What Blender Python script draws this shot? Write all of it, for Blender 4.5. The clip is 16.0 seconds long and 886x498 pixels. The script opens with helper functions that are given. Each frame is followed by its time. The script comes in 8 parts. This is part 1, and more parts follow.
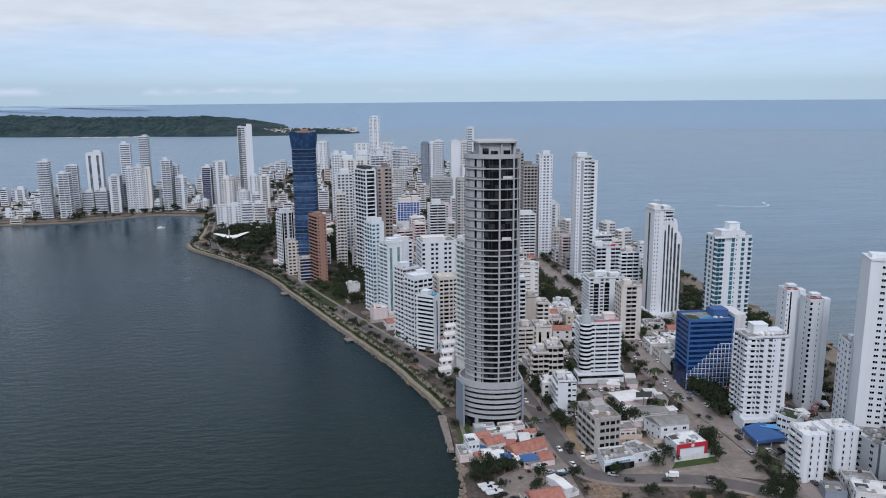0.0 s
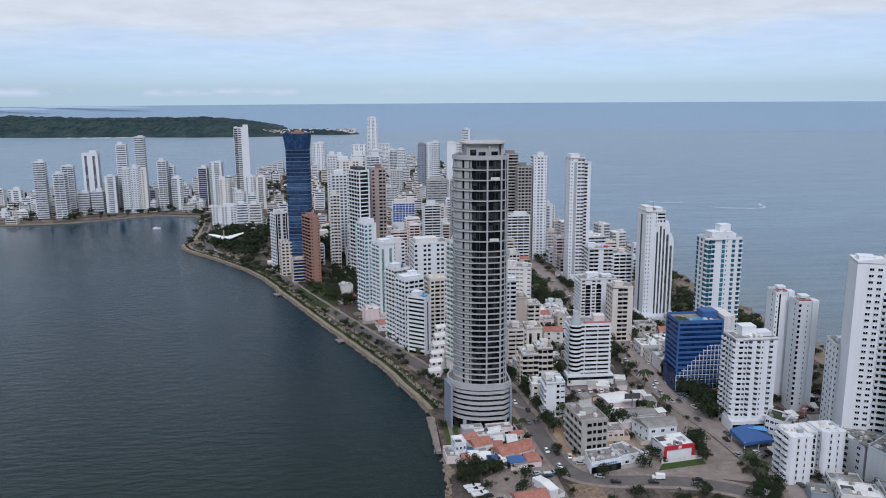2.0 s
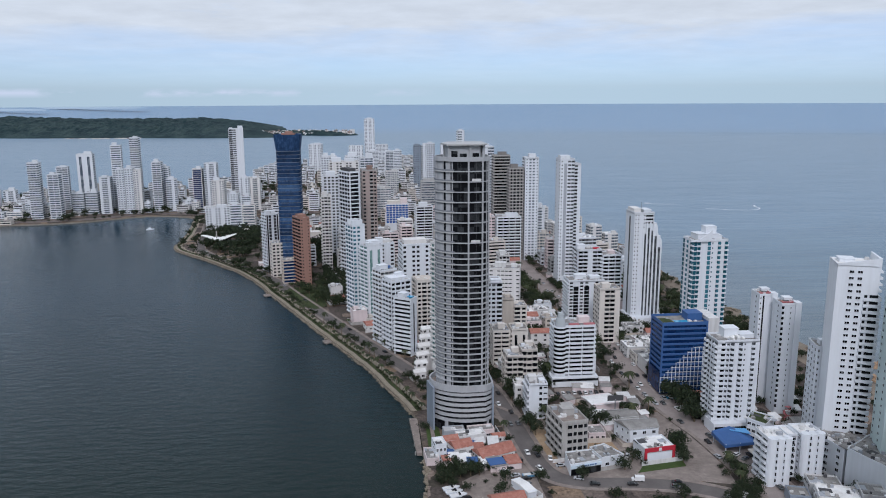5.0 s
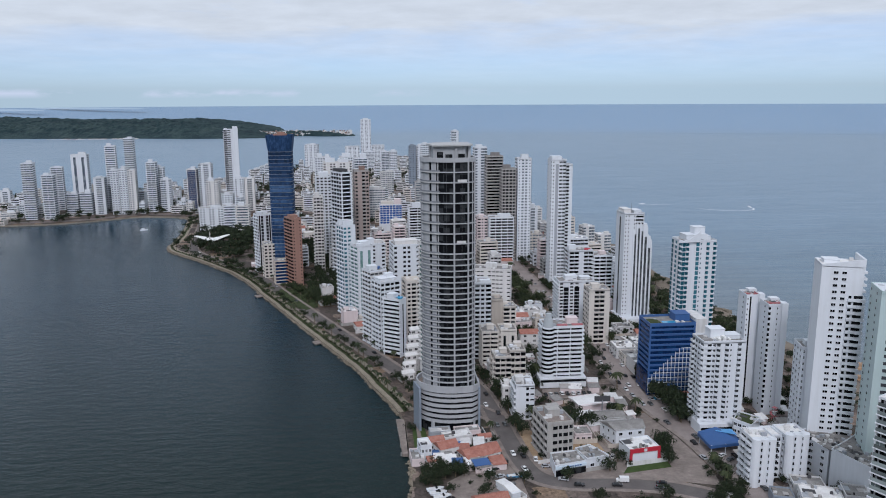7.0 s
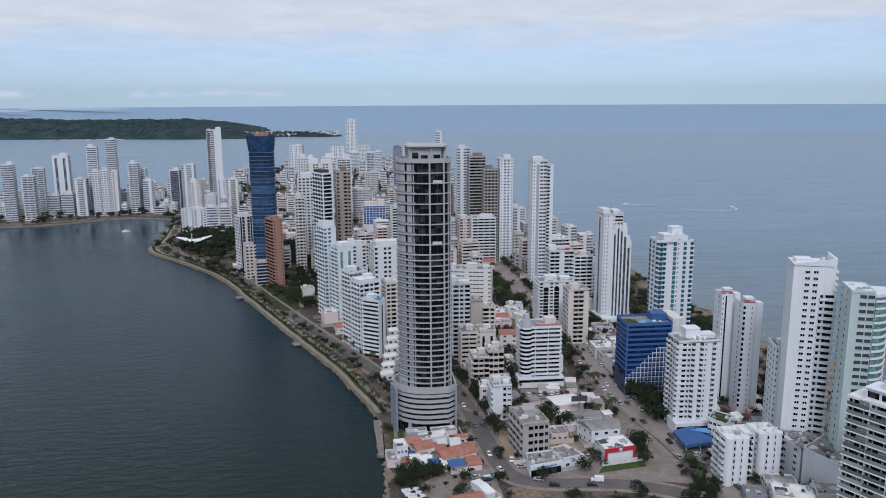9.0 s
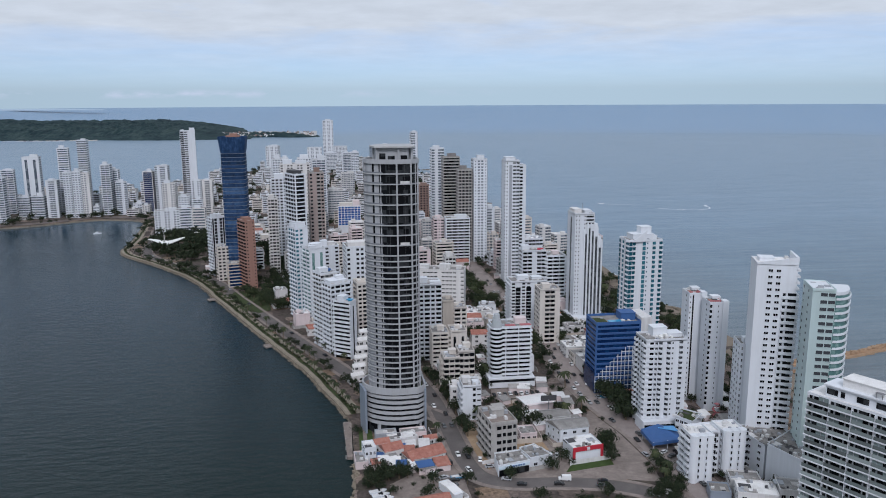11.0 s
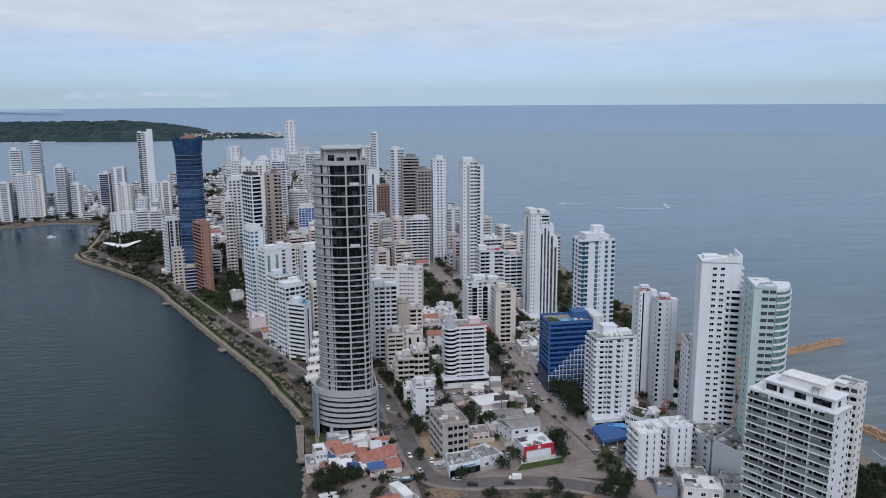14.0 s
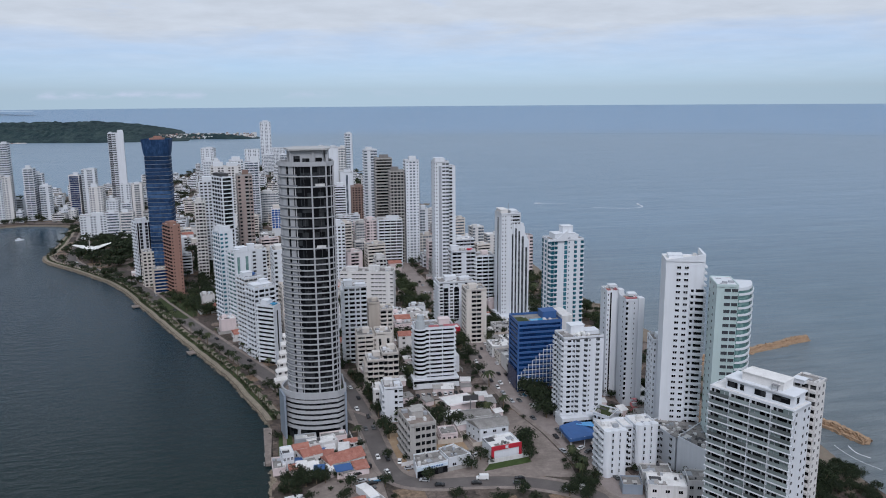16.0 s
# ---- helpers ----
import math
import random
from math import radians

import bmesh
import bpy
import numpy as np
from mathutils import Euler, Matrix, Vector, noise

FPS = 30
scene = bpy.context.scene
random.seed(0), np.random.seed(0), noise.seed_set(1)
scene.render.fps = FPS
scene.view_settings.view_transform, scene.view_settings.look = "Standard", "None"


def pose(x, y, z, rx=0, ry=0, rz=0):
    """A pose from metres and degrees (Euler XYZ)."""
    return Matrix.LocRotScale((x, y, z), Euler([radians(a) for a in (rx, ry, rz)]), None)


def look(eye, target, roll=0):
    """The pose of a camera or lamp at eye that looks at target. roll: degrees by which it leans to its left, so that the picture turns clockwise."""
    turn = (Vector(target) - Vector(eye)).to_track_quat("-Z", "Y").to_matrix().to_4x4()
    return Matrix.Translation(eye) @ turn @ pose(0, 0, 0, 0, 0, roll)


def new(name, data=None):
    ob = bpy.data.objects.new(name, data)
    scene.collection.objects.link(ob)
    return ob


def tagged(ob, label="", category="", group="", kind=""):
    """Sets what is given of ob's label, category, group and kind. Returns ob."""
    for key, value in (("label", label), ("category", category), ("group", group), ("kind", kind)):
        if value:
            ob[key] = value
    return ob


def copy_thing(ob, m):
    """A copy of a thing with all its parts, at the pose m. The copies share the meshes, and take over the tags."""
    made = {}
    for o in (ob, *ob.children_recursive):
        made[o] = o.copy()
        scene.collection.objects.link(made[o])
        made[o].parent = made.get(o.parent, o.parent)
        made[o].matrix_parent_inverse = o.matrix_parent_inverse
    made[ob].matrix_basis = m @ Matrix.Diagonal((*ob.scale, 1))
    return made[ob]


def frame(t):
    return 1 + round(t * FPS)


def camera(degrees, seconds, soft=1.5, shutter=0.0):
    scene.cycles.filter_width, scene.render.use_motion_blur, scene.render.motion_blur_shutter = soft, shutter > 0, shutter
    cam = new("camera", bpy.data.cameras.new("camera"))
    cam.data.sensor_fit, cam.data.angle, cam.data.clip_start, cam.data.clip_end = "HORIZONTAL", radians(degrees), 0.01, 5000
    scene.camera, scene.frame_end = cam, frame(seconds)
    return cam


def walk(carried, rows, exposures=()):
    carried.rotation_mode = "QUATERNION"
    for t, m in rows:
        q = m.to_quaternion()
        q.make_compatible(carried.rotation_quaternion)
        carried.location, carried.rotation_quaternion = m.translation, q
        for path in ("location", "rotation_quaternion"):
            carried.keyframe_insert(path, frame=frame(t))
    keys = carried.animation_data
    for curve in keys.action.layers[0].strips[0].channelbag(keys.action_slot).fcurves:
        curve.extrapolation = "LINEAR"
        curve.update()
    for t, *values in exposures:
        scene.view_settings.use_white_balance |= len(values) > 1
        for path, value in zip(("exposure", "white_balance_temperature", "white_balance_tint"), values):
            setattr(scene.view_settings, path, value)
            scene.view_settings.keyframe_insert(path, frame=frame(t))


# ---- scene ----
cam = camera(60.4, 16.0, soft=1.0)
PATH = [
    (0, (0.278, 0.412, 158.325), (9.046, 98.073, 138.690), -0.470),
    (0.5, (1.628, 0.349, 158.300), (10.276, 98.028, 138.705), -0.441),
    (1, (3.008, 0.284, 158.280), (11.666, 97.970, 138.723), -0.416),
    (1.5, (4.413, 0.218, 158.266), (13.135, 97.905, 138.744), -0.392),
    (2, (5.839, 0.150, 158.257), (14.627, 97.838, 138.768), -0.372),
    (2.5, (7.282, 0.080, 158.253), (16.111, 97.770, 138.794), -0.354),
    (3, (8.739, 0.007, 158.254), (17.571, 97.703, 138.822), -0.339),
    (3.5, (10.206, -0.068, 158.259), (19.006, 97.635, 138.853), -0.326),
    (4, (11.680, -0.147, 158.269), (20.424, 97.566, 138.886), -0.315),
    (6.5, (19.058, -0.602, 158.370), (27.774, 97.131, 139.077), -0.289),
    (7, (20.520, -0.708, 158.399), (29.402, 97.013, 139.119), -0.289),
    (7.5, (21.974, -0.820, 158.430), (31.105, 96.880, 139.162), -0.290),
    (8, (23.418, -0.938, 158.464), (32.886, 96.732, 139.206), -0.293),
    (8.5, (24.852, -1.062, 158.499), (34.743, 96.568, 139.251), -0.297),
    (9, (26.274, -1.194, 158.536), (36.669, 96.386, 139.296), -0.302),
    (11.5, (33.218, -1.967, 158.735), (46.917, 95.209, 139.525), -0.338),
    (12, (34.575, -2.148, 158.776), (48.991, 94.926, 139.570), -0.347),
    (12.5, (35.924, -2.338, 158.816), (51.045, 94.630, 139.615), -0.356),
    (13, (37.267, -2.538, 158.856), (53.071, 94.322, 139.659), -0.366),
    (13.5, (38.604, -2.748, 158.895), (55.069, 94.002, 139.702), -0.375),
    (14, (39.938, -2.968, 158.932), (57.046, 93.671, 139.745), -0.385),
    (14.5, (41.271, -3.200, 158.969), (59.013, 93.326, 139.786), -0.394),
    (15, (42.606, -3.443, 159.004), (60.993, 92.963, 139.825), -0.403),
    (15.5, (43.945, -3.697, 159.036), (63.017, 92.577, 139.863), -0.411),
    (16, (45.291, -3.964, 159.067), (65.125, 92.157, 139.900), -0.419),
]
walk(cam, [(t, look(eye, target, roll)) for t, eye, target, roll in PATH], [(0, -0.07, 5985, 16), (16, -0.22, 5985, 16)])

# ---- world, sun ----
world = bpy.data.worlds.new("sky")
scene.world = world
world.use_nodes = True
wt = world.node_tree
wt.nodes.clear()


def wnode(kind, **kw):
    n = wt.nodes.new(kind)
    for k, v in kw.items():
        n.inputs[k].default_value = v
    return n


def wmath(op, a, b=None, clamp=False):
    n = wt.nodes.new("ShaderNodeMath")
    n.operation, n.use_clamp = op, clamp
    for i, v in enumerate((a, b)):
        if v is None:
            continue
        if isinstance(v, (int, float)):
            n.inputs[i].default_value = v
        else:
            wt.links.new(v, n.inputs[i])
    return n.outputs[0]


SUN_FROM = Vector((-0.15, -1.02, 0.95)).normalized()
wtc = wt.nodes.new("ShaderNodeTexCoord")
wsep = wt.nodes.new("ShaderNodeSeparateXYZ")
wt.links.new(wtc.outputs["Generated"], wsep.inputs[0])
up = wmath("MAXIMUM", wsep.outputs[2], 0.015)
wcomb = wt.nodes.new("ShaderNodeCombineXYZ")
wt.links.new(wsep.outputs[0], wcomb.inputs[0])
wt.links.new(wsep.outputs[1], wcomb.inputs[1])
wt.links.new(up, wcomb.inputs[2])
sky = wt.nodes.new("ShaderNodeTexSky")
sky.sky_type, sky.sun_disc = "NISHITA", False
sky.sun_elevation = math.asin(SUN_FROM.z)
sky.sun_rotation = math.atan2(SUN_FROM.x, SUN_FROM.y)
sky.air_density, sky.dust_density, sky.ozone_density = 1.0, 0.6, 2.0
wt.links.new(wcomb.outputs[0], sky.inputs[0])
wskymul = wt.nodes.new("ShaderNodeVectorMath")
wskymul.operation = "MULTIPLY"
wskymul.inputs[1].default_value = (0.076, 0.098, 0.138)
wt.links.new(sky.outputs[0], wskymul.inputs[0])
# a high sheet of cloud, seen in long flat streaks towards the horizon
lift = wmath("ADD", up, 0.10)
cx = wmath("DIVIDE", wsep.outputs[0], lift)
cy = wmath("DIVIDE", wsep.outputs[1], lift)
ccomb = wt.nodes.new("ShaderNodeCombineXYZ")
wt.links.new(cx, ccomb.inputs[0])
wt.links.new(cy, ccomb.inputs[1])
cn = wnode("ShaderNodeTexNoise", Scale=0.75, Detail=9.0, Roughness=0.62, Distortion=0.35)
wt.links.new(ccomb.outputs[0], cn.inputs["Vector"])
cover = wmath("ADD", wmath("MULTIPLY", wmath("SUBTRACT", cn.outputs[0], 0.46), 1.5), 1.02)
rise = wmath("MULTIPLY", wmath("SUBTRACT", wsep.outputs[2], 0.010), 11.0, True)
cover = wmath("MULTIPLY", cover, rise, True)
cn2 = wnode("ShaderNodeTexNoise", Scale=2.6, Detail=6.0, Roughness=0.6)
wt.links.new(ccomb.outputs[0], cn2.inputs["Vector"])
tone = wmath("ADD", wmath("MULTIPLY", cn2.outputs[0], 0.26), 0.63)
ctone = wt.nodes.new("ShaderNodeCombineXYZ")
for i, g in enumerate((0.92, 1.0, 1.03)):
    wt.links.new(wmath("MULTIPLY", tone, g), ctone.inputs[i])
# small bright banks of cloud low over the sea
low = wnode("ShaderNodeTexNoise", Scale=14.0, Detail=5.0, Roughness=0.6)
lowv = wt.nodes.new("ShaderNodeVectorMath")
lowv.operation = "MULTIPLY"
lowv.inputs[1].default_value = (1.0, 1.0, 3.2)
wt.links.new(wtc.outputs["Generated"], lowv.inputs[0])
wt.links.new(lowv.outputs[0], low.inputs["Vector"])
band = wmath("SUBTRACT", 1.0, wmath("MULTIPLY", wmath("ABSOLUTE", wmath("SUBTRACT", wsep.outputs[2], 0.009)), 160.0), True)
west = wmath("MULTIPLY", wmath("SUBTRACT", 0.25, wsep.outputs[0]), 2.2, True)
lowf = wmath("MULTIPLY", wmath("MULTIPLY", wmath("MULTIPLY", wmath("SUBTRACT", low.outputs[0], 0.46), 7.0, True), band), west, True)
wmix = wt.nodes.new("ShaderNodeMix")
wmix.data_type = "VECTOR"
wt.links.new(cover, wmix.inputs["Factor"])
wt.links.new(wskymul.outputs[0], wmix.inputs[4])
wt.links.new(ctone.outputs[0], wmix.inputs[5])
wmix2 = wt.nodes.new("ShaderNodeMix")
wmix2.data_type = "VECTOR"
wt.links.new(lowf, wmix2.inputs["Factor"])
wt.links.new(wmix.outputs[1], wmix2.inputs[4])
wmix2.inputs[5].default_value = (0.64, 0.72, 0.82)
wbg = wt.nodes.new("ShaderNodeBackground")
wbg.inputs[1].default_value = 1.0
wt.links.new(wmix2.outputs[1], wbg.inputs[0])
wout = wt.nodes.new("ShaderNodeOutputWorld")
wt.links.new(wbg.outputs[0], wout.inputs[0])

sun_data = bpy.data.lights.new("sun", "SUN")
sun_data.energy, sun_data.angle, sun_data.color = 1.72, radians(14), (1.0, 0.97, 0.93)
sun = new("sun", sun_data)
sun.matrix_world = look(SUN_FROM * 500, (0, 0, 0))


# ---- materials ----
class Nodes:
    """A short hand for one node material."""

    def __init__(self, name, rough=0.8, metal=0.0, spec=0.5):
        self.m = bpy.data.materials.new(name)
        self.m.use_nodes = True
        self.t = self.m.node_tree
        self.p = self.t.nodes["Principled BSDF"]
        self.p.inputs["Roughness"].default_value = rough
        self.p.inputs["Metallic"].default_value = metal
        self.p.inputs["Specular IOR Level"].default_value = spec

    def n(self, kind, **kw):
        n = self.t.nodes.new(kind)
        for k, v in kw.items():
            n.inputs[k].default_value = v
        return n

    def link(self, a, b):
        self.t.links.new(a, b)

    def coord(self, scale=(1, 1, 1), world=True):
        if world:
            src = self.n("ShaderNodeNewGeometry").outputs["Position"]
        else:
            src = self.n("ShaderNodeTexCoord").outputs["Object"]
        v = self.n("ShaderNodeVectorMath")
        v.operation = "MULTIPLY"
        v.inputs[1].default_value = scale
        self.link(src, v.inputs[0])
        return v.outputs[0]

    def noise(self, scale, detail=4.0, rough=0.6, vec=None, out=0):
        n = self.n("ShaderNodeTexNoise", Scale=scale, Detail=detail, Roughness=rough)
        self.link(vec if vec is not None else self.coord(), n.inputs["Vector"])
        return n.outputs[out]

    def ramp(self, fac, stops):
        r = self.n("ShaderNodeValToRGB")
        e = r.color_ramp.elements
        while len(e) < len(stops):
            e.new(0.5)
        for el, (pos, col) in zip(e, stops):
            el.position, el.color = pos, (*col, 1)
        self.link(fac, r.inputs[0])
        return r.outputs[0]

    def mix(self, fac, a, b, mode="MIX"):
        n = self.n("ShaderNodeMix")
        n.data_type, n.blend_type = "RGBA", mode
        for i, v in ((0, fac), (6, a), (7, b)):
            if isinstance(v, (int, float)):
                n.inputs[i].default_value = v
            elif isinstance(v, tuple):
                n.inputs[i].default_value = (*v, 1)
            else:
                self.link(v, n.inputs[i])
        return n.outputs[2]

    def math(self, op, a, b=0.0, clamp=False):
        n = self.n("ShaderNodeMath")
        n.operation, n.use_clamp = op, clamp
        for i, v in enumerate((a, b)):
            if isinstance(v, (int, float)):
                n.inputs[i].default_value = v
            else:
                self.link(v, n.inputs[i])
        return n.outputs[0]

    def colour(self, c):
        if isinstance(c, tuple):
            self.p.inputs["Base Color"].default_value = (*c, 1)
        else:
            self.link(c, self.p.inputs["Base Color"])
        return self

    def bump(self, height, strength, dist):
        b = self.n("ShaderNodeBump", Strength=strength, Distance=dist)
        self.link(height, b.inputs["Height"])
        self.link(b.outputs[0], self.p.inputs["Normal"])
        return self

    def rand(self):
        return self.n("ShaderNodeObjectInfo").outputs["Random"]


def paint(name, c, grime=0.5, rough=0.75):
    """Painted render with rain streaks and blotches."""
    k = Nodes(name, rough, spec=0.3)
    streak = k.noise(1.0, 5, 0.65, k.coord((0.55, 0.55, 0.05)))
    blot = k.noise(0.13, 5, 0.6)
    dark = tuple(v * g for v, g in zip(c, (0.62, 0.60, 0.56)))
    f = k.math("MULTIPLY", k.math("MULTIPLY", k.math("SUBTRACT", streak, 0.42), 2.2, True), grime, True)
    a = k.mix(f, c, dark)
    b = k.mix(k.math("MULTIPLY", k.math("SUBTRACT", blot, 0.45), 0.9 * grime, True), a, tuple(v * 0.75 for v in c))
    tint = k.math("ADD", k.math("MULTIPLY", k.rand(), 0.08), 0.94)
    k.colour(k.mix(1.0, b, k.ramp(tint, [(0.0, (0, 0, 0)), (1.0, (1, 1, 1))]), "MULTIPLY"))
    k.bump(k.noise(6.0, 3), 0.12, 0.02)
    return k.m


def glazing(name, c_dark, c_light, cell=(2.4, 2.4, 3.0), share=0.2, rough=0.1):
    """Window glass in panes: most dark, some with blinds drawn."""
    k = Nodes(name, rough, spec=0.21)
    s = k.n("ShaderNodeVectorMath")
    s.operation = "SNAP"
    s.inputs[1].default_value = cell
    k.link(k.coord(world=False), s.inputs[0])
    w = k.n("ShaderNodeTexWhiteNoise")
    k.link(s.outputs[0], w.inputs["Vector"])
    f = k.math("MULTIPLY", k.math("GREATER_THAN", w.outputs[0], 1 - share), k.noise(0.8, 2))
    k.colour(k.mix(f, c_dark, c_light))
    k.bump(k.noise(0.35, 2), 0.25, 0.05)
    return k.m


def rough_surface(name, stops, scale=0.3, detail=8, rough=0.9, bump=0.3, dist=0.05, fine=4.0):
    k = Nodes(name, rough, spec=0.2)
    f = k.math("ADD", k.math("MULTIPLY", k.noise(scale, detail, 0.65), 0.65), k.math("MULTIPLY", k.noise(fine, 4), 0.35))
    k.colour(k.ramp(f, stops))
    k.bump(k.noise(fine, 5), bump, dist)
    return k.m


WHITE = paint("white_paint", (0.70, 0.725, 0.765), 0.32)
WHITE_WARM = paint("warm_white_paint", (0.71, 0.695, 0.685), 0.45)
WHITE_WORN = paint("worn_white_paint", (0.66, 0.655, 0.655), 0.8)
CREAM = paint("cream_paint", (0.66, 0.615, 0.57), 0.5)
BEIGE = paint("beige_paint", (0.54, 0.485, 0.43), 0.7)
HAZY_LAND = paint("hazy_far_land", (0.36, 0.46, 0.56), 0.3)
PINKISH = paint("pale_pink_paint", (0.72, 0.62, 0.62), 0.5)
GREY_PAINT = paint("grey_paint", (0.36, 0.38, 0.41), 0.5)
DARK_PAINT = paint("charcoal_paint", (0.07, 0.07, 0.075), 0.3)
BROWN = paint("brown_render", (0.26, 0.175, 0.15), 0.6)
CONCRETE = paint("bare_concrete", (0.40, 0.385, 0.37), 1.0, 0.9)
LIGHT_CONCRETE = paint("pale_concrete", (0.47, 0.47, 0.47), 0.6, 0.85)
TOWER_GREY = paint("tower_concrete", (0.40, 0.41, 0.43), 0.45, 0.8)
SHELL_CONCRETE = paint("weathered_shell_concrete", (0.24, 0.225, 0.222), 1.0, 0.9)
RAW_CONCRETE = paint("raw_grey_concrete", (0.41, 0.395, 0.38), 0.9, 0.9)
PINK_CONCRETE = paint("pinkish_brown_concrete", (0.40, 0.325, 0.30), 0.6, 0.9)
BRICK = paint("red_brown_brick", (0.34, 0.195, 0.155), 0.5, 0.9)
MINT = paint("mint_panel", (0.49, 0.60, 0.60), 0.35, 0.4)
BLUE_PAINT = paint("blue_paint", (0.05, 0.12, 0.30), 0.3, 0.5)
FADED_RED = paint("faded_red_tiles", (0.42, 0.15, 0.16), 0.5, 0.8)
RED_PAINT = paint("red_paint", (0.48, 0.03, 0.05), 0.4, 0.6)
BLUE_GREY = paint("blue_grey_panel", (0.25, 0.29, 0.345), 0.4, 0.45)
GLASS = glazing("window_glass", (0.006, 0.007, 0.009), (0.16, 0.165, 0.17))
# for distant towers: haze is put into the glass colour, paler and bluer
GLASS_PALE = glazing("hazed_window_glass", (0.085, 0.105, 0.135), (0.34, 0.37, 0.40), share=0.35)
GLASS_DARK = glazing("dark_window_glass", (0.006, 0.007, 0.009), (0.06, 0.065, 0.07), share=0.35, rough=0.14)
GLASS_GREY = glazing("grey_window_glass", (0.055, 0.06, 0.068), (0.18, 0.19, 0.20), share=0.3)
GLASS_SKY = glazing("bright_blue_glass", (0.012, 0.075, 0.30), (0.04, 0.15, 0.42), share=0.4)
GLASS_BLUE = glazing("blue_mirror_glass", (0.006, 0.022, 0.08), (0.012, 0.05, 0.15), share=0.5, rough=0.1)
GLASS_TEAL = glazing("teal_glass", (0.015, 0.085, 0.12), (0.07, 0.23, 0.30), share=0.4, rough=0.1)
GLASS_GREEN = glazing("pale_green_glass", (0.10, 0.20, 0.195), (0.28, 0.40, 0.385), share=0.5, rough=0.1)
ROOF_GREY = rough_surface("roof_screed", [(0.3, (0.12, 0.115, 0.11)), (0.52, (0.25, 0.24, 0.23)), (0.75, (0.42, 0.41, 0.40))], 0.2)
ROOF_WHITE = rough_surface("white_roof_membrane", [(0.3, (0.55, 0.54, 0.52)), (0.5, (0.72, 0.71, 0.70)), (0.7, (0.80, 0.80, 0.79))], 0.25)
TERRACOTTA = rough_surface("terracotta_tiles", [(0.3, (0.21, 0.085, 0.068)), (0.5, (0.35, 0.15, 0.115)), (0.72, (0.44, 0.25, 0.20))], 0.5, fine=2.5, bump=0.6, dist=0.1)
ASPHALT = rough_surface("asphalt", [(0.3, (0.095, 0.085, 0.082)), (0.55, (0.14, 0.125, 0.12)), (0.75, (0.20, 0.18, 0.168))], 0.12)
AVENUE_GREY = rough_surface("bleached_asphalt", [(0.3, (0.175, 0.148, 0.140)), (0.5, (0.27, 0.23, 0.215)), (0.72, (0.375, 0.325, 0.305))], 0.09)
PAVING = rough_surface("concrete_paving", [(0.3, (0.14, 0.116, 0.104)), (0.55, (0.255, 0.215, 0.192)), (0.75, (0.385, 0.335, 0.305))], 0.3)
PROMENADE = rough_surface("sandy_promenade", [(0.3, (0.17, 0.145, 0.115)), (0.55, (0.29, 0.25, 0.20)), (0.75, (0.40, 0.355, 0.29))], 0.3)
SAND = rough_surface("sand", [(0.3, (0.15, 0.125, 0.10)), (0.6, (0.23, 0.19, 0.15)), (0.8, (0.34, 0.28, 0.215))], 0.15)
DIRT = rough_surface("bare_earth", [(0.3, (0.22, 0.15, 0.09)), (0.55, (0.36, 0.26, 0.17)), (0.75, (0.44, 0.36, 0.26))], 0.25)
GRASS = rough_surface("grass", [(0.3, (0.022, 0.034, 0.014)), (0.55, (0.05, 0.066, 0.026)), (0.78, (0.13, 0.115, 0.06))], 0.3, bump=0.6, dist=0.1)
ROCK = rough_surface("boulder_stone", [(0.3, (0.12, 0.105, 0.085)), (0.55, (0.26, 0.22, 0.17)), (0.75, (0.38, 0.32, 0.24))], 0.4)
TAN_ROCK = rough_surface("tan_boulders", [(0.3, (0.22, 0.15, 0.10)), (0.55, (0.40, 0.275, 0.18)), (0.75, (0.52, 0.38, 0.26))], 0.4)
# far island woods: the blue of distance haze is mixed into the greens
FOREST = rough_surface("hazed_forest_canopy", [(0.34, (0.008, 0.020, 0.026)), (0.5, (0.022, 0.044, 0.048)), (0.66, (0.055, 0.080, 0.075))], 0.012, fine=0.06, bump=1.0, dist=9.0)
TRUNK = rough_surface("bark", [(0.3, (0.10, 0.075, 0.05)), (0.7, (0.22, 0.17, 0.12))], 1.0)
CANVAS = paint("white_canvas", (0.82, 0.82, 0.80), 0.2)
POOL = Nodes("pool_water", 0.08).colour((0.05, 0.30, 0.52)).m
STEEL = Nodes("steel", 0.4, 0.9).colour((0.4, 0.4, 0.42)).m
TYRE = Nodes("tyre_rubber", 0.9).colour((0.02, 0.02, 0.02)).m
CAR_GLASS = Nodes("car_glass", 0.08).colour((0.015, 0.018, 0.02)).m
FOAM = rough_surface("sea_foam", [(0.3, (0.5, 0.53, 0.56)), (0.6, (0.8, 0.82, 0.84))], 0.3)


def leaves(name, stops):
    k = Nodes(name, 0.7, spec=0.25)
    f = k.math("ADD", k.math("MULTIPLY", k.n("ShaderNodeNewGeometry").outputs["Random Per Island"], 0.6), k.math("MULTIPLY", k.rand(), 0.4))
    k.colour(k.ramp(f, stops))
    return k.m


LEAF = leaves("tree_leaves", [(0.1, (0.010, 0.017, 0.009)), (0.5, (0.022, 0.034, 0.015)), (0.85, (0.055, 0.072, 0.028)), (1.0, (0.10, 0.115, 0.05))])
PALM_LEAF = leaves("palm_leaves", [(0.1, (0.014, 0.022, 0.010)), (0.5, (0.032, 0.044, 0.018)), (0.9, (0.07, 0.078, 0.034))])

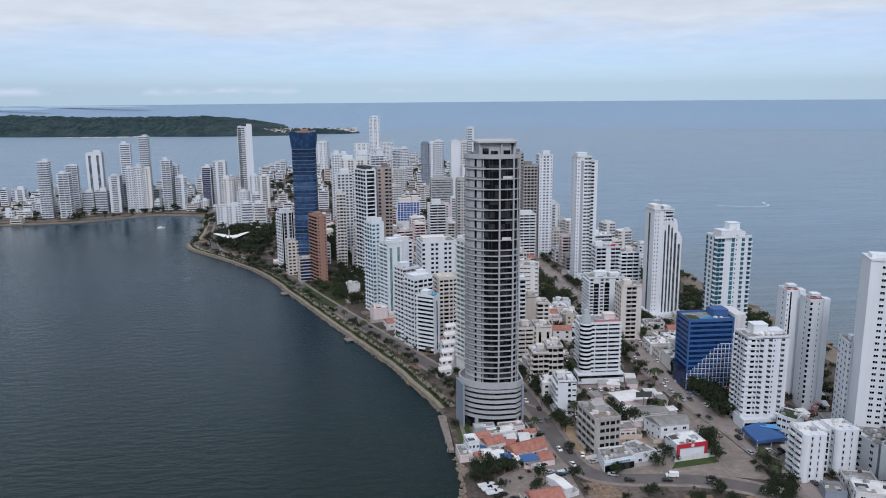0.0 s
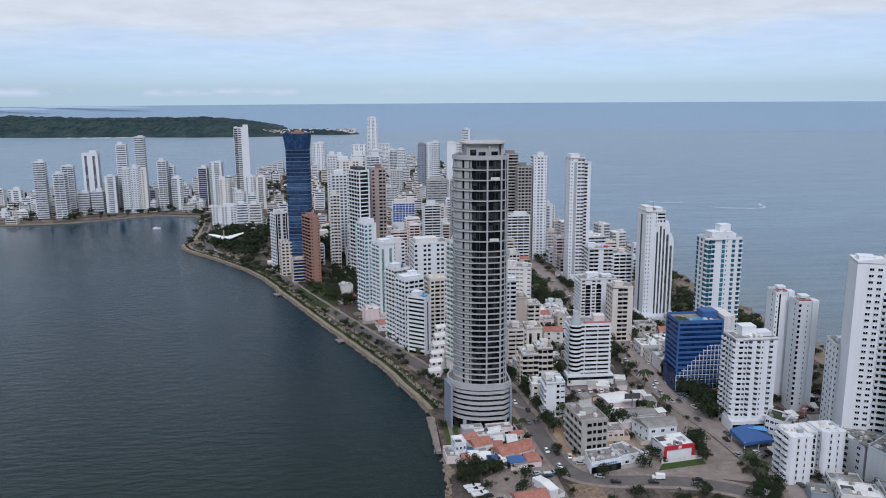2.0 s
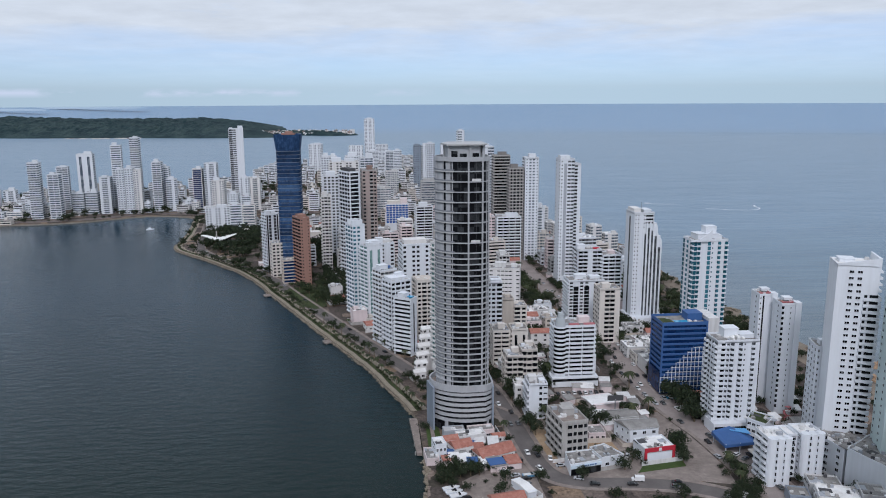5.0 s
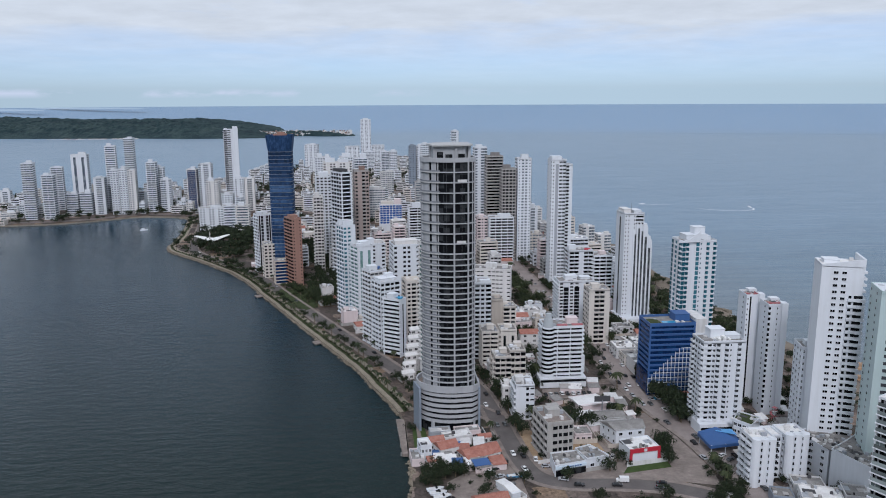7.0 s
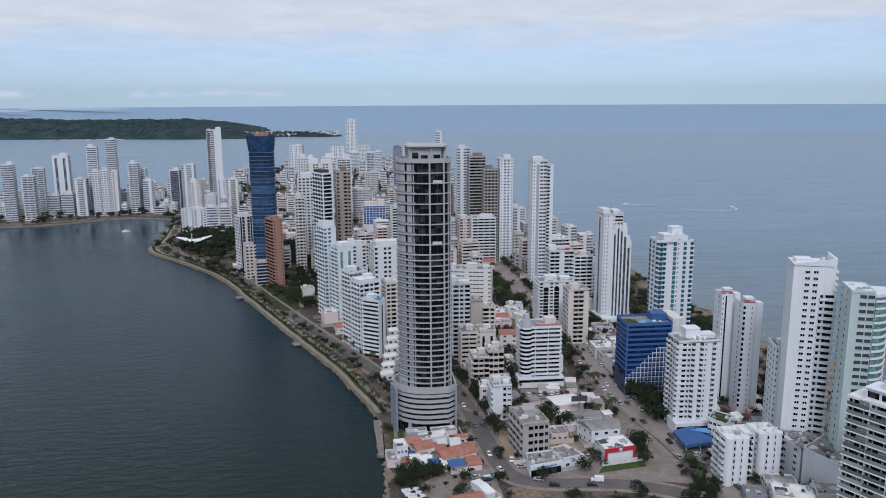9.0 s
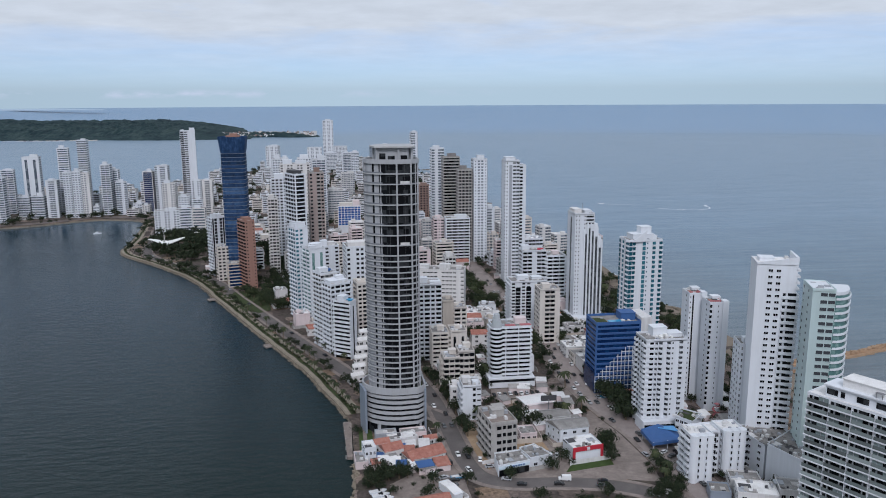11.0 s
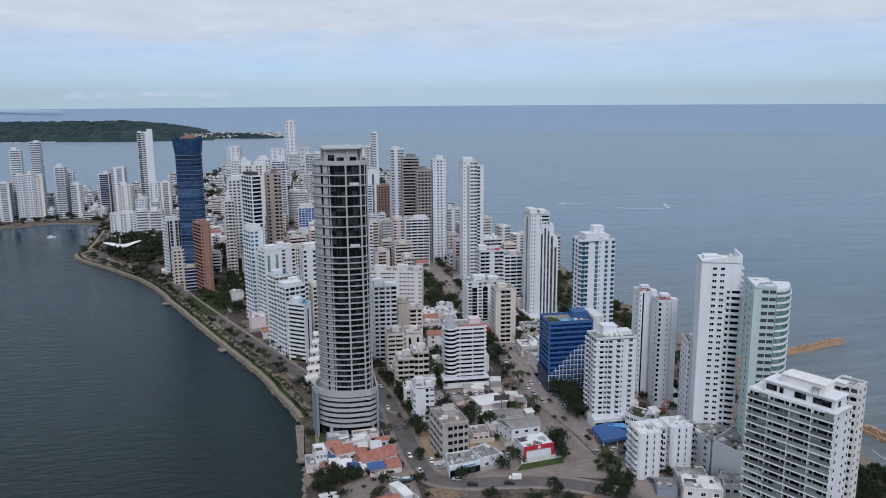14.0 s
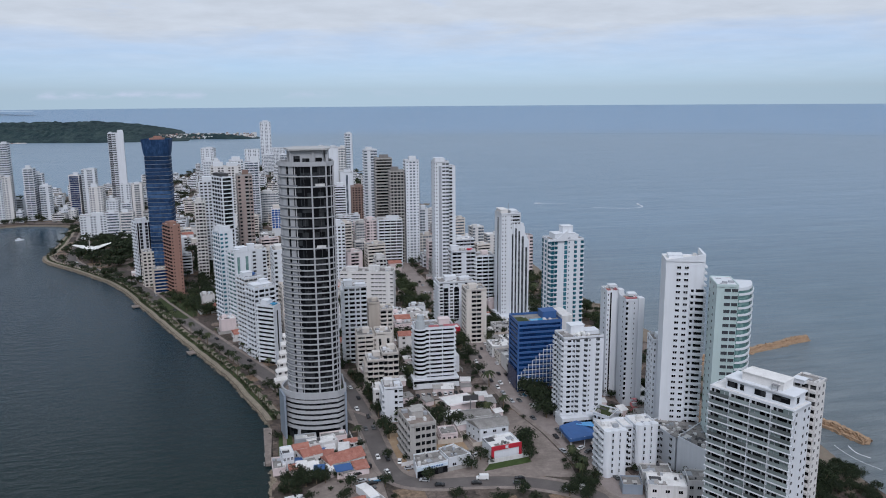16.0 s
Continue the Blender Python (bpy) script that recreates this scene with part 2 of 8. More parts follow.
# building netting: blue mesh with slabs showing through
k = Nodes("blue_safety_net", 0.75, spec=0.2)
f = k.math("ADD", k.math("MULTIPLY", k.noise(0.5, 5, 0.7, k.coord((1, 1, 0.35))), 0.72), k.math("MULTIPLY", k.rand(), 0.28))
k.colour(k.ramp(f, [(0.3, (0.006, 0.018, 0.045)), (0.5, (0.018, 0.050, 0.125)), (0.72, (0.070, 0.140, 0.27))]))
NET = k.m

# sea: one material, silted and dark in the bay, bluer outside
k = Nodes("sea_water", 0.12, spec=0.22)
pos = k.n("ShaderNodeSeparateXYZ")
k.link(k.n("ShaderNodeNewGeometry").outputs["Position"], pos.inputs[0])
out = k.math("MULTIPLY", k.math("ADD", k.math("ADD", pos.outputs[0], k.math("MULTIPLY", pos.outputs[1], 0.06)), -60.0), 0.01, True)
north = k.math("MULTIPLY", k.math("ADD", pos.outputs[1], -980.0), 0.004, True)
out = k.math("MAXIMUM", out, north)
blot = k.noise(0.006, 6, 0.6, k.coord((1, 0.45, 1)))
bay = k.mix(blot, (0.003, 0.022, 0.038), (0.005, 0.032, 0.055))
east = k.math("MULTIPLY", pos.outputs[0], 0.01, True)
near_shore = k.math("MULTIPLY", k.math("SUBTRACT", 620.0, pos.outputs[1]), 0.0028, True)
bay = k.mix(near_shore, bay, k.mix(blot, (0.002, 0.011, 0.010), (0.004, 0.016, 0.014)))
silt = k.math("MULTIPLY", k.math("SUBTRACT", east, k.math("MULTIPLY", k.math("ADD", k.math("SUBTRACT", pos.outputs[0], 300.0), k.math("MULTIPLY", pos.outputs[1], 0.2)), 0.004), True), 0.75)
# open water: the pale blue of reflected sky is put into the base colour
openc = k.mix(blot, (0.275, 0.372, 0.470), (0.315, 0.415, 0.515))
# light and dark of the waves painted as stretched colour streaks
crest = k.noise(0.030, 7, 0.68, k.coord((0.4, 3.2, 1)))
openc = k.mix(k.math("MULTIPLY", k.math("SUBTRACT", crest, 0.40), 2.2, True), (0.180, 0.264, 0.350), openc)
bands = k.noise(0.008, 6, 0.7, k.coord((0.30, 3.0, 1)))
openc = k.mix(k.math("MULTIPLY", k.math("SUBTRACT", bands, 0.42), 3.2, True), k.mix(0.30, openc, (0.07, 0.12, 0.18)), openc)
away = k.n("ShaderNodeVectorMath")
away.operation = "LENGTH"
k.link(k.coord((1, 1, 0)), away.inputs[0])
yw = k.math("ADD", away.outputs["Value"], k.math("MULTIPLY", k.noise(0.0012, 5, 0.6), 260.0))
# towards the horizon the bluer low-angle sky reflection is painted in by distance
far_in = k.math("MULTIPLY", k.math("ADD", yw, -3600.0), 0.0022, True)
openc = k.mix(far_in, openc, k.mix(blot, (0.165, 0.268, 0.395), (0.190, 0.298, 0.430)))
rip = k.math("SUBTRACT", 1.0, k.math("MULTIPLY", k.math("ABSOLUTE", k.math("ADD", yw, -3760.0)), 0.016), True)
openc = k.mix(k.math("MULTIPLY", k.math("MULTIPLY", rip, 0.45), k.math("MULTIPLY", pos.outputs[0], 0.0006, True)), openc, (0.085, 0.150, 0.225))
silt = k.math("MULTIPLY", silt, east)
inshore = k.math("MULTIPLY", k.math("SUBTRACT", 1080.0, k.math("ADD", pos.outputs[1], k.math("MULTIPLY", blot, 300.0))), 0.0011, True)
# inshore wave light and dark, also painted as colour streaks
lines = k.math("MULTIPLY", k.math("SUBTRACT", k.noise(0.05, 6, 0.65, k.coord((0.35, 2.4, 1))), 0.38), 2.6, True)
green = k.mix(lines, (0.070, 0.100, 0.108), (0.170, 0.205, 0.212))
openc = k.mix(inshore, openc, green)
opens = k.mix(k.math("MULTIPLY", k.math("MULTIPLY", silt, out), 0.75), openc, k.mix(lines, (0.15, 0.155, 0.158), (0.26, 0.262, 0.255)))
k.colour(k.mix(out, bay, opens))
patch = k.math("MULTIPLY", k.math("SUBTRACT", k.noise(0.011, 3, 0.5), 0.38), 3.0, True)
swell = k.noise(0.10, 4, 0.55, k.coord((1, 2.2, 1)))
ripple = k.math("MULTIPLY", k.noise(0.26, 3, 0.5, k.coord((0.45, 1.7, 1))), k.math("ADD", k.math("MULTIPLY", patch, 0.55), 0.12))
fine = k.math("MULTIPLY", k.noise(0.9, 4, 0.6, k.coord((1, 2.0, 1))), 0.22)
chop = k.math("ADD", k.math("ADD", swell, ripple), fine)
chop = k.math("ADD", chop, k.math("MULTIPLY", k.math("MULTIPLY", lines, out), 0.9))
calm = k.math("MULTIPLY", k.math("MULTIPLY", k.math("ADD", pos.outputs[1], -820.0), 0.006, True), k.math("SUBTRACT", 1.0, out, True))
chop = k.math("MULTIPLY", chop, k.math("SUBTRACT", 1.0, k.math("MULTIPLY", calm, 0.75)))
k.bump(k.math("MULTIPLY", chop, k.math("ADD", k.math("MULTIPLY", out, 0.15), 0.85)), 0.8, 1.25)
k.link(k.math("ADD", k.math("MULTIPLY", out, 0.20), 0.12), k.p.inputs["Roughness"])
k.p.inputs["IOR"].default_value = 1.33
SEA = k.m

CAR_PAINTS = [Nodes("car_paint_" + n, 0.25).colour(c).m for n, c in (("white", (0.75, 0.75, 0.75)), ("silver", (0.42, 0.43, 0.45)), ("black", (0.02, 0.02, 0.022)), ("grey", (0.12, 0.125, 0.13)), ("red", (0.35, 0.02, 0.02)), ("yellow", (0.70, 0.42, 0.02)))]


# ---- mesh tools ----
class Mesh:
    """Gathers boxes, prisms and strips into one mesh."""

    def __init__(self):
        self.v, self.f, self.k = [], [], []

    def face(self, pts, mat=0):
        n = len(self.v)
        self.v += [tuple(p) for p in pts]
        self.f.append(tuple(range(n, n + len(pts))))
        self.k.append(mat)

    def box(self, x0, x1, y0, y1, z0, z1, mat=0, top=None):
        n = len(self.v)
        self.v += [(x, y, z) for z in (z0, z1) for x, y in ((x0, y0), (x1, y0), (x1, y1), (x0, y1))]
        self.f += [(n + 3, n + 2, n + 1, n), (n + 4, n + 5, n + 6, n + 7), (n, n + 1, n + 5, n + 4),
                   (n + 1, n + 2, n + 6, n + 5), (n + 2, n + 3, n + 7, n + 6), (n + 3, n, n + 4, n + 7)]
        self.k += [mat, mat if top is None else top, mat, mat, mat, mat]
        return self

    def prism(self, poly, z0, z1, mat=0, top=None, bottom=True):
        n, c = len(self.v), len(poly)
        self.v += [(x, y, z0) for x, y in poly] + [(x, y, z1) for x, y in poly]
        for i in range(c):
            j = (i + 1) % c
            self.f.append((n + i, n + j, n + c + j, n + c + i))
            self.k.append(mat)
        self.f.append(tuple(range(n + c, n + 2 * c)))
        self.k.append(mat if top is None else top)
        if bottom:
            self.f.append(tuple(range(n + c - 1, n - 1, -1)))
            self.k.append(mat)
        return self

    def ring(self, outer, inner, z0, z1, mat=0):
        """A closed band between two outlines with the same number of points."""
        n, c = len(self.v), len(outer)
        for poly, z in ((outer, z0), (outer, z1), (inner, z0), (inner, z1)):
            self.v += [(x, y, z) for x, y in poly]
        for i in range(c):
            j = (i + 1) % c
            o0, o1, p0, p1 = n, n + c, n + 2 * c, n + 3 * c
            self.f += [(o0 + i, o0 + j, o1 + j, o1 + i), (p0 + j, p0 + i, p1 + i, p1 + j),
                       (o1 + i, o1 + j, p1 + j, p1 + i), (o0 + j, o0 + i, p0 + i, p0 + j)]
            self.k += [mat] * 4
        return self

    def tube(self, x, y, z0, z1, r0, r1, n=8, mat=0, dx=0, dy=0):
        a = [(math.cos(2 * math.pi * i / n), math.sin(2 * math.pi * i / n)) for i in range(n)]
        b = len(self.v)
        self.v += [(x + r0 * c, y + r0 * s, z0) for c, s in a] + [(x + dx + r1 * c, y + dy + r1 * s, z1) for c, s in a]
        for i in range(n):
            j = (i + 1) % n
            self.f.append((b + i, b + j, b + n + j, b + n + i))
            self.k.append(mat)
        self.f.append(tuple(b + n + i for i in range(n)))
        self.k.append(mat)
        return self

    def done(self, name, *mats, smooth=False):
        me = bpy.data.meshes.new(name)
        me.from_pydata(self.v, [], self.f)
        for m in mats:
            me.materials.append(m)
        if len(mats) > 1:
            me.polygons.foreach_set("material_index", self.k)
        if smooth:
            me.polygons.foreach_set("use_smooth", [True] * len(self.f))
        me.update()
        return me


def part(name, me, parent, label="", m=None):
    ob = new(name, me)
    ob.parent = parent
    if m is not None:
        ob.matrix_basis = m
    return tagged(ob, label)


def shift(x, y, z, rz=0.0):
    return pose(x, y, z, 0, 0, rz)


def thing(name, label, category, x, y, z=2.0, rz=0.0, group="", kind=""):
    ob = new(name)
    ob.empty_display_size = 1.0
    ob.matrix_basis = pose(x, y, z, 0, 0, rz)
    return tagged(ob, label, category, group, kind)


def structure(name, me, label="", category=""):
    return tagged(new(name, me), label, category, "", "structure")


# ---- land, sea and roads ----
LAND = 2.0
BAY = [(30, 120), (33, 278), (36, 300), (34, 308), (33.6, 345), (31, 364), (9.5, 428), (-15.8, 486.7), (-43, 549), (-71.8, 615), (-100, 681),
       (-149, 755.5), (-185, 800), (-203, 832), (-205, 862), (-212, 934), (-222, 1000), (-236, 1053), (-300, 1072), (-381, 1026), (-481, 1012), (-620, 1000), (-900, 985)]
BACK = [(-900, 1260), (-620, 1290), (-430, 1330), (-300, 1420), (-220, 1560), (-190, 1720), (-120, 1900), (-20, 1985), (110, 1950), (190, 1780), (215, 1500), (226, 1200),
        (221, 973), (246, 850), (280, 778), (270, 641), (276, 530), (284, 440), (290, 385), (288, 330), (284, 300), (276, 250), (282, 120), (330, -150), (430, -700), (-260, -700), (-60, -200)]


def smoothed(pts, n=4):
    """A soft line through the points."""
    res = []
    for i in range(len(pts) - 1):
        p0, p1, p2, p3 = pts[max(i - 1, 0)], pts[i], pts[i + 1], pts[min(i + 2, len(pts) - 1)]
        for j in range(n):
            t = j / n
            res.append(tuple(0.5 * (2 * p1[k] + (p2[k] - p0[k]) * t + (2 * p0[k] - 5 * p1[k] + 4 * p2[k] - p3[k]) * t * t
                                    + (3 * p1[k] - p0[k] - 3 * p2[k] + p3[k]) * t ** 3) for k in (0, 1)))
    res.append(pts[-1])
    return res


def jitter(pts, a, s):
    return [(x + a * noise.noise((x * s, y * s, 3.3)), y + a * noise.noise((x * s, y * s, 9.1))) for x, y in pts]


bay_line = jitter(smoothed(BAY, 6), 1.2, 0.09)
sea_line = jitter(smoothed(BACK, 5), 3.0, 0.03)
coast = bay_line + sea_line

k = Nodes("town_ground", 0.95, spec=0.2)
g1, g2 = k.noise(0.03, 6, 0.65), k.noise(0.5, 5, 0.7)
# yards and lots: each plot has its own paving, earth or weeds
plots = k.n("ShaderNodeTexVoronoi", Scale=0.085, Randomness=0.85)
plots.distance = "CHEBYCHEV"
k.link(k.coord(), plots.inputs["Vector"])
split = k.n("ShaderNodeSeparateColor")
k.link(plots.outputs["Color"], split.inputs[0])
lot = k.math("ADD", k.math("MULTIPLY", split.outputs[0], 0.8), k.math("MULTIPLY", g1, 0.2))
c1 = k.ramp(lot, [(0.08, (0.040, 0.042, 0.026)), (0.16, (0.085, 0.072, 0.062)), (0.30, (0.09, 0.074, 0.067)), (0.50, (0.125, 0.10, 0.088)), (0.66, (0.23, 0.187, 0.166)), (0.74, (0.25, 0.18, 0.128)), (0.86, (0.085, 0.073, 0.067))])
c2 = k.ramp(g2, [(0.32, (0.38, 0.38, 0.38)), (0.5, (0.85, 0.84, 0.83)), (0.68, (1.3, 1.27, 1.24))])
k.colour(k.mix(1.0, c1, c2, "MULTIPLY")).bump(g2, 0.3, 0.1)
GROUND = k.m


def sheet(poly, z0, z1, mat, name, side=None):
    """A flat slab with upright edges from an outline."""
    bm = bmesh.new()
    top = [bm.verts.new((x, y, z1)) for x, y in poly]
    low = [bm.verts.new((x, y, z0)) for x, y in poly]
    f = bm.faces.new(top)
    f.normal_update()
    for i in range(len(poly)):
        j = (i + 1) % len(poly)
        bm.faces.new((low[i], low[j], top[j], top[i])).material_index = 1 if side else 0
    bmesh.ops.triangulate(bm, faces=[f])
    bmesh.ops.recalc_face_normals(bm, faces=bm.faces)
    if sum(q.normal.z * q.calc_area() for q in bm.faces) < 0:
        bmesh.ops.reverse_faces(bm, faces=bm.faces)
    me = bpy.data.meshes.new(name)
    bm.to_mesh(me)
    bm.free()
    me.materials.append(mat)
    if side:
        me.materials.append(side)
    return me


structure("ground", sheet(coast, -3.0, LAND, GROUND, "ground", ROCK), "grey-brown built-up ground of the peninsula", "ground")

# the sea: flat under the town, lifting at its far rim to the height where the round earth would end it
ms = Mesh()
EYE_H, RIM = 158.5, 4850.0
radii = [0, 150, 300, 500, 800, 1200, 1700, 2300, 2900, 3400, 3700, 3950, 4150, 4350, 4550, 4700, RIM]
SPOKES = 96
for i, r in enumerate(radii):
    u = max(0.0, (r - 3400) / (RIM - 3400))
    z = (EYE_H - RIM * 0.0071) * u ** 1.9
    for s in range(SPOKES):
        a = 2 * math.pi * s / SPOKES
        ms.v.append((25 + r * math.cos(a), r * math.sin(a), z))
for i in range(len(radii) - 1):
    for s in range(SPOKES):
        q = (s + 1) % SPOKES
        ms.f.append((i * SPOKES + s, (i + 1) * SPOKES + s, (i + 1) * SPOKES + q, i * SPOKES + q))
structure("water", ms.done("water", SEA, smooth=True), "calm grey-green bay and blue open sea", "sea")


def strip(pts, w0, w1, z, mat, name, thick=0.3):
    """A ribbon between two offsets of a line, with a little thickness."""
    m = Mesh()
    n = len(pts)
    left, right = [], []
    for i, (x, y) in enumerate(pts):
        a, b = pts[max(i - 1, 0)], pts[min(i + 1, n - 1)]
        d = Vector((b[0] - a[0], b[1] - a[1])).normalized()
        nx, ny = d.y, -d.x
        left.append((x + nx * w0, y + ny * w0))
        right.append((x + nx * w1, y + ny * w1))
    m.v = [(x, y, z) for x, y in left] + [(x, y, z) for x, y in right] + [(x, y, z - thick) for x, y in left] + [(x, y, z - thick) for x, y in right]
    for i in range(n - 1):
        m.f += [(i, n + i, n + i + 1, i + 1), (i + 1, 2 * n + i + 1, 2 * n + i, i), (n + i, 3 * n + i, 3 * n + i + 1, n + i + 1)]
    me = m.done(name, mat)
    bm = bmesh.new()
    bm.from_mesh(me)
    bmesh.ops.recalc_face_normals(bm, faces=bm.faces)
    up_sum = sum(f.normal.z * f.calc_area() for f in bm.faces)
    if up_sum < 0:
        bmesh.ops.reverse_faces(bm, faces=bm.faces)
    bm.to_mesh(me)
    bm.free()
    return me


AVENUE = smoothed([(192, 150), (182, 225), (175.5, 262), (172.5, 290), (170, 322), (164, 354), (160, 395), (160, 430), (163, 471), (161, 528), (156, 600), (153, 700), (150, 836), (130, 980), (90, 1150), (60, 1320)], 5)
SIDE_STREET = smoothed([(40, 620), (52, 545), (60, 470), (70, 415), (76, 385), (79, 355), (81, 325), (83, 303), (88, 290), (100, 284), (120, 281.5), (140, 276), (160, 262), (172, 240)], 5)
BAY_ROAD = smoothed([(80, 352), (62, 374), (47, 393), (32, 425), (18, 455), (2, 489), (-26, 550), (-54, 612), (-83, 678), (-128, 745), (-165, 800), (-178, 845), (-190, 930), (-205, 1010), (-225, 1070), (-300, 1092), (-381, 1046), (-481, 1032), (-620, 1020)], 5)
INNER = smoothed([(36, 470), (15, 560), (-13, 623), (-30, 713), (-41, 829), (-40, 960), (-10, 1150)], 5)
CROSS = smoothed([(160, 440), (120, 448), (62, 462)], 4)
CROSS_B = smoothed([(158, 590), (90, 600), (-5, 600)], 4)
CROSS_C = smoothed([(152, 745), (60, 750), (-33, 740)], 4)
ROADS = [("road", AVENUE, 7.2), ("road", SIDE_STREET, 4.2), ("road", BAY_ROAD, 4.2), ("road", INNER, 4.0), ("road", CROSS, 3.5), ("road", CROSS_B, 3.5), ("road", CROSS_C, 3.5)]
for i, (nm, pts, hw) in enumerate(ROADS):
    zz = LAND + 0.06 + 0.006 * i
    structure(nm, strip(pts, -hw, hw, zz, AVENUE_GREY if pts is AVENUE else ASPHALT, nm), "worn grey asphalt street", "road")
    for a, b in ((-hw - 2.2, -hw), (hw, hw + 2.2)):
        structure("pavement", strip(pts, a, b, LAND + 0.16 + 0.003 * i, PAVING, "pavement"), "pale concrete pavement with raised kerb", "pavement")

# the waterside walk: boulders, a stone edge, paving and a strip of lawn
shore = [p for p in bay_line if p[1] > 362 and p[0] > -240]
structure("pavement", strip(shore, 0.7, 2.6, LAND + 0.22, PROMENADE, "waterside_walk", 0.6), "sandy waterside promenade paving", "pavement")
structure("trim", strip(shore, -0.3, 0.6, LAND + 0.35, ROCK, "sea_wall_kerb", 2.2), "brown stone edge of the sea wall", "sea wall")
structure("lawn", strip(shore, 2.8, 5.2, LAND + 0.12, GRASS, "lawn", 0.3), "strip of worn lawn along the promenade", "lawn")
structure("pavement", strip(shore, 5.4, 8.4, LAND + 0.20, PROMENADE, "footway", 0.5), "sandy footway beside the bay road", "pavement")


def near_road(x, y, gap):
    for nm, pts, hw in ROADS:
        for px, py in pts:
            if (px - x) ** 2 + (py - y) ** 2 < (hw + gap) ** 2:
                return True
    return False


def inside(x, y, poly=coast):
    c, n = False, len(poly)
    for i in range(n):
        (x0, y0), (x1, y1) = poly[i], poly[i - 1]
        if (y0 > y) != (y1 > y) and x < (x1 - x0) * (y - y0) / (y1 - y0) + x0:
            c = not c
    return c


# ---- buildings ----
TAKEN = []


def turned(face, w, d):
    """The pose of one face of a block: x along it, y outward, z up."""
    return {"f": pose(0, -d / 2, 0, 0, 0, 180), "b": pose(0, d / 2, 0), "l": pose(-w / 2, 0, 0, 0, 0, 90), "r": pose(w / 2, 0, 0, 0, 0, -90)}[face]


MESHES = {}


def window_mesh(w, h, frame_mat, glass):
    key = (round(w, 2), round(h, 2), frame_mat.name, glass.name)
    if key not in MESHES:
        m = Mesh()
        m.box(-w / 2, w / 2, -0.15, 0.04, 0, h, 1)
        m.box(-w / 2 - 0.1, w / 2 + 0.1, -0.15, 0.22, -0.14, 0, 0)
        m.box(-w / 2 - 0.1, w / 2 + 0.1, -0.15, 0.16, h, h + 0.12, 0)
        m.box(-0.04, 0.04, -0.1, 0.09, 0, h, 0)
        MESHES[key] = m.done("window", frame_mat, glass)
    return MESHES[key]


def add_face_boxes(m, spans, face, w, d, z0, z1, mat=0):
    """Boxes (s0, s1, o0, o1) on a face of a block, s along it and o outward."""
    t = turned(face, w, d)
    for s0, s1, o0, o1 in spans:
        n = len(m.v)
        pts = [t @ Vector((s, o, z)) for z in (z0, z1) for s, o in ((s0, o0), (s1, o0), (s1, o1), (s0, o1))]
        m.v += [tuple(p) for p in pts]
        m.f += [(n + 3, n + 2, n + 1, n), (n + 4, n + 5, n + 6, n + 7), (n, n + 1, n + 5, n + 4),
                (n + 1, n + 2, n + 6, n + 5), (n + 2, n + 3, n + 7, n + 6), (n + 3, n, n + 4, n + 7)]
        m.k += [mat] * 6


MODULES = {"w": (0.60, 0.30, 0.48), "W": (0.86, 0.28, 0.46), "d": (0.80, 0.42, 0.24), "n": (0.30, 0.36, 0.34), "g": (0.94, 0.10, 0.80), "s": (0.55, 0.0, 1.0)}


def storey_row(windows, balconies, pattern, L, fh, z, deep, rail):
    """One storey of a face: w, W, d, n windows, g glazed bay, s dark slot, b and r square and rounded balconies, a dot for plain wall."""
    cw = L / len(pattern)
    for j, c in enumerate(pattern):
        s = L / 2 - (j + 0.5) * cw
        if c in MODULES:
            fw, f0, fz = MODULES[c]
            hw = cw * fw / 2
            windows.box(s - hw, s + hw, -0.2, 0.05, z + fh * f0, z + fh * (f0 + fz), 1)
            if c in "wWd":
                windows.box(s - hw - 0.1, s + hw + 0.1, -0.2, 0.22, z + fh * f0 - 0.14, z + fh * f0, 0)
        elif c in "br":
            hw = cw * 0.46
            windows.box(s - hw, s + hw, -0.2, 0.05, z + 0.1, z + fh * 0.82, 1)
            if c == "b":
                o = [(s - hw, 0.0), (s + hw, 0.0), (s + hw, deep), (s - hw, deep)]
            else:
                o = [(s + hw * 1.1 * math.cos(a * math.pi / 8), (deep + 0.5) * math.sin(a * math.pi / 8)) for a in range(9)]
            balconies.prism(o, z - 0.12, z + 0.12)
            mid = Vector((s, 0.0))
            ring_in = [tuple(mid + (Vector(p) - mid) * 0.88) for p in o]
            balconies.ring(o, ring_in, z + 0.1, z + rail)


def mixed(kind, L, seed):
    """A livelier pattern of windows, balconies and plain wall for a face of a distant block."""
    r2 = random.Random(seed)
    n = max(2, min(9, round(L / 3.4)))
    if kind == "balc":
        unit = r2.choice(("b", "bw", "bb.", ".bb", "b.b"))
    else:
        unit = r2.choice(("w", "wb", "w.w", "Wn", "bw.", "W", "ww."))
    return (unit * 9)[:n]


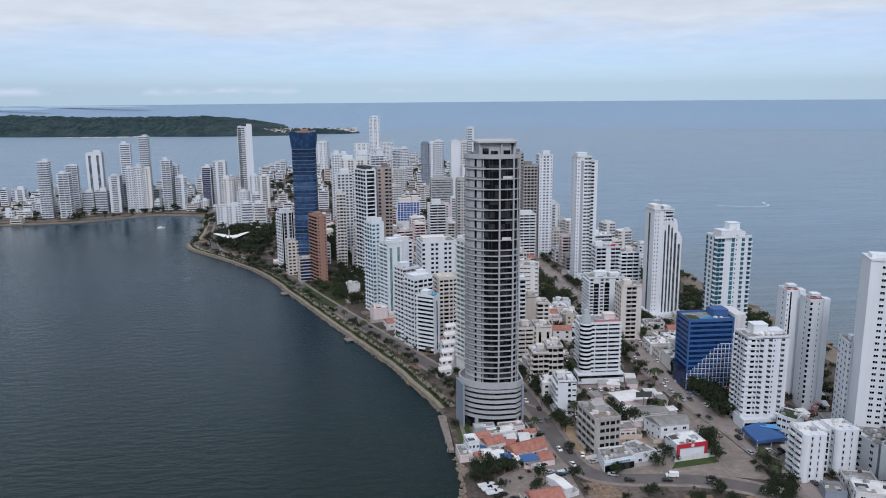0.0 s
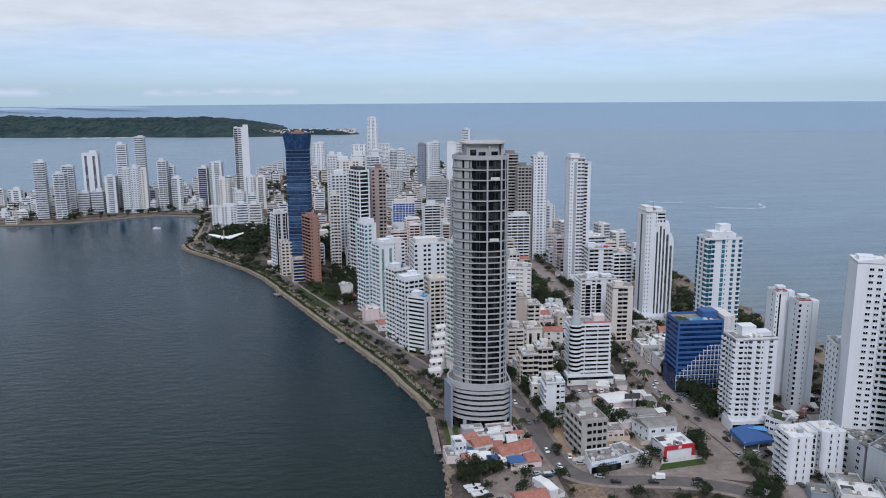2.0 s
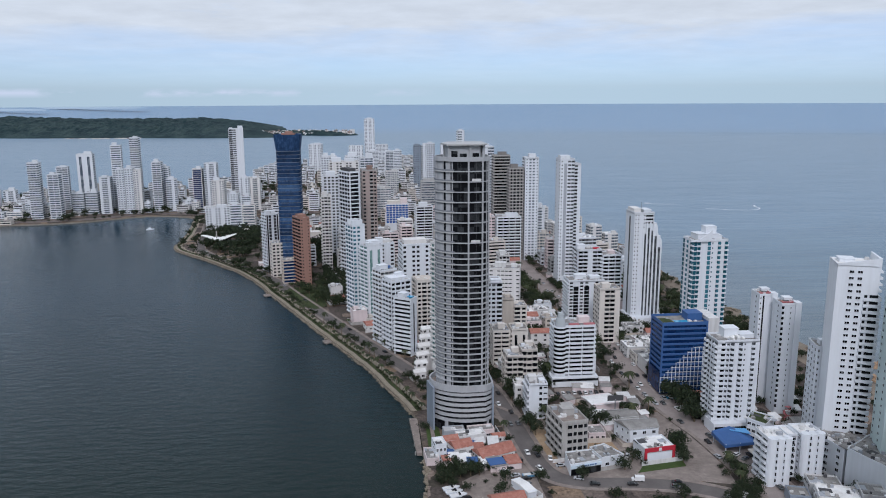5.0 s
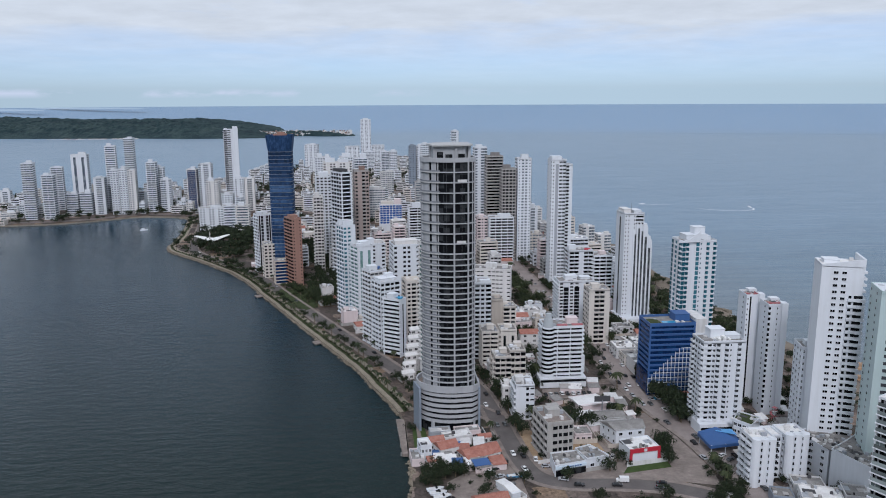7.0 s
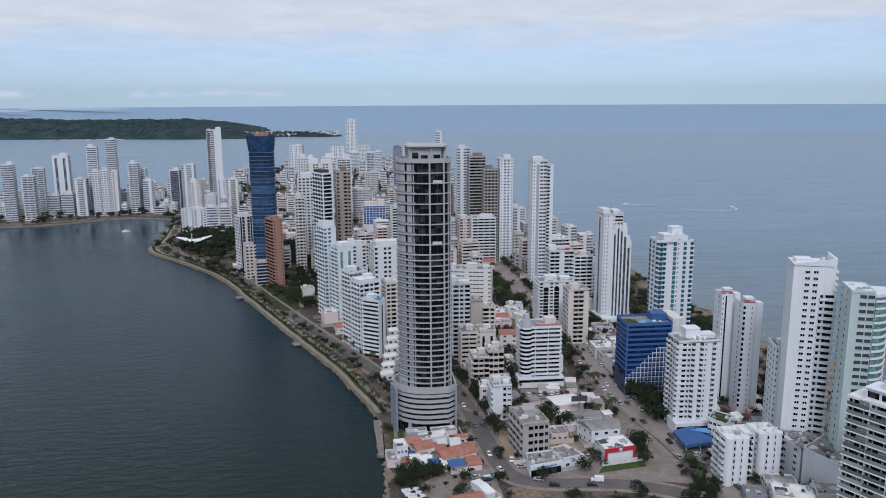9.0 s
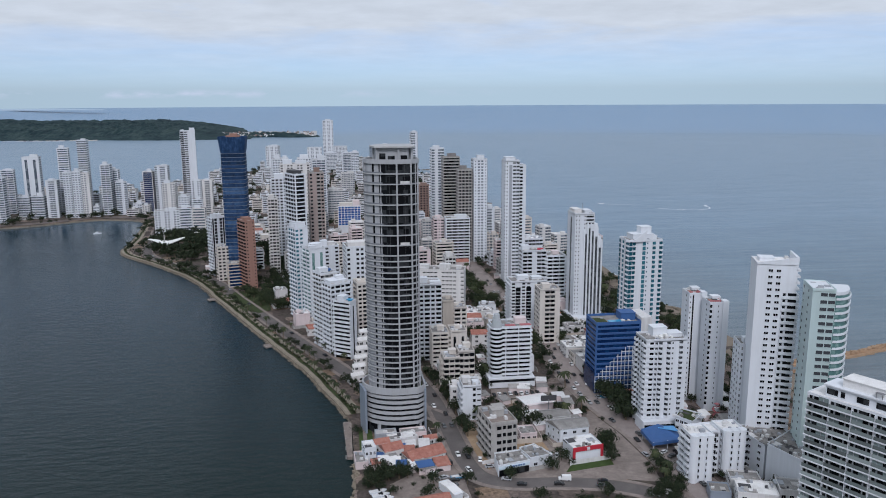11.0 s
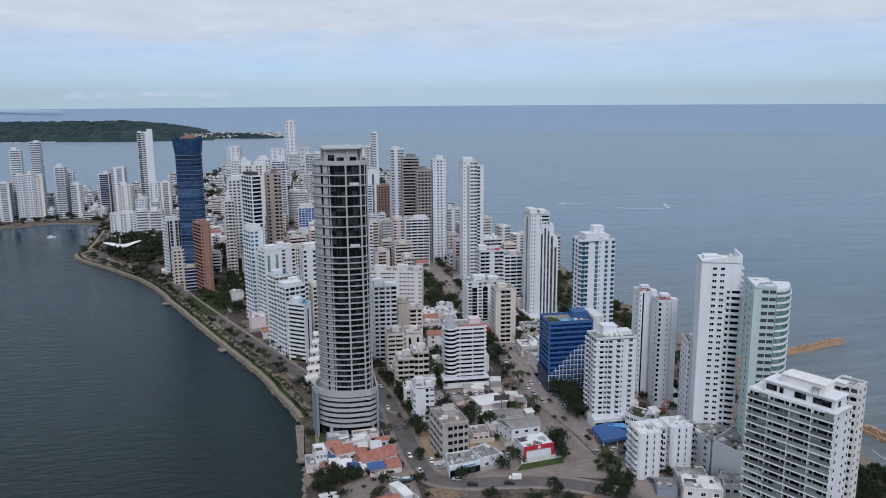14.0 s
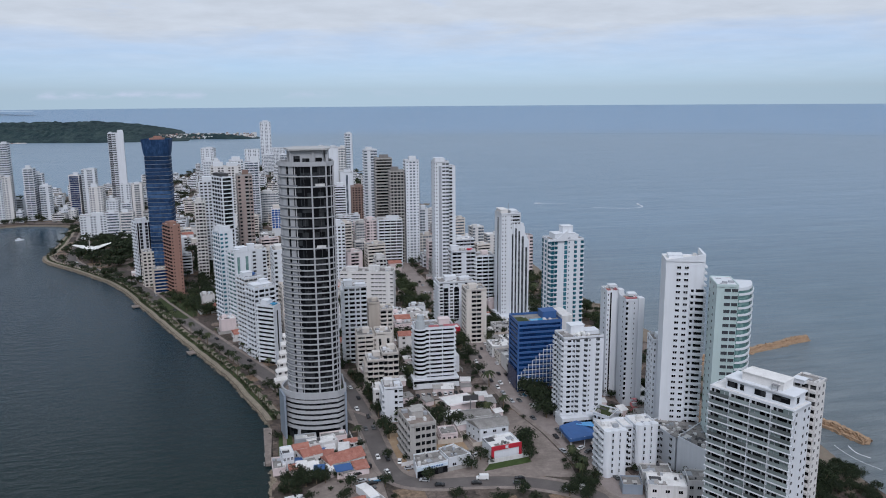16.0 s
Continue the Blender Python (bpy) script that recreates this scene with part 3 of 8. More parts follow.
def tower(name, label, corner, w, d, h, floors, rot=0.0, f=("grid", 4), r=None, b=None, l=None, wall=WHITE, trim=None, glass=GLASS,
          base=0.0, band=0.34, pier=0.22, roof=ROOF_GREY, tops=(), parapet=1.0, group="", category="building", z=LAND):
    """A block of flats, hotel or office. corner: its front left corner. Each face is ("grid"|"balc"|"strip"|"punch"|"blank", bays, ...)."""
    trim = trim or wall
    # far off, plain glass gives way to the glass with haze in its colour
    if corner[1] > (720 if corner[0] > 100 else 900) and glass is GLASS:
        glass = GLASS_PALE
    plain = ("strip", 1, 0.5)
    seed = int(corner[0] * 3 + corner[1] * 7)
    if corner[1] > 440 and wall not in (SHELL_CONCRETE, BROWN, BRICK) and f[0] in ("grid", "punch", "balc") and glass is not GLASS_SKY and (f[0] != "balc" or seed % 5 < 3):
        f = ("mix", mixed(f[0], w, seed))
    if l and corner[1] > 600 and l[0] in ("grid", "punch") and wall not in (SHELL_CONCRETE, BROWN, BRICK):
        l = ("mix", mixed(l[0], d, seed + 1))
    if f[0] == "mix":
        n_side = max(2, round(d / 3.6))
        l, r = l or ("mix", ("wbw." * 3)[:n_side]), r or ("mix", (".wn" * 4)[:n_side])
    side = plain if f[0] in ("punch", "slot", "blank", "mix") else f
    b, r, l = b or side, r or (side if corner[0] > 15 else f), l or (f if corner[0] > -60 else side)
    faces = {"f": f, "r": r, "b": b, "l": l}
    u = Matrix.Rotation(radians(rot), 2)
    c = Vector(corner) + u @ Vector((w / 2, d / 2))
    top = thing(name, label, category, c.x, c.y, z, rot, group)
    TAKEN.append((c.x, c.y, w, d, rot))
    ins = {q: (0.55 if faces[q][0] in ("grid", "balc", "strip") else 0.0) for q in faces}
    # the walls: glazed where a face is open, plain where it is solid
    m = Mesh()
    x0, x1, y0, y1 = -w / 2 + ins["l"], w / 2 - ins["r"], -d / 2 + ins["f"], d / 2 - ins["b"]
    m.box(x0, x1, y0, y1, -0.5, h, 0)
    m.k[-4:] = [1 if ins[q] else 0 for q in ("f", "r", "b", "l")]
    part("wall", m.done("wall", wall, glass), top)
    fh = (h - base) / floors
    # floor bands and balconies, one plate a storey
    outline, any_band, balc, bh = [], False, False, 0.0
    for q in "frbl":
        n = q in "fb"
        L = w if n else d
        t = turned(q, w, d)
        o = 0.0 if ins[q] else -0.03
        pts = [(L / 2, o)]
        if ins[q]:
            any_band = True
            share = fh * (faces[q][2] if len(faces[q]) > 2 and faces[q][0] != "mix" else band)
            if q == "f" or not bh or q == "l" and not ins["f"]:
                bh = share
        if faces[q][0] == "balc":
            balc = True
            p = faces[q][3] if len(faces[q]) > 3 else 1.1
            gap = faces[q][4] if len(faces[q]) > 4 else 0.0
            if gap:
                sw = L / faces[q][1]
                for i in range(faces[q][1]):
                    s1, s0 = L / 2 - i * sw - gap * sw / 2, L / 2 - (i + 1) * sw + gap * sw / 2
                    pts += [(s1, o), (s1, p), (s0, p), (s0, o)]
            else:
                pts += [(L / 2 - 0.02, p), (-L / 2 + 0.02, p)]
        pts.append((-L / 2, o))
        outline += [tuple((t @ Vector((s, e, 0)))[:2]) for s, e in pts]
    if any_band:
        bh *= 0.86 if balc else 1.0
        m = Mesh().prism(outline, 0, bh)
        me = m.done("balcony" if balc else "floor_band", trim)
        if corner[1] < 720:
            for i in range(floors):
                part("balcony" if balc else "floor_band", me, top, m=shift(0, 0, base + i * fh + 0.01))
        else:
            m = Mesh()
            for i in range(floors):
                m.prism(outline, base + i * fh + 0.01, base + i * fh + bh)
            tagged(part("storey_frame", m.done("storey_frame", trim), top), kind="stuff")
    # upright piers
    frames = Mesh()
    for q in faces:
        if not ins[q]:
            continue
        kind, nb = faces[q][0], faces[q][1]
        n = q in "fb"
        L = w if n else d
        if kind == "strip":
            spans = [0, 1]
            nb = 1
        else:
            spans = range(nb + 1)
        pw = L / max(nb, 1) * pier if kind == "grid" else 0.5
        if kind == "strip":
            pw = 0.8
        place = [min(max(-L / 2 + i * L / nb, -L / 2 + pw / 2 + 0.03), L / 2 - pw / 2 - 0.03) for i in spans]
        if corner[1] < 430:
            key = ("pier", round(pw, 2), round(h, 1), trim.name, wall.name)
            if key not in MESHES:
                MESHES[key] = Mesh().box(-pw / 2, pw / 2, -0.7, -0.04, 0, h).done("pier", wall)
            for s in place:
                part("pier", MESHES[key], top, m=turned(q, w, d) @ shift(s, 0, 0))
        else:
            t = turned(q, w, d)
            for s in place:
                add_face_boxes(frames, [(s - pw / 2, s + pw / 2, -0.7, -0.04)], q, w, d, 0, h)
    if frames.v:
        tagged(part("pier_frame", frames.done("pier_frame", wall), top), kind="stuff")
    # single windows in solid walls
    for q in faces:
        if faces[q][0] == "punch":
            nb = faces[q][1]
            L = w if q in "fb" else d
            fr = faces[q][2] if len(faces[q]) > 2 else 0.45
            me = window_mesh(L / nb * fr, fh * 0.45, trim, glass)
            if corner[1] < 440 and (q in "fl" or corner[0] < 50):
                for i in range(floors):
                    for j in range(nb):
                        part("window", me, top, m=turned(q, w, d) @ shift(-L / 2 + (j + 0.5) * L / nb, 0, base + i * fh + fh * 0.32))
            else:
                m = Mesh()
                ww = L / nb * fr
                for j in range(nb):
                    s = -L / 2 + (j + 0.5) * L / nb
                    m.box(s - ww / 2, s + ww / 2, -0.15, 0.04, 0, fh * 0.45, 1)
                    m.box(s - ww / 2 - 0.1, s + ww / 2 + 0.1, -0.15, 0.2, -0.14, 0, 0)
                row_me = m.done("glazing_band", trim, glass)
                if corner[1] < 840:
                    for i in range(floors):
                        tagged(part("glazing_band", row_me, top, m=turned(q, w, d) @ shift(0, 0, base + i * fh + fh * 0.32)), kind="stuff")
                else:
                    m2 = Mesh()
                    for i in range(floors):
                        for j in range(nb):
                            s = -L / 2 + (j + 0.5) * L / nb
                            m2.box(s - ww / 2, s + ww / 2, -0.15, 0.04, base + i * fh + fh * 0.32, base + i * fh + fh * 0.77)
                    tagged(part("windows", m2.done("windows", glass), top, m=turned(q, w, d)), kind="stuff")
        elif faces[q][0] == "mix":
            L = w if q in "fb" else d
            deep = faces[q][2] if len(faces[q]) > 2 else 1.1
            rail = faces[q][3] if len(faces[q]) > 3 else fh * 0.36
            glazed, ledges = Mesh(), Mesh()
            levels = [base + i * fh for i in range(floors)]
            # near by, one band a storey; far off, one for the face
            for z0 in [0.0] if corner[1] < 440 else levels:
                storey_row(glazed, ledges, faces[q][1], L, fh, z0, deep, rail)
            wm, bm2 = glazed.done("glazing_band", trim, glass), ledges.done("balcony_band", trim)
            for z0 in levels if corner[1] < 440 else [0.0]:
                if glazed.v:
                    tagged(part("glazing_band", wm, top, m=turned(q, w, d) @ shift(0, 0, z0)), kind="stuff")
                if ledges.v:
                    tagged(part("balcony_band", bm2, top, m=turned(q, w, d) @ shift(0, 0, z0)), kind="stuff")
        elif faces[q][0] == "slot":
            L = w if q in "fb" else d
            n = faces[q][1]
            me = Mesh().box(-L * 0.08, L * 0.08, -0.2, 0.06, base, h - fh).done("window_strip", glass)
            for j in range(n):
                part("window_strip", me, top, m=turned(q, w, d) @ shift(-L / 2 + (j + 0.5) * L / n, 0, 0))
    if base > 2:
        part("base_storey", Mesh().box(-w / 2 + 0.2, w / 2 - 0.2, -d / 2 + 0.2, d / 2 - 0.2, 0, base).done("base_storey", wall), top) if any_band and base > 7 else None
    # roof
    part("roof", Mesh().box(-w / 2 + 0.3, w / 2 - 0.3, -d / 2 + 0.3, d / 2 - 0.3, h - 0.3, h + 0.12).done("roof", roof), top)
    if parapet:
        o = [(-w / 2, -d / 2), (w / 2, -d / 2), (w / 2, d / 2), (-w / 2, d / 2)]
        i2 = [(x * (1 - 0.6 / w), y * (1 - 0.6 / d)) for x, y in o]
        part("parapet", Mesh().ring(o, i2, h - 0.4, h + parapet).done("parapet", trim), top)
    if corner[1] < 720 and w > 7:
        rr = random.Random(int(corner[0] * 7 + corner[1]))
        m = Mesh()
        for i in range(rr.randint(5, 9)):
            sx, sy, sz = rr.uniform(0.5, 1.3), rr.uniform(0.5, 1.3), rr.uniform(0.5, 1.5)
            x, y = rr.uniform(-0.4, 0.4) * w, rr.uniform(-0.4, 0.4) * d
            m.box(x - sx, x + sx, y - sy, y + sy, h, h + sz, rr.choice((0, 0, 1)))
        tagged(part("roof_plant", m.done("roof_plant", WHITE_WORN, GREY_PAINT), top, "small roof tanks and air units"), kind="stuff")
    for tname, tx, ty, tw, td, th, tm in tops:
        m = Mesh().box(tx * w - tw / 2, tx * w + tw / 2, ty * d - td / 2, ty * d + td / 2, h, h + th)
        if tw > 3:
            m.box(tx * w - tw / 2 - 0.2, tx * w + tw / 2 + 0.2, ty * d - td / 2 - 0.2, ty * d + td / 2 + 0.2, h + th, h + th + 0.25)
        part(tname, m.done(tname, tm), top)
    return top


# ---- the grey oval tower by the water ----
def oval(x_left, x_flat, x_right, y_front, y_back, n=14, bow=1.0):
    """An outline with a rounded left end and a flat right part, anticlockwise from the front right."""
    cyy, a, bb = (y_front + y_back) / 2, x_flat - x_left, (y_back - y_front) / 2
    pts = [(x_right, y_front + 4.0), (x_right, y_back - 5.0), (x_right - 3.0, y_back)]
    for i in range(n + 1):
        t = math.pi / 2 + math.pi * i / n
        pts.append((x_flat + a * math.cos(t) * bow, cyy + bb * math.sin(t)))
    pts.append((x_right - 3.5, y_front + 0.7))
    return pts


def scaled(pts, off):
    """The outline moved inward by about off metres."""
    res = []
    n = len(pts)
    for i in range(n):
        a, p, b = Vector(pts[i - 1]), Vector(pts[i]), Vector(pts[(i + 1) % n])
        d = ((p - a).normalized() + (b - p).normalized()).normalized()
        res.append((p.x - d.y * off, p.y + d.x * off))
    return res


CX, CY = 54.5, 352.0
T_OUT = [(x - CX, y - CY) for x, y in oval(42.1, 56.5, 66.7, 338.5, 361.0)]
P_OUT = [(x - CX, y - CY) for x, y in oval(39.2, 57.0, 68.4, 336.5, 364.0)]
T0, STOREYS, T_FH = 24.6, 24, 4.34
main = thing("apartment_tower", "tall grey oval concrete tower with dark glass beside the water", "tower", CX, CY)
part("glass_core", Mesh().prism(scaled(T_OUT, 0.75), 20, T0 + STOREYS * T_FH, 0).done("glass_core", GLASS_DARK), main, "dark window glass behind the slabs")
# nine tall storeys on top of twenty-three lower ones
LEVELS = [T0 + i * 2.70 for i in range(23)] + [T0 + 62.1 + i * 4.673 for i in range(10)]
slab_me = Mesh().ring(T_OUT, scaled(T_OUT, 1.2), 0, 0.42).ring(scaled(T_OUT, -0.22), scaled(T_OUT, 0.2), -0.02, 0.48).done("floor_slab", TOWER_GREY)
nb = len(T_OUT)
bow_out, bow_in = scaled(T_OUT, -0.32), scaled(T_OUT, 0.1)
lip_me = Mesh().prism([bow_out[i] for i in range(10, nb - 3)] + [bow_in[i] for i in range(nb - 4, 9, -1)], -0.08, 0.46).done("balcony", LIGHT_CONCRETE)
RAIL_GLASS = Nodes("smoked_rail_glass", 0.12, spec=0.4).colour((0.20, 0.21, 0.23)).m
r_out, r_in = scaled(T_OUT, -0.24), scaled(T_OUT, -0.16)
rail_me = Mesh().prism([r_out[i] for i in range(10, nb - 3)] + [r_in[i] for i in range(nb - 4, 9, -1)], 0.40, 1.15).done("balcony_rail", RAIL_GLASS)
for i, z in enumerate(LEVELS):
    part("floor_slab", slab_me, main, m=shift(0, 0, z))
    if 0 < i < len(LEVELS) - 1:
        ledge = part("balcony", lip_me, main, m=shift(0, 0, z))
        part("rail", rail_me, ledge, "smoked glass balcony rail")
# dark glass meets mullions on the flat front
for x in (53.2, 60.2):
    yy = 338.5 + (0.0 if x > 56 else 0.25 * (56.5 - x) ** 2 / 9) + 0.72 + (1.0 if x > 65 else 0.0)
    part("mullion", Mesh().box(-0.07, 0.07, -0.08, 0.08, 22, T0 + 104).done("mullion", DARK_PAINT), main, m=shift(x - CX, yy - CY, 0))


def upright(x, y, w, d, z0, z1, mat, name, label="", rz=0.0):
    part(name, Mesh().box(-w / 2, w / 2, -d / 2, d / 2, z0, z1).done(name, mat), main, label, shift(x - CX, y - CY, 0, rz))


TOP = T0 + STOREYS * T_FH
for x, y, w in ((56.6, 338.75, 0.7), (63.1, 339.35, 0.7), (66.35, 342.6, 0.7), (66.45, 352.0, 0.7), (66.45, 355.6, 0.7), (49.4, 341.2, 0.5), (65.2, 340.9, 0.35)):
    upright(x, y, w, 0.9, 20, TOP, TOWER_GREY, "pier")
# grey fin wall on the water side
fin = Mesh()
fo, fi = T_OUT, scaled(T_OUT, 1.0)
for i in range(7, 11):
    fin.prism([fo[i], fo[i + 1], fi[i + 1], fi[i]], 20, TOP + 0.5)
part("fin_wall", fin.done("fin_wall", TOWER_GREY), main, "grey fin wall on the water side")
back_o, back_i = scaled(T_OUT, 0.5), scaled(T_OUT, 1.0)
for i, u0, u1 in ((10, 0.0, 1.0), (11, 0.0, 1.0), (12, 0.0, 1.0), (13, 0.45, 1.0), (14, 0.0, 0.30)):
    cut = [tuple(Vector(p[i]).lerp(Vector(p[i + 1]), u)) for p, u in ((back_o, u0), (back_o, u1), (back_i, u1), (back_i, u0))]
    part("balcony_wall", Mesh().prism(cut, 20, TOP).done("balcony_wall", TOWER_GREY), main, "grey wall at the back of the balconies")
for lev, x in ((24, 60.0), (30, 60.4)):
    part("curtain", Mesh().box(-2.2, 2.0, -0.1, 0.0, 0.4, 1.6).done("curtain", WHITE_WORN), main, "white curtain drawn behind the glass", shift(x - CX, 338.5 - CY + 0.55, LEVELS[lev]))
# crown: a deep ring, set-back penthouse and oversailing roof slab
part("crown_ring", Mesh().ring(scaled(T_OUT, -0.3), scaled(T_OUT, 0.6), TOP, TOP + 2.0).done("crown_ring", TOWER_GREY), main)
part("terrace", Mesh().prism(scaled(T_OUT, 0.5), TOP - 0.1, TOP + 0.5).done("terrace", ROOF_GREY), main)
PH = [(-7.2, -12.0), (8.6, -12.0), (10.4, -9.0), (10.4, 8.0), (-5.0, 8.0), (-8.8, -1.0)]
pent = part("penthouse", Mesh().prism([(x * 0.86, y * 0.86) for x, y in PH], TOP, TOP + 7.0).done("penthouse", TOWER_GREY), main, "grey set-back penthouse storey")
for x0, x1, z0, z1 in ((-5.4, -2.6, 0.6, 4.6), (-1.6, 1.6, 0.6, 3.4), (4.2, 7.2, 0.6, 3.6)):
    part("window", Mesh().box(x0, x1, -10.5, -10.2, TOP + z0, TOP + z1).done("window", GLASS_DARK), pent)
for x, y, w, d in ((-6.6, -10.6, 0.9, 0.9), (3.2, -11.0, 1.0, 0.7), (9.4, -8.6, 1.2, 2.6), (-7.8, -1.2, 0.9, 0.9), (9.6, 7.0, 1.0, 1.0), (-4.6, 7.0, 1.0, 1.0)):
    part("pier", Mesh().box(x - w / 2, x + w / 2, y - d / 2, y + d / 2, TOP, TOP + 7.3).done("pier", TOWER_GREY), main)
part("roof", Mesh().prism(scaled(PH, -0.6), TOP + 7.1, TOP + 7.8).done("roof", LIGHT_CONCRETE), main, "pale flat oversailing roof slab")
# podium: parking decks behind white bands
part("podium_core", Mesh().prism(scaled(P_OUT, 0.9), 0, 20.5).done("podium_core", GLASS_DARK), main, "dark parking decks")
pb = Mesh().ring(P_OUT, scaled(P_OUT, 0.7), 0, 1.4).done("podium_band", TOWER_GREY)
for i in range(6):
    part("podium_band", pb, main, m=shift(0, 0, 5.2 + i * 2.62))
part("podium_parapet", Mesh().ring(scaled(P_OUT, -0.4), scaled(P_OUT, 0.4), 20.4, 23.6).done("podium_parapet", TOWER_GREY), main)
part("podium_deck", Mesh().prism(scaled(P_OUT, 0.3), 20.2, 21.2).done("podium_deck", PAVING), main)
part("terrace_garden", Mesh().prism([(9.5, -11.5), (13.0, -10.0), (13.2, -2.0), (9.8, -2.0)], 21.1, 22.2).done("terrace_garden", GRASS), main, "planted terrace edge")
part("terrace_pool", Mesh().prism([(-12, -4), (-8, -11), (-2, -13), (-3, -10.4), (-8, -7)], 21.1, 21.35).done("terrace_pool", POOL), main, "blue pool on the podium terrace")
for x, y, w, d, rz in ((39.2, 346.0, 1.0, 10.5, 12), (68.9, 345.5, 1.0, 13.0, -4)):
    upright(x, y, w, d, 0, 21.8, BLUE_GREY, "flank_wall", "blue-grey panelled flank wall", rz)
for x in (46.5, 53.5, 60.5, 66.0):
    upright(x, 339.2, 1.0, 1.0, 0, 5.4, TOWER_GREY, "column")
part("lobby", Mesh().box(-9, 11, -11.8, 6, 0, 5.3, 0).done("lobby", GREY_PAINT), main)
TAKEN.append((54.5, 352, 32, 36, 0))

# ---- the buildings between the avenue and the bay ----
HOUSE = ("stair_house", "water_tank")
hotel = tower("hotel", "white twelve-storey hotel with round corner turret and red roof trim", (112.0, 392), 21.5, 15, 33.5, 11, 0, ("balc", 3, 0.46, 0.7, 0.14), l=("balc", 2, 0.5, 0.8),
              wall=WHITE, base=6.5, pier=0.4, tops=(("stair_house", 0.28, 0.1, 6, 5, 3.2, PINKISH),))
m = Mesh().tube(-8.6, -6.0, 0, 34.0, 3.4, 3.4, 20)
turret = part("corner_turret", m.done("corner_turret", WHITE), hotel)
for i in range(11):
    part("turret_window", Mesh().tube(0, 0, 0, 1.15, 3.46, 3.46, 20).done("turret_window", GLASS), turret, m=shift(-8.6, -6.0, 7.6 + i * 2.45))
part("lantern", Mesh().tube(-8.6, -6.0, 34, 38.5, 3.0, 2.4, 16).tube(-8.6, -6.0, 38.5, 41.5, 1.9, 1.6, 12).done("lantern", Nodes("lantern_glass", 0.2).colour((0.42, 0.45, 0.47)).m), turret, "pale glazed lantern on the corner turret")
pod = part("podium", Mesh().box(-13.5, 12.5, -10.0, 8, 0, 5.5).done("podium", WHITE), hotel)
part("window", Mesh().box(-13.3, 12.3, -10.12, -9.9, 3.2, 4.6).done("window", GLASS_DARK), pod)
for x0, x1 in ((-3.6, 1.8), (4.6, 10.6)):
    part("roof_trim", Mesh().box(x0, x1, -7.2, -4.4, 34.2, 34.9).done("roof_trim", FADED_RED), hotel, "faded red tiled roof trim")

tower("office_building", "bare grey concrete five-storey frame building, unfinished", (93.5, 304), 12.2, 19, 17.0, 5, 8, ("mix", ".WwWw"), l=("balc", 4, 0.22, 0.7), r=("blank", 1), b=("blank", 1),
      wall=RAW_CONCRETE, glass=GLASS_DARK, roof=PAVING, parapet=1.2, tops=(("stair_house", 0.0, 0.05, 5.5, 5, 3.2, RAW_CONCRETE), ("roof_slab", 0.2, 0.35, 5.0, 4.0, 2.0, RAW_CONCRETE)))
tower("apartment_block", "small white seven-storey apartment block with balconies", (88.0, 349), 9.4, 12, 17.6, 6, 0, ("mix", "..wd"), l=("balc", 2, 0.45, 1.0), wall=WHITE, tops=(("stair_house", -0.2, 0.1, 4, 4, 2.6, WHITE_WORN), ("pergola", 0.25, -0.1, 3, 4, 1.6, WHITE)))
for k2, (cx0, cy0, w0, h0) in enumerate(((84.5, 392, 9.0, 17.5), (93.0, 394.5, 9.0, 20.0))):
    tower("apartment_block", "cream stepped apartment block with sloping skylights", (cx0, cy0), w0, 13, h0, 6, 0, ("mix", "bWb", 1.3), l=("mix", "bb.b", 1.2), wall=CREAM, pier=0.5,
          tops=(("stair_house", 0.15, 0.2, 4, 4, 2.4, CREAM), ("water_tank", -0.25, 0.1, 2, 2, 1.6, WHITE)))
tower("apartment_block", "beige eight-storey apartment block with stacked balconies", (82.0, 425), 10.0, 14, 21.5, 8, 0, ("balc", 2, 0.45, 1.0, 0.25), l=("grid", 3, 0.5), wall=CREAM, tops=(("stair_house", 0.1, 0.1, 4, 4, 2.6, CREAM),))
tower("apartment_block", "beige eight-storey apartment block with a plain gable", (93.0, 424), 9.6, 13, 22.5, 8, 0, ("slot", 2), l=("balc", 2, 0.45, 0.9), wall=CREAM, tops=(("stair_house", 0.0, 0.1, 3, 4, 2.2, CREAM),))
tower("apartment_block", "narrow beige apartment block", (92.0, 452), 7.0, 12, 33.5, 12, 0, ("blank", 1), l=("punch", 3, 0.4), r=("punch", 3, 0.4), wall=BEIGE, tops=(("stair_house", 0.1, 0.1, 3, 3, 2, BEIGE),))
tower("apartment_block", "cream apartment block with paired windows", (99.0, 450), 8.0, 12, 29.5, 11, 0, ("punch", 4, 0.5), wall=CREAM, tops=(("water_tank", -0.2, 0.1, 3, 3, 2, CREAM),))
tower("apartment_tower", "white apartment tower with a dark glazed corner", (76.0, 442), 14.0, 15, 47.0, 17, 0, ("punch", 5, 0.4), l=("balc", 2, 0.4, 0.8), wall=WHITE, tops=(("stair_house", -0.25, 0.0, 5, 5, 3.2, WHITE), ("parapet_step", 0.25, -0.3, 6, 4, 1.8, WHITE)))
tower("office_building", "wide white slab block with rows of small windows", (82.0, 556), 40.0, 15, 31.0, 10, -14, ("mix", "dd.dddd.dddd.d"), r=("blank", 1), l=("blank", 1), wall=WHITE_WARM,
      tops=(("stair_house", 0.12, 0.1, 8, 6, 3.4, WHITE_WORN), ("stair_house", -0.3, 0.1, 9, 6, 2.6, WHITE_WORN), ("water_tank", 0.38, 0.1, 4, 4, 2.2, WHITE_WORN)))
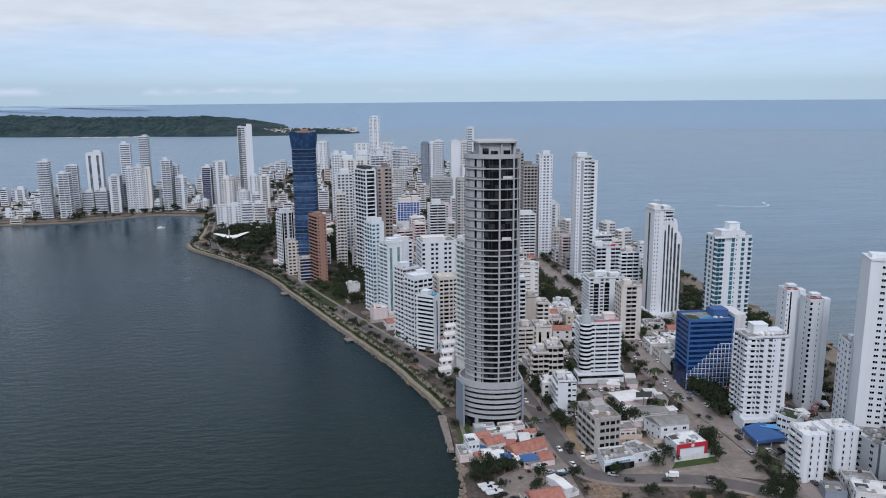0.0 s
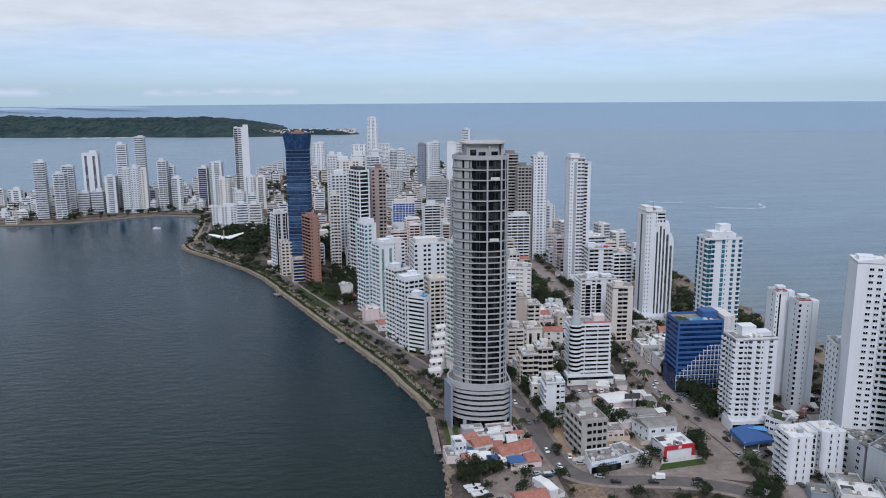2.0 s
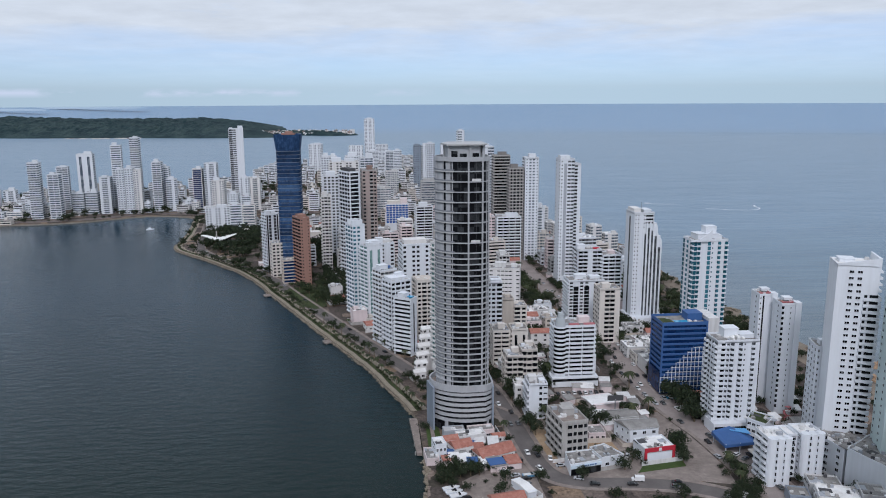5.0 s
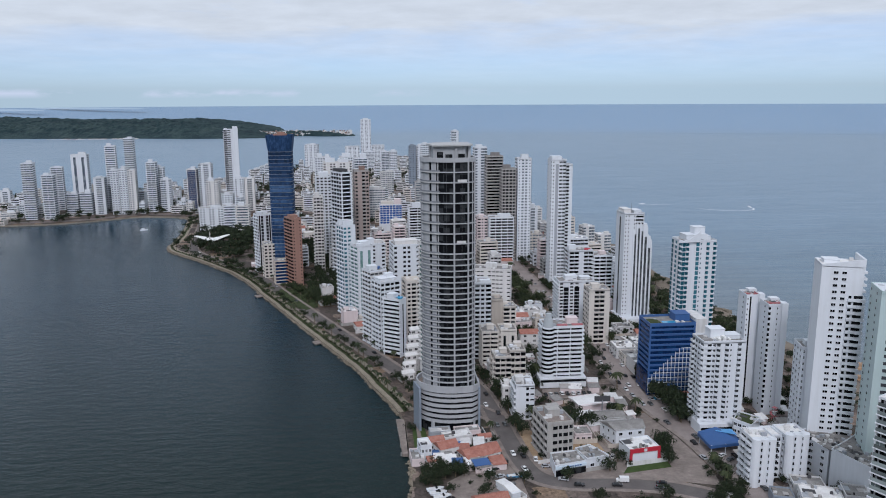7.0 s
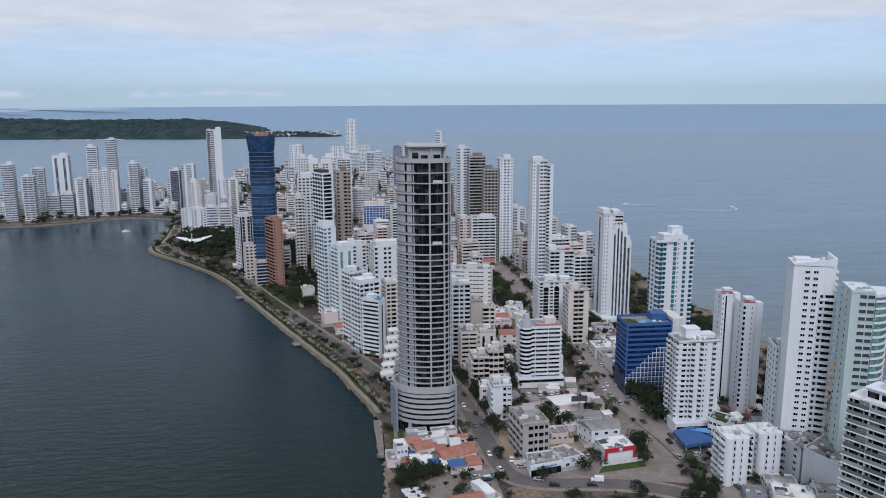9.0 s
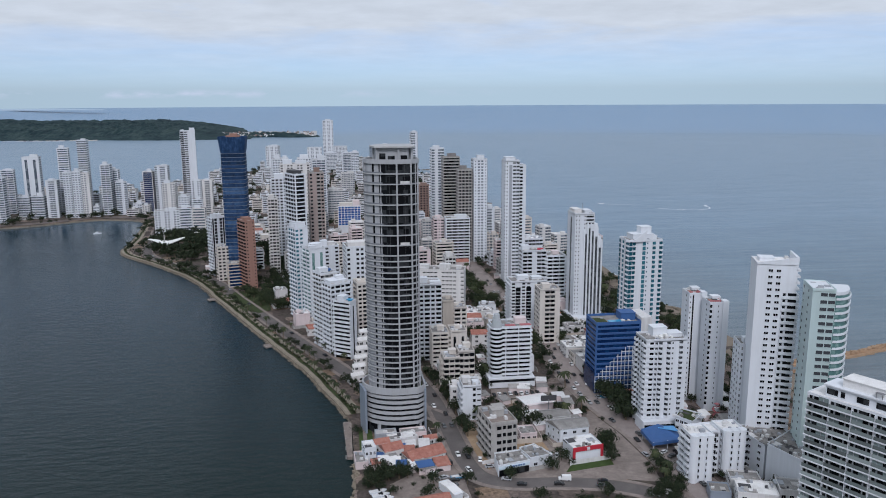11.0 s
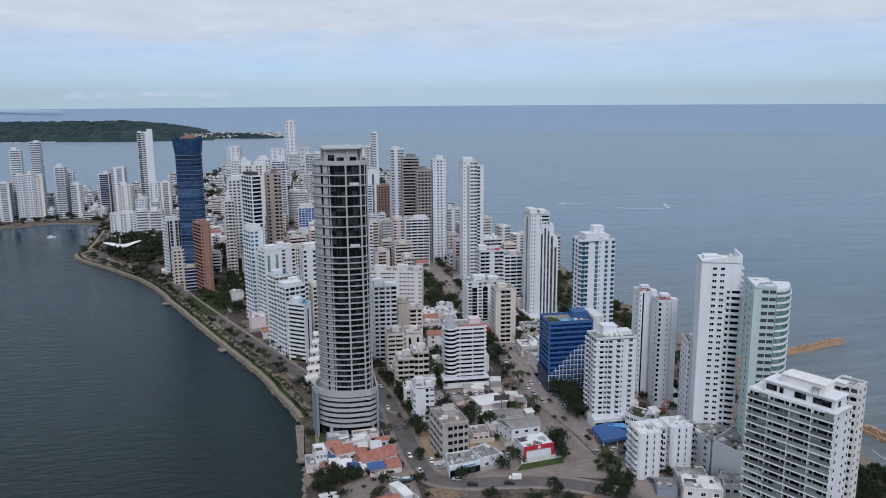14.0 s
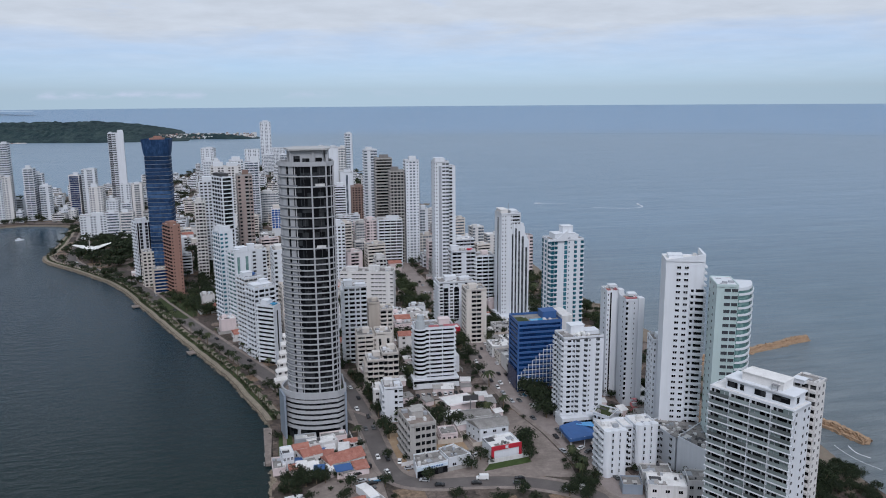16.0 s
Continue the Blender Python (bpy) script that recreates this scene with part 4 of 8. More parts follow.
striped = tower("apartment_tower", "white apartment tower with black vertical window strips", (145.5, 497), 25.0, 16, 33.0, 12, 0, ("punch", 3, 0.42), l=("balc", 4, 0.4, 0.9), wall=WHITE, base=5,
      tops=(("stair_house", -0.1, 0.1, 8, 6, 2.8, WHITE), ("stair_house", 0.3, 0.1, 7, 6, 1.6, WHITE)))
for xx in (-7.5, 0.0):
    bay_part = part("window_bay", Mesh().box(-1.7, 1.7, -0.35, 0.0, 0, 23.5).done("window_bay", GLASS_DARK), striped, "tall black glazed bay", shift(xx, -8.05, 6.0))
    for i in range(9):
        part("floor_band", Mesh().box(-1.8, 1.8, -0.45, -0.02, 0, 0.35).done("floor_band", WHITE), bay_part, m=shift(0, 0, 2.4 * i + 1))
tower("apartment_tower", "cream apartment tower with stacked square balconies", (157.0, 463), 13.5, 14, 35.5, 12, 0, ("balc", 2, 0.42, 1.0, 0.3), l=("punch", 4, 0.45), wall=CREAM, tops=(("stair_house", -0.1, 0.0, 5, 5, 2.8, CREAM),))
tower("apartment_block", "white apartment block with wavy balconies", (169.0, 560), 18.5, 15, 41.5, 14, 0, ("balc", 4, 0.42, 1.3, 0.2), wall=WHITE, tops=(("stair_house", -0.3, 0.1, 6, 5, 3.4, WHITE), ("roof_trim", 0.3, -0.2, 4, 3, 1.2, RED_PAINT)))
tower("apartment_block", "white apartment block with long balconies", (187.5, 558), 15.0, 16, 37.5, 13, 0, ("balc", 3, 0.36, 1.4), wall=WHITE, tops=(("stair_house", 0.1, 0.1, 5, 5, 2.4, PINKISH),))

# ---- the sea front ----
tri = tower("apartment_tower", "tall white seafront tower with curved ribs and dark bands", (192.5, 505), 14.0, 18, 78.0, 27, 0, ("mix", "nn.nn.."), l=("slot", 1), r=("strip", 1, 0.5), wall=WHITE, glass=GLASS_GREY, base=3,
            tops=(("crown_block", -0.30, 0.0, 5, 12, 3.0, WHITE_WARM), ("crown_block", 0.2, -0.1, 5, 10, 2.2, WHITE), ("mast", 0.05, 0, 0.3, 0.3, 7, STEEL)))
for x0, x1, hh in ((7.0, 10.2, 69.0), (10.2, 13.0, 60.0)):
    part("shoulder", Mesh().box(x0, x1, -8.6, 8.6, 0, hh).box(x0, x1 - 0.6, -8.3, 8.3, hh, hh + 2.2).done("shoulder", WHITE), tri)
for xx, z0, hh in ((1.0, 3, 64.0), (3.4, 3, 68.0), (5.8, 3, 66.0), (8.6, 3, 62.0), (11.4, 3, 54.0)):
    part("window_strip", Mesh().box(xx - 0.75, xx + 0.75, -9.35 if xx < 7 else -8.95, -8.5, z0, hh).done("window_strip", GLASS_GREY), tri)
for xx, hh in ((-0.2, 66.0), (2.2, 70.0), (4.6, 70.0), (7.2, 68.0), (10.0, 62.0), (12.7, 57.0)):
    yy = -9.8 if xx < 7 else -9.3
    part("rib", Mesh().box(xx - 0.55, xx + 0.55, yy, -8.4, 0, hh).prism([(xx - 0.55, yy + 0.4), (xx + 0.55, yy + 0.4), (xx + 0.55, -8.4), (xx - 0.55, -8.4)], hh, hh + 2.0).done("rib", WHITE), tri)
for i in range(3):
    part("crown_window", Mesh().box(1.0, 6.2, -9.2, -8.8, 0, 1.1).done("crown_window", GLASS_DARK), tri, m=shift(0, 0, 71.0 + i * 2.4))
part("podium", Mesh().box(-9, 17, -16, 8, 0, 5.0).box(-8.5, 16.5, -15.5, 7, 5.0, 5.3).done("podium", WHITE), tri)
teal = tower("apartment_tower", "white tower with teal glazed balconies and a curved roof crest", (198.0, 418), 21.0, 14, 74.5, 25, 3, ("mix", "gb..gn.b.b", 1.2, 0.8), l=("mix", "g.b.gb", 1.0, 0.8), r=("mix", "w.b."), wall=WHITE, glass=GLASS_TEAL, base=3,
             tops=(("roof_room", 0.0, 0.1, 13, 9, 3.4, WHITE), ("roof_room", 0.12, 0.12, 6.5, 6, 7.5, WHITE), ("water_tank", 0.33, 0, 4, 5, 2.2, WHITE)))
crest = Mesh()
for i in range(12):
    a0, a1 = i / 12, (i + 1) / 12
    z0, z1 = 75.5 + 3.2 * (2 * abs(a0 - 0.25)) ** 1.6, 75.5 + 3.2 * (2 * abs(a1 - 0.25)) ** 1.6
    crest.v += [(-13.3 + 13 * a0, -8.6, 74.6), (-13.3 + 13 * a1, -8.6, 74.6), (-13.3 + 13 * a1, -8.6, z1), (-13.3 + 13 * a0, -8.6, z0),
                (-13.3 + 13 * a0, -8.1, 74.6), (-13.3 + 13 * a1, -8.1, 74.6), (-13.3 + 13 * a1, -8.1, z1), (-13.3 + 13 * a0, -8.1, z0)]
    n = i * 8
    crest.f += [(n, n + 1, n + 2, n + 3), (n + 5, n + 4, n + 7, n + 6), (n + 3, n + 2, n + 6, n + 7)]
    crest.k += [0, 0, 0]
part("roof_crest", crest.done("roof_crest", WHITE), teal, "swept white roof crest")

blue_hotel = tower("hotel", "blue mirror-glass hotel with white stepped grid and roof pool", (164.2, 374), 25.0, 17, 38.5, 13, 0, ("strip", 1, 0.36), l=("strip", 1, 0.36), wall=BLUE_PAINT, trim=BLUE_PAINT, glass=GLASS_BLUE, base=2,
                   parapet=1.4, tops=(("roof_room", 0.30, 0.1, 8, 8, 4.0, BLUE_PAINT),))
part("roof_pool", Mesh().box(-4, 4, -5.5, -1, 38.6, 38.85).done("roof_pool", POOL), blue_hotel, "pale roof pool")
part("roof_garden", Mesh().box(-11.5, -5, -7, 3, 38.6, 39.0).done("roof_garden", GRASS), blue_hotel, "planted roof garden")
grid_h = 38.5 / 13
for i in range(10):
    part("grid_bar", Mesh().box(-12.5 + 25.0 * max(0, i - 3) / 8.5, 12.6, -8.78, -8.55, 0, 0.28).done("grid_bar", WHITE), blue_hotel, m=shift(0, 0, 1.2 + i * grid_h * 0.92))
for j in range(13):
    hh = 1.2 + grid_h * 0.92 * min(9, 3 + j * 0.75)
    part("grid_bar", Mesh().box(-0.13, 0.13, -8.8, -8.56, 1.0, hh).done("grid_bar", WHITE), blue_hotel, m=shift(-12.4 + j * 2.07, 0, 0))
part("side_slab", Mesh().box(12.65, 18.6, -8.2, 9, 0, 41.5).done("side_slab", WHITE_WORN), blue_hotel, "tall plain grey side slab")
part("side_grid", Mesh().box(-12.9, -12.55, -8.4, 8.4, 1.0, 12).done("side_grid", GLASS_BLUE), blue_hotel)

rnd = tower("hotel", "white seafront hotel with rounded stacked balconies", (172.5, 327), 20.5, 13, 44.0, 15, 0, ("mix", "..wr.rn.b.", 1.0, 1.2), l=("mix", "bwwb", 1.0, 1.2), wall=WHITE, glass=GLASS_GREY, base=5.5, tops=(("stair_house", -0.05, 0.2, 7, 6, 4.6, WHITE), ("roof_room", 0.3, 0.1, 7, 6, 1.8, WHITE)))
m = Mesh()
for a in range(10):
    x0, x1, y0 = -4.6 + a * 0.9, -3.6 + a * 0.9, -4.6 + (a * 37 % 11) * 0.5
    m.prism([(x0, y0), (x1, y0), (x1 + 0.4, y0 + 3.0), (x0 - 0.4, y0 + 3.0)], 44.0, 44.5 + (a * 29 % 7) * 0.22)
part("rounded_corner", Mesh().tube(-7.4, -3.9, 0, 44.6, 2.7, 2.7, 24).done("rounded_corner", WHITE), rnd, "rounded white corner of the hotel")
ledge_me = Mesh().tube(-7.4, -3.9, -0.1, 1.05, 3.6, 3.6, 24).done("corner_balcony", WHITE)
glass_me = Mesh().tube(-7.4, -3.9, 1.05, 2.1, 2.8, 2.8, 24).done("corner_window", GLASS)
for i in range(15):
    part("corner_balcony", ledge_me, rnd, "rounded white balcony", shift(0, 0, 5.5 + i * 2.567))
    part("corner_window", glass_me, rnd, m=shift(0, 0, 5.5 + i * 2.567))
part("roof_sheeting", m.done("roof_sheeting", CANVAS), rnd, "crumpled white sheeting on the roof")
part("roof_basin", Mesh().tube(-7.4, -3.9, 44.55, 45.1, 2.5, 2.5, 18).done("roof_basin", ROOF_GREY), rnd, "round dark roof basin")
pod = part("podium", Mesh().box(-11.5, 11.5, -10.5, 0, 0, 5.2).done("podium", WHITE), rnd)
part("window", Mesh().box(-11, 11, -10.62, -10.4, 0.8, 3.6).done("window", GLASS_DARK), pod)

for cx0, cy0, w0, h0, pat in ((207.8, 358, 8.4, 57.5, "ns...."), (211.5, 343, 8.8, 56.5, "b..n...")):
    t1 = tower("apartment_tower", "white seafront tower with small windows and red roof rails", (cx0, cy0), w0, 11, h0, 20, -6, ("mix", pat, 0.9), l=("mix", "..n."), r=("mix", "n.b"), wall=WHITE, glass=GLASS, base=3,
               tops=(("stair_house", 0.1, 0.2, 4, 4, 2.2, WHITE), ("roof_trim", -0.15, -0.38, 5.5, 0.3, 1.3, FADED_RED), ("roof_trim", 0.2, 0.0, 0.3, 7, 1.4, FADED_RED), ("roof_trim", -0.25, -0.1, 2.4, 3, 1.0, BRICK), ("roof_plant_room", -0.05, -0.05, 2.4, 3, 1.2, DARK_PAINT)))
    part("edge_shaft", Mesh().box(w0 / 2 - 2.4, w0 / 2 + 0.5, -6.3, -2, 0, h0 + 1.5).done("edge_shaft", WHITE), t1)
tower("apartment_tower", "narrow white annex tower", (207.5, 305), 5.5, 12, 47.5, 17, -14, ("punch", 3, 0.3), wall=WHITE, tops=(("stair_house", 0.2, 0, 3, 4, 2.4, WHITE),))
rt = tower("apartment_tower", "very tall slim white tower with blind gable and stepped balconies", (205.0, 292), 16.2, 15, 88.0, 31, -20, ("blank", 1), l=("blank", 1), r=("balc", 3, 0.4, 1.2), wall=WHITE, glass=GLASS, base=4, parapet=0.5, roof=ROOF_WHITE,
           tops=(("stair_house", -0.2, 0.1, 6, 6, 1.5, WHITE),))
bal = Mesh().box(2.6, 6.0, -8.3, -7.4, 0, 1.15).box(6.0, 9.1, -9.0, -7.4, 0, 1.15).box(4.2, 4.6, -7.9, -7.4, 1.1, 2.74).done("balcony", WHITE)
balg = Mesh().box(2.9, 4.0, -7.62, -7.45, 1.1, 2.3).box(4.9, 8.2, -7.62, -7.45, 1.0, 2.4).done("balcony_window", GLASS)
wsm = window_mesh(1.7, 1.05, WHITE, GLASS_DARK)
for i in range(30):
    for xx in (-2.6, 0.6):
        part("window", wsm, rt, m=shift(xx, -7.5, 5.4 + i * 2.74, 180))
for i in range(26):
    part("balcony", bal, rt, m=shift(0, 0, 5 + i * 2.74))
    part("balcony_window", balg, rt, m=shift(0, 0, 5 + i * 2.74))
m = Mesh()
m.v = [(x, y, z) for y in (-7.75, -7.3) for x, z in ((-8.2, 88.0), (8.2, 88.0), (8.2, 91.4), (-8.2, 88.7))]
m.f = [(0, 1, 2, 3), (7, 6, 5, 4), (3, 2, 6, 7), (1, 5, 6, 2), (0, 3, 7, 4)]
m.k = [0] * 5
part("sloped_parapet", m.done("sloped_parapet", WHITE), rt, "white parapet rising to one side")
part("roof_blade", Mesh().prism([(7.2, -7.6), (8.3, -7.7), (8.3, 7.4), (7.6, 7.4)], 87, 91.5).done("roof_blade", WHITE), rt, "leaning white roof blade")
gr = tower("apartment_tower", "pale mint-green glass tower with a curved white-edged side", (213.8, 266.0), 8.5, 15.5, 82.5, 28, -20, ("mix", ".WW"), l=("mix", "n.n."), r=("balc", 1, 0.2, 0.5), wall=MINT, trim=MINT, glass=GLASS_GREY, tops=())
arc = [(4.2, -7.7)] + [(4.2 + 8.0 * math.sin(a * math.pi / 16), -7.7 + 14.5 * (1 - math.cos(a * math.pi / 16))) for a in range(1, 9)] + [(4.2, 7.6)]
part("bow_glass", Mesh().prism([(x * 0.985, y * 0.985) for x, y in arc], 0, 81.0).done("bow_glass", GLASS_GREEN), gr, "bowed pale green glazing")
arc_me = Mesh().prism([(x * 1.07, y * 1.03) for x, y in arc], 0, 0.95).done("bow_slab", WHITE)
rail_me2 = Mesh().ring([(x * 1.03, y * 1.02) for x, y in arc], [(x * 1.01, y * 1.0) for x, y in arc], 0.45, 1.35).done("bow_rail", GLASS_GREEN)
for i in range(28):
    part("bow_slab", arc_me, gr, m=shift(0, 0, 1 + i * 2.89))
    part("bow_rail", rail_me2, gr, m=shift(0, 0, 1 + i * 2.89))
part("roof_lid", Mesh().prism(arc, 81.0, 82.2).box(-4.2, 4.2, -7.7, 7.7, 82.6, 83.2).done("roof_lid", WHITE), gr, "white sloping lid")

fr = tower("hotel", "white seafront hotel with green glass balcony fronts and roof terrace", (192.8, 233.0), 31.4, 11.6, 54.5, 17, -62, ("balc", 4, 0.13, 0.9), r=("mix", "n.nn"), l=("strip", 4, 0.17), b=("strip", 1, 0.3), wall=WHITE, glass=GLASS_DARK, base=2, parapet=0.5, roof=ROOF_WHITE)
k = Nodes("green_rail_glass", 0.1, spec=0.4)
k.colour(k.ramp(k.rand(), [(0.0, (0.10, 0.115, 0.115)), (0.4, (0.15, 0.18, 0.18)), (0.65, (0.22, 0.26, 0.258)), (1.0, (0.31, 0.36, 0.355))]))
railf = Mesh().box(-3.7, 3.7, -6.38, -6.32, 0, 1.3).done("glass_rail", k.m)
k = Nodes("green_sliding_glass", 0.1, spec=0.4)
k.colour(k.ramp(k.rand(), [(0.0, (0.10, 0.13, 0.13)), (1.0, (0.26, 0.32, 0.32))]))
pane = Mesh().box(-1.7, 1.7, -5.9, -5.8, 0, 1.6).done("glass_screen", k.m)
postf = Mesh().box(-0.13, 0.13, -6.25, -4.9, 0, 52).done("balcony_divider", WHITE)
slimf = Mesh().box(-0.08, 0.08, -6.2, -4.9, 0, 52).done("balcony_post", GREY_PAINT)
rr = random.Random(3)
for i in range(17):
    for j in range(4):
        part("glass_rail", railf, fr, "green glass balcony rail", shift(-11.6 + j * 7.75, 0, 2.42 + i * 3.09))
        if rr.random() < 0.5:
            part("glass_screen", pane, fr, "green glass balcony screen", shift(-11.6 + j * 7.75 + rr.choice((-1.85, 1.85)), 0, 3.45 + i * 3.09))
for j in range(5):
    part("balcony_divider", postf, fr, m=shift(-15.1 + j * 7.55, 0, 2))
for j in range(8):
    part("balcony_post", slimf, fr, m=shift(-13.5 + j * 3.87, 0, 2))
ph = Mesh().box(-10.5, 14.0, -3.6, 4.6, 54.5, 58.6).box(-11.0, 14.6, -4.3, 5.0, 58.6, 59.1)
pent = part("penthouse", ph.done("penthouse", WHITE), fr, "white set-back penthouse storey")
for x0, x1 in ((-10.0, -6.2), (-5.2, -3.8), (0.2, 4.2), (6.6, 12.8)):
    part("window", Mesh().box(x0, x1, -3.72, -3.5, 55.6, 57.7).done("window", GLASS_DARK), pent)
part("window", Mesh().box(13.9, 14.1, -1.5, 0.2, 55.6, 57.7).done("window", GLASS_DARK), pent)
part("roof_room", Mesh().box(-5.5, 9.5, -2.2, 4.8, 59.0, 62.0).box(-5.8, 9.8, -2.5, 5.0, 62.0, 62.3).done("roof_room", ROOF_WHITE), fr, "white rooftop plant room")
m = Mesh().box(6.2, 6.4, -3.9, -3.7, 59.1, 61.0).box(8.2, 8.4, -3.9, -3.7, 59.1, 61.0).box(6.0, 8.6, -4.1, -2.4, 60.9, 61.0)
part("roof_ladder", m.done("roof_ladder", STEEL), fr, "steel roof ladder and platform")
frs = tower("apartment_tower", "slim white tower with stacked angled balconies", (230.0, 223.4), 7.6, 9.0, 55.0, 18, 31, ("punch", 2, 0.3), l=("balc", 3, 0.36, 1.2, 0.2), wall=WHITE_WARM, tops=(("water_tank", -0.1, 0.0, 5, 5, 0.8, ROOF_GREY), ("stair_house", -0.6, 0.15, 3.6, 4, 1.4, WHITE)))

tw = tower("apartment_block", "white twin apartment block with rounded bays", (171.0, 274), 10.0, 11, 20.0, 7, 0, ("punch", 3, 0.5), l=("balc", 2, 0.45, 0.7, 0.2), wall=WHITE, roof=ROOF_WHITE, base=1)
tw2 = tower("apartment_block", "white twin apartment block with open stair slots", (186.8, 277), 10.0, 11, 19.5, 7, 0, ("strip", 1, 0.7), l=("punch", 3, 0.3), wall=WHITE, roof=ROOF_WHITE, base=1)
tower("apartment_block", "white link block between twin blocks", (181.3, 280), 5.5, 9, 18.5, 7, 0, ("punch", 2, 0.5), wall=WHITE, roof=ROOF_WHITE)
for o in (tw, tw2):
    for xx in (-3.0, 0.3, 3.4):
        part("round_bay", Mesh().tube(xx, -5.0, 0, 20.8, 1.9, 1.9, 14).done("round_bay", WHITE), o)
        for i in range(7):
            part("bay_window", Mesh().box(-0.5, 0.5, -0.12, 0.1, 0, 1.3).done("bay_window", GLASS_DARK), o, m=shift(xx + 1.7, -6.2, 2.0 + i * 2.72))

# ---- the bay side ----
tower("apartment_tower", "slim glass-balconied white tower behind the oval tower", (50.0, 404), 10.0, 11.5, 78.0, 25, 28, ("balc", 2, 0.3, 0.8), l=("balc", 3, 0.28, 1.0), wall=WHITE_WARM, glass=GLASS_GREEN, base=11, tops=(("stair_house", 0.1, 0.1, 5, 6, 3, WHITE_WARM),))
tower("apartment_tower", "white tower with black balcony bands around its corner", (34.7, 448.4), 7.1, 12.7, 36.0, 13, 55, ("slot", 1), l=("balc", 1, 0.46, 0.7), r=("punch", 3, 0.3), wall=WHITE, glass=GLASS_DARK, base=2,
      tops=(("stair_house", 0.0, 0.1, 5, 5, 3.2, WHITE), ("pool_deck", 0.25, -0.2, 3.5, 3.5, 0.8, POOL)))
tower("apartment_tower", "white tower with blank upper wall and stacked balconies", (23.1, 462), 14.0, 12, 44.0, 15, 28, ("punch", 4, 0.3), l=("balc", 3, 0.36, 1.1, 0.15), wall=WHITE, glass=GLASS_DARK, tops=(("roof_band", 0.0, 0.0, 12, 9, 2.2, WHITE), ("stair_house", 0.2, 0.1, 5, 4, 4.2, WHITE)))
tower("apartment_tower", "white tower with a brown stepped balcony stack", (17.0, 476), 12.0, 12, 48.0, 17, 28, ("punch", 3, 0.35), l=("balc", 3, 0.36, 1.0, 0.2), wall=WHITE_WARM, trim=WHITE, tops=(("stair_house", -0.1, 0.1, 6, 5, 2.8, WHITE), ("water_tank", 0.25, 0.1, 3, 3, 1.8, BLUE_PAINT)))
tower("apartment_tower", "cream tower with even rows of windows", (40.0, 474), 13.0, 15, 41.0, 15, 10, ("grid", 5, 0.45), wall=CREAM, pier=0.4, tops=(("roof_slab", 0.0, 0.0, 11, 12, 0.8, BEIGE),))
tower("apartment_tower", "broad white tower with tall slot windows and open decks", (34.0, 556), 27.0, 20, 49.5, 14, 8, ("punch", 7, 0.22), l=("strip", 1, 0.5), wall=WHITE, glass=GLASS_DARK, tops=(("roof_room", -0.1, 0.0, 17, 10, 2.8, WHITE_WARM),))
tower("apartment_tower", "white tower with a tall pale glazed strip", (8.0, 530), 12.5, 12, 54.0, 19, 28, ("slot", 2), l=("balc", 2, 0.35, 0.9), wall=WHITE, glass=GLASS_GREEN, tops=(("roof_room", 0.1, 0.0, 8, 7, 3.0, WHITE), ("stair_house", -0.2, -0.2, 4, 4, 2.0, WHITE)))
tower("apartment_tower", "white tower with framed roof and glazed side", (-2.5, 548), 10.0, 13, 66.0, 22, 26, ("punch", 3, 0.6), l=("balc", 3, 0.28, 0.8), wall=WHITE, glass=GLASS_TEAL, tops=(("roof_frame", 0.0, -0.3, 8, 2, 3.6, WHITE), ("roof_frame", 0.0, 0.3, 8, 2, 3.6, WHITE)))
tower("apartment_block", "white apartment block with roof terraces", (14.0, 575), 15.0, 14, 47.0, 16, 14, ("punch", 4, 0.5), wall=WHITE, tops=(("stair_house", -0.2, 0, 5, 5, 4, WHITE), ("roof_room", 0.2, 0.1, 6, 6, 2.2, WHITE_WORN)))
tower("apartment_block", "cream stepped apartment block with roof pool", (33.0, 600), 18.0, 14, 30.0, 10, 8, ("grid", 4, 0.45), wall=WHITE_WARM, tops=(("pool_deck", 0.0, 0.0, 6, 5, 0.8, POOL), ("stair_house", 0.3, 0.1, 4, 4, 3, CREAM)))
dk = tower("apartment_tower", "tall tower with dark upper terraces and white uprights", (-7.0, 652), 9.5, 21, 95.0, 28, 28, ("strip", 1, 0.3), l=("balc", 4, 0.32, 1.2), r=("grid", 5, 0.35), wall=WHITE, trim=WHITE, glass=GLASS_DARK, tops=(("roof_room", 0.0, 0.05, 7, 15, 3.0, DARK_PAINT),))
for xx in (-4.4, 4.4):
    part("upright", Mesh().box(xx - 0.5, xx + 0.5, -11.1, -10.4, 0, 96).done("upright", WHITE), dk)
tower("apartment_tower", "unfinished brown concrete tower", (3.5, 690), 13.0, 16, 93.0, 28, 8, ("mix", "w.bw", 1.0), l=("mix", "wb.w"), wall=PINK_CONCRETE, glass=GLASS_DARK, trim=CONCRETE, pier=0.4, tops=(("roof_room", 0.1, 0.1, 5, 5, 4, BROWN),))
tower("apartment_tower", "white and grey tower with rows of balconies", (-36.0, 756), 15.0, 18, 82.0, 27, 6, ("grid", 5, 0.4), l=("balc", 4, 0.36, 0.9), wall=WHITE, tops=(("roof_room", 0.0, 0.0, 9, 10, 4.0, WHITE),))
tower("apartment_tower", "white tower with cantilevered roof canopies", (-38.0, 900), 34.0, 18, 84.0, 28, 4, ("punch", 8, 0.5), wall=WHITE_WARM, tops=(("roof_room", -0.25, 0, 11, 9, 5, WHITE), ("roof_room", 0.2, 0, 12, 9, 4, WHITE)))
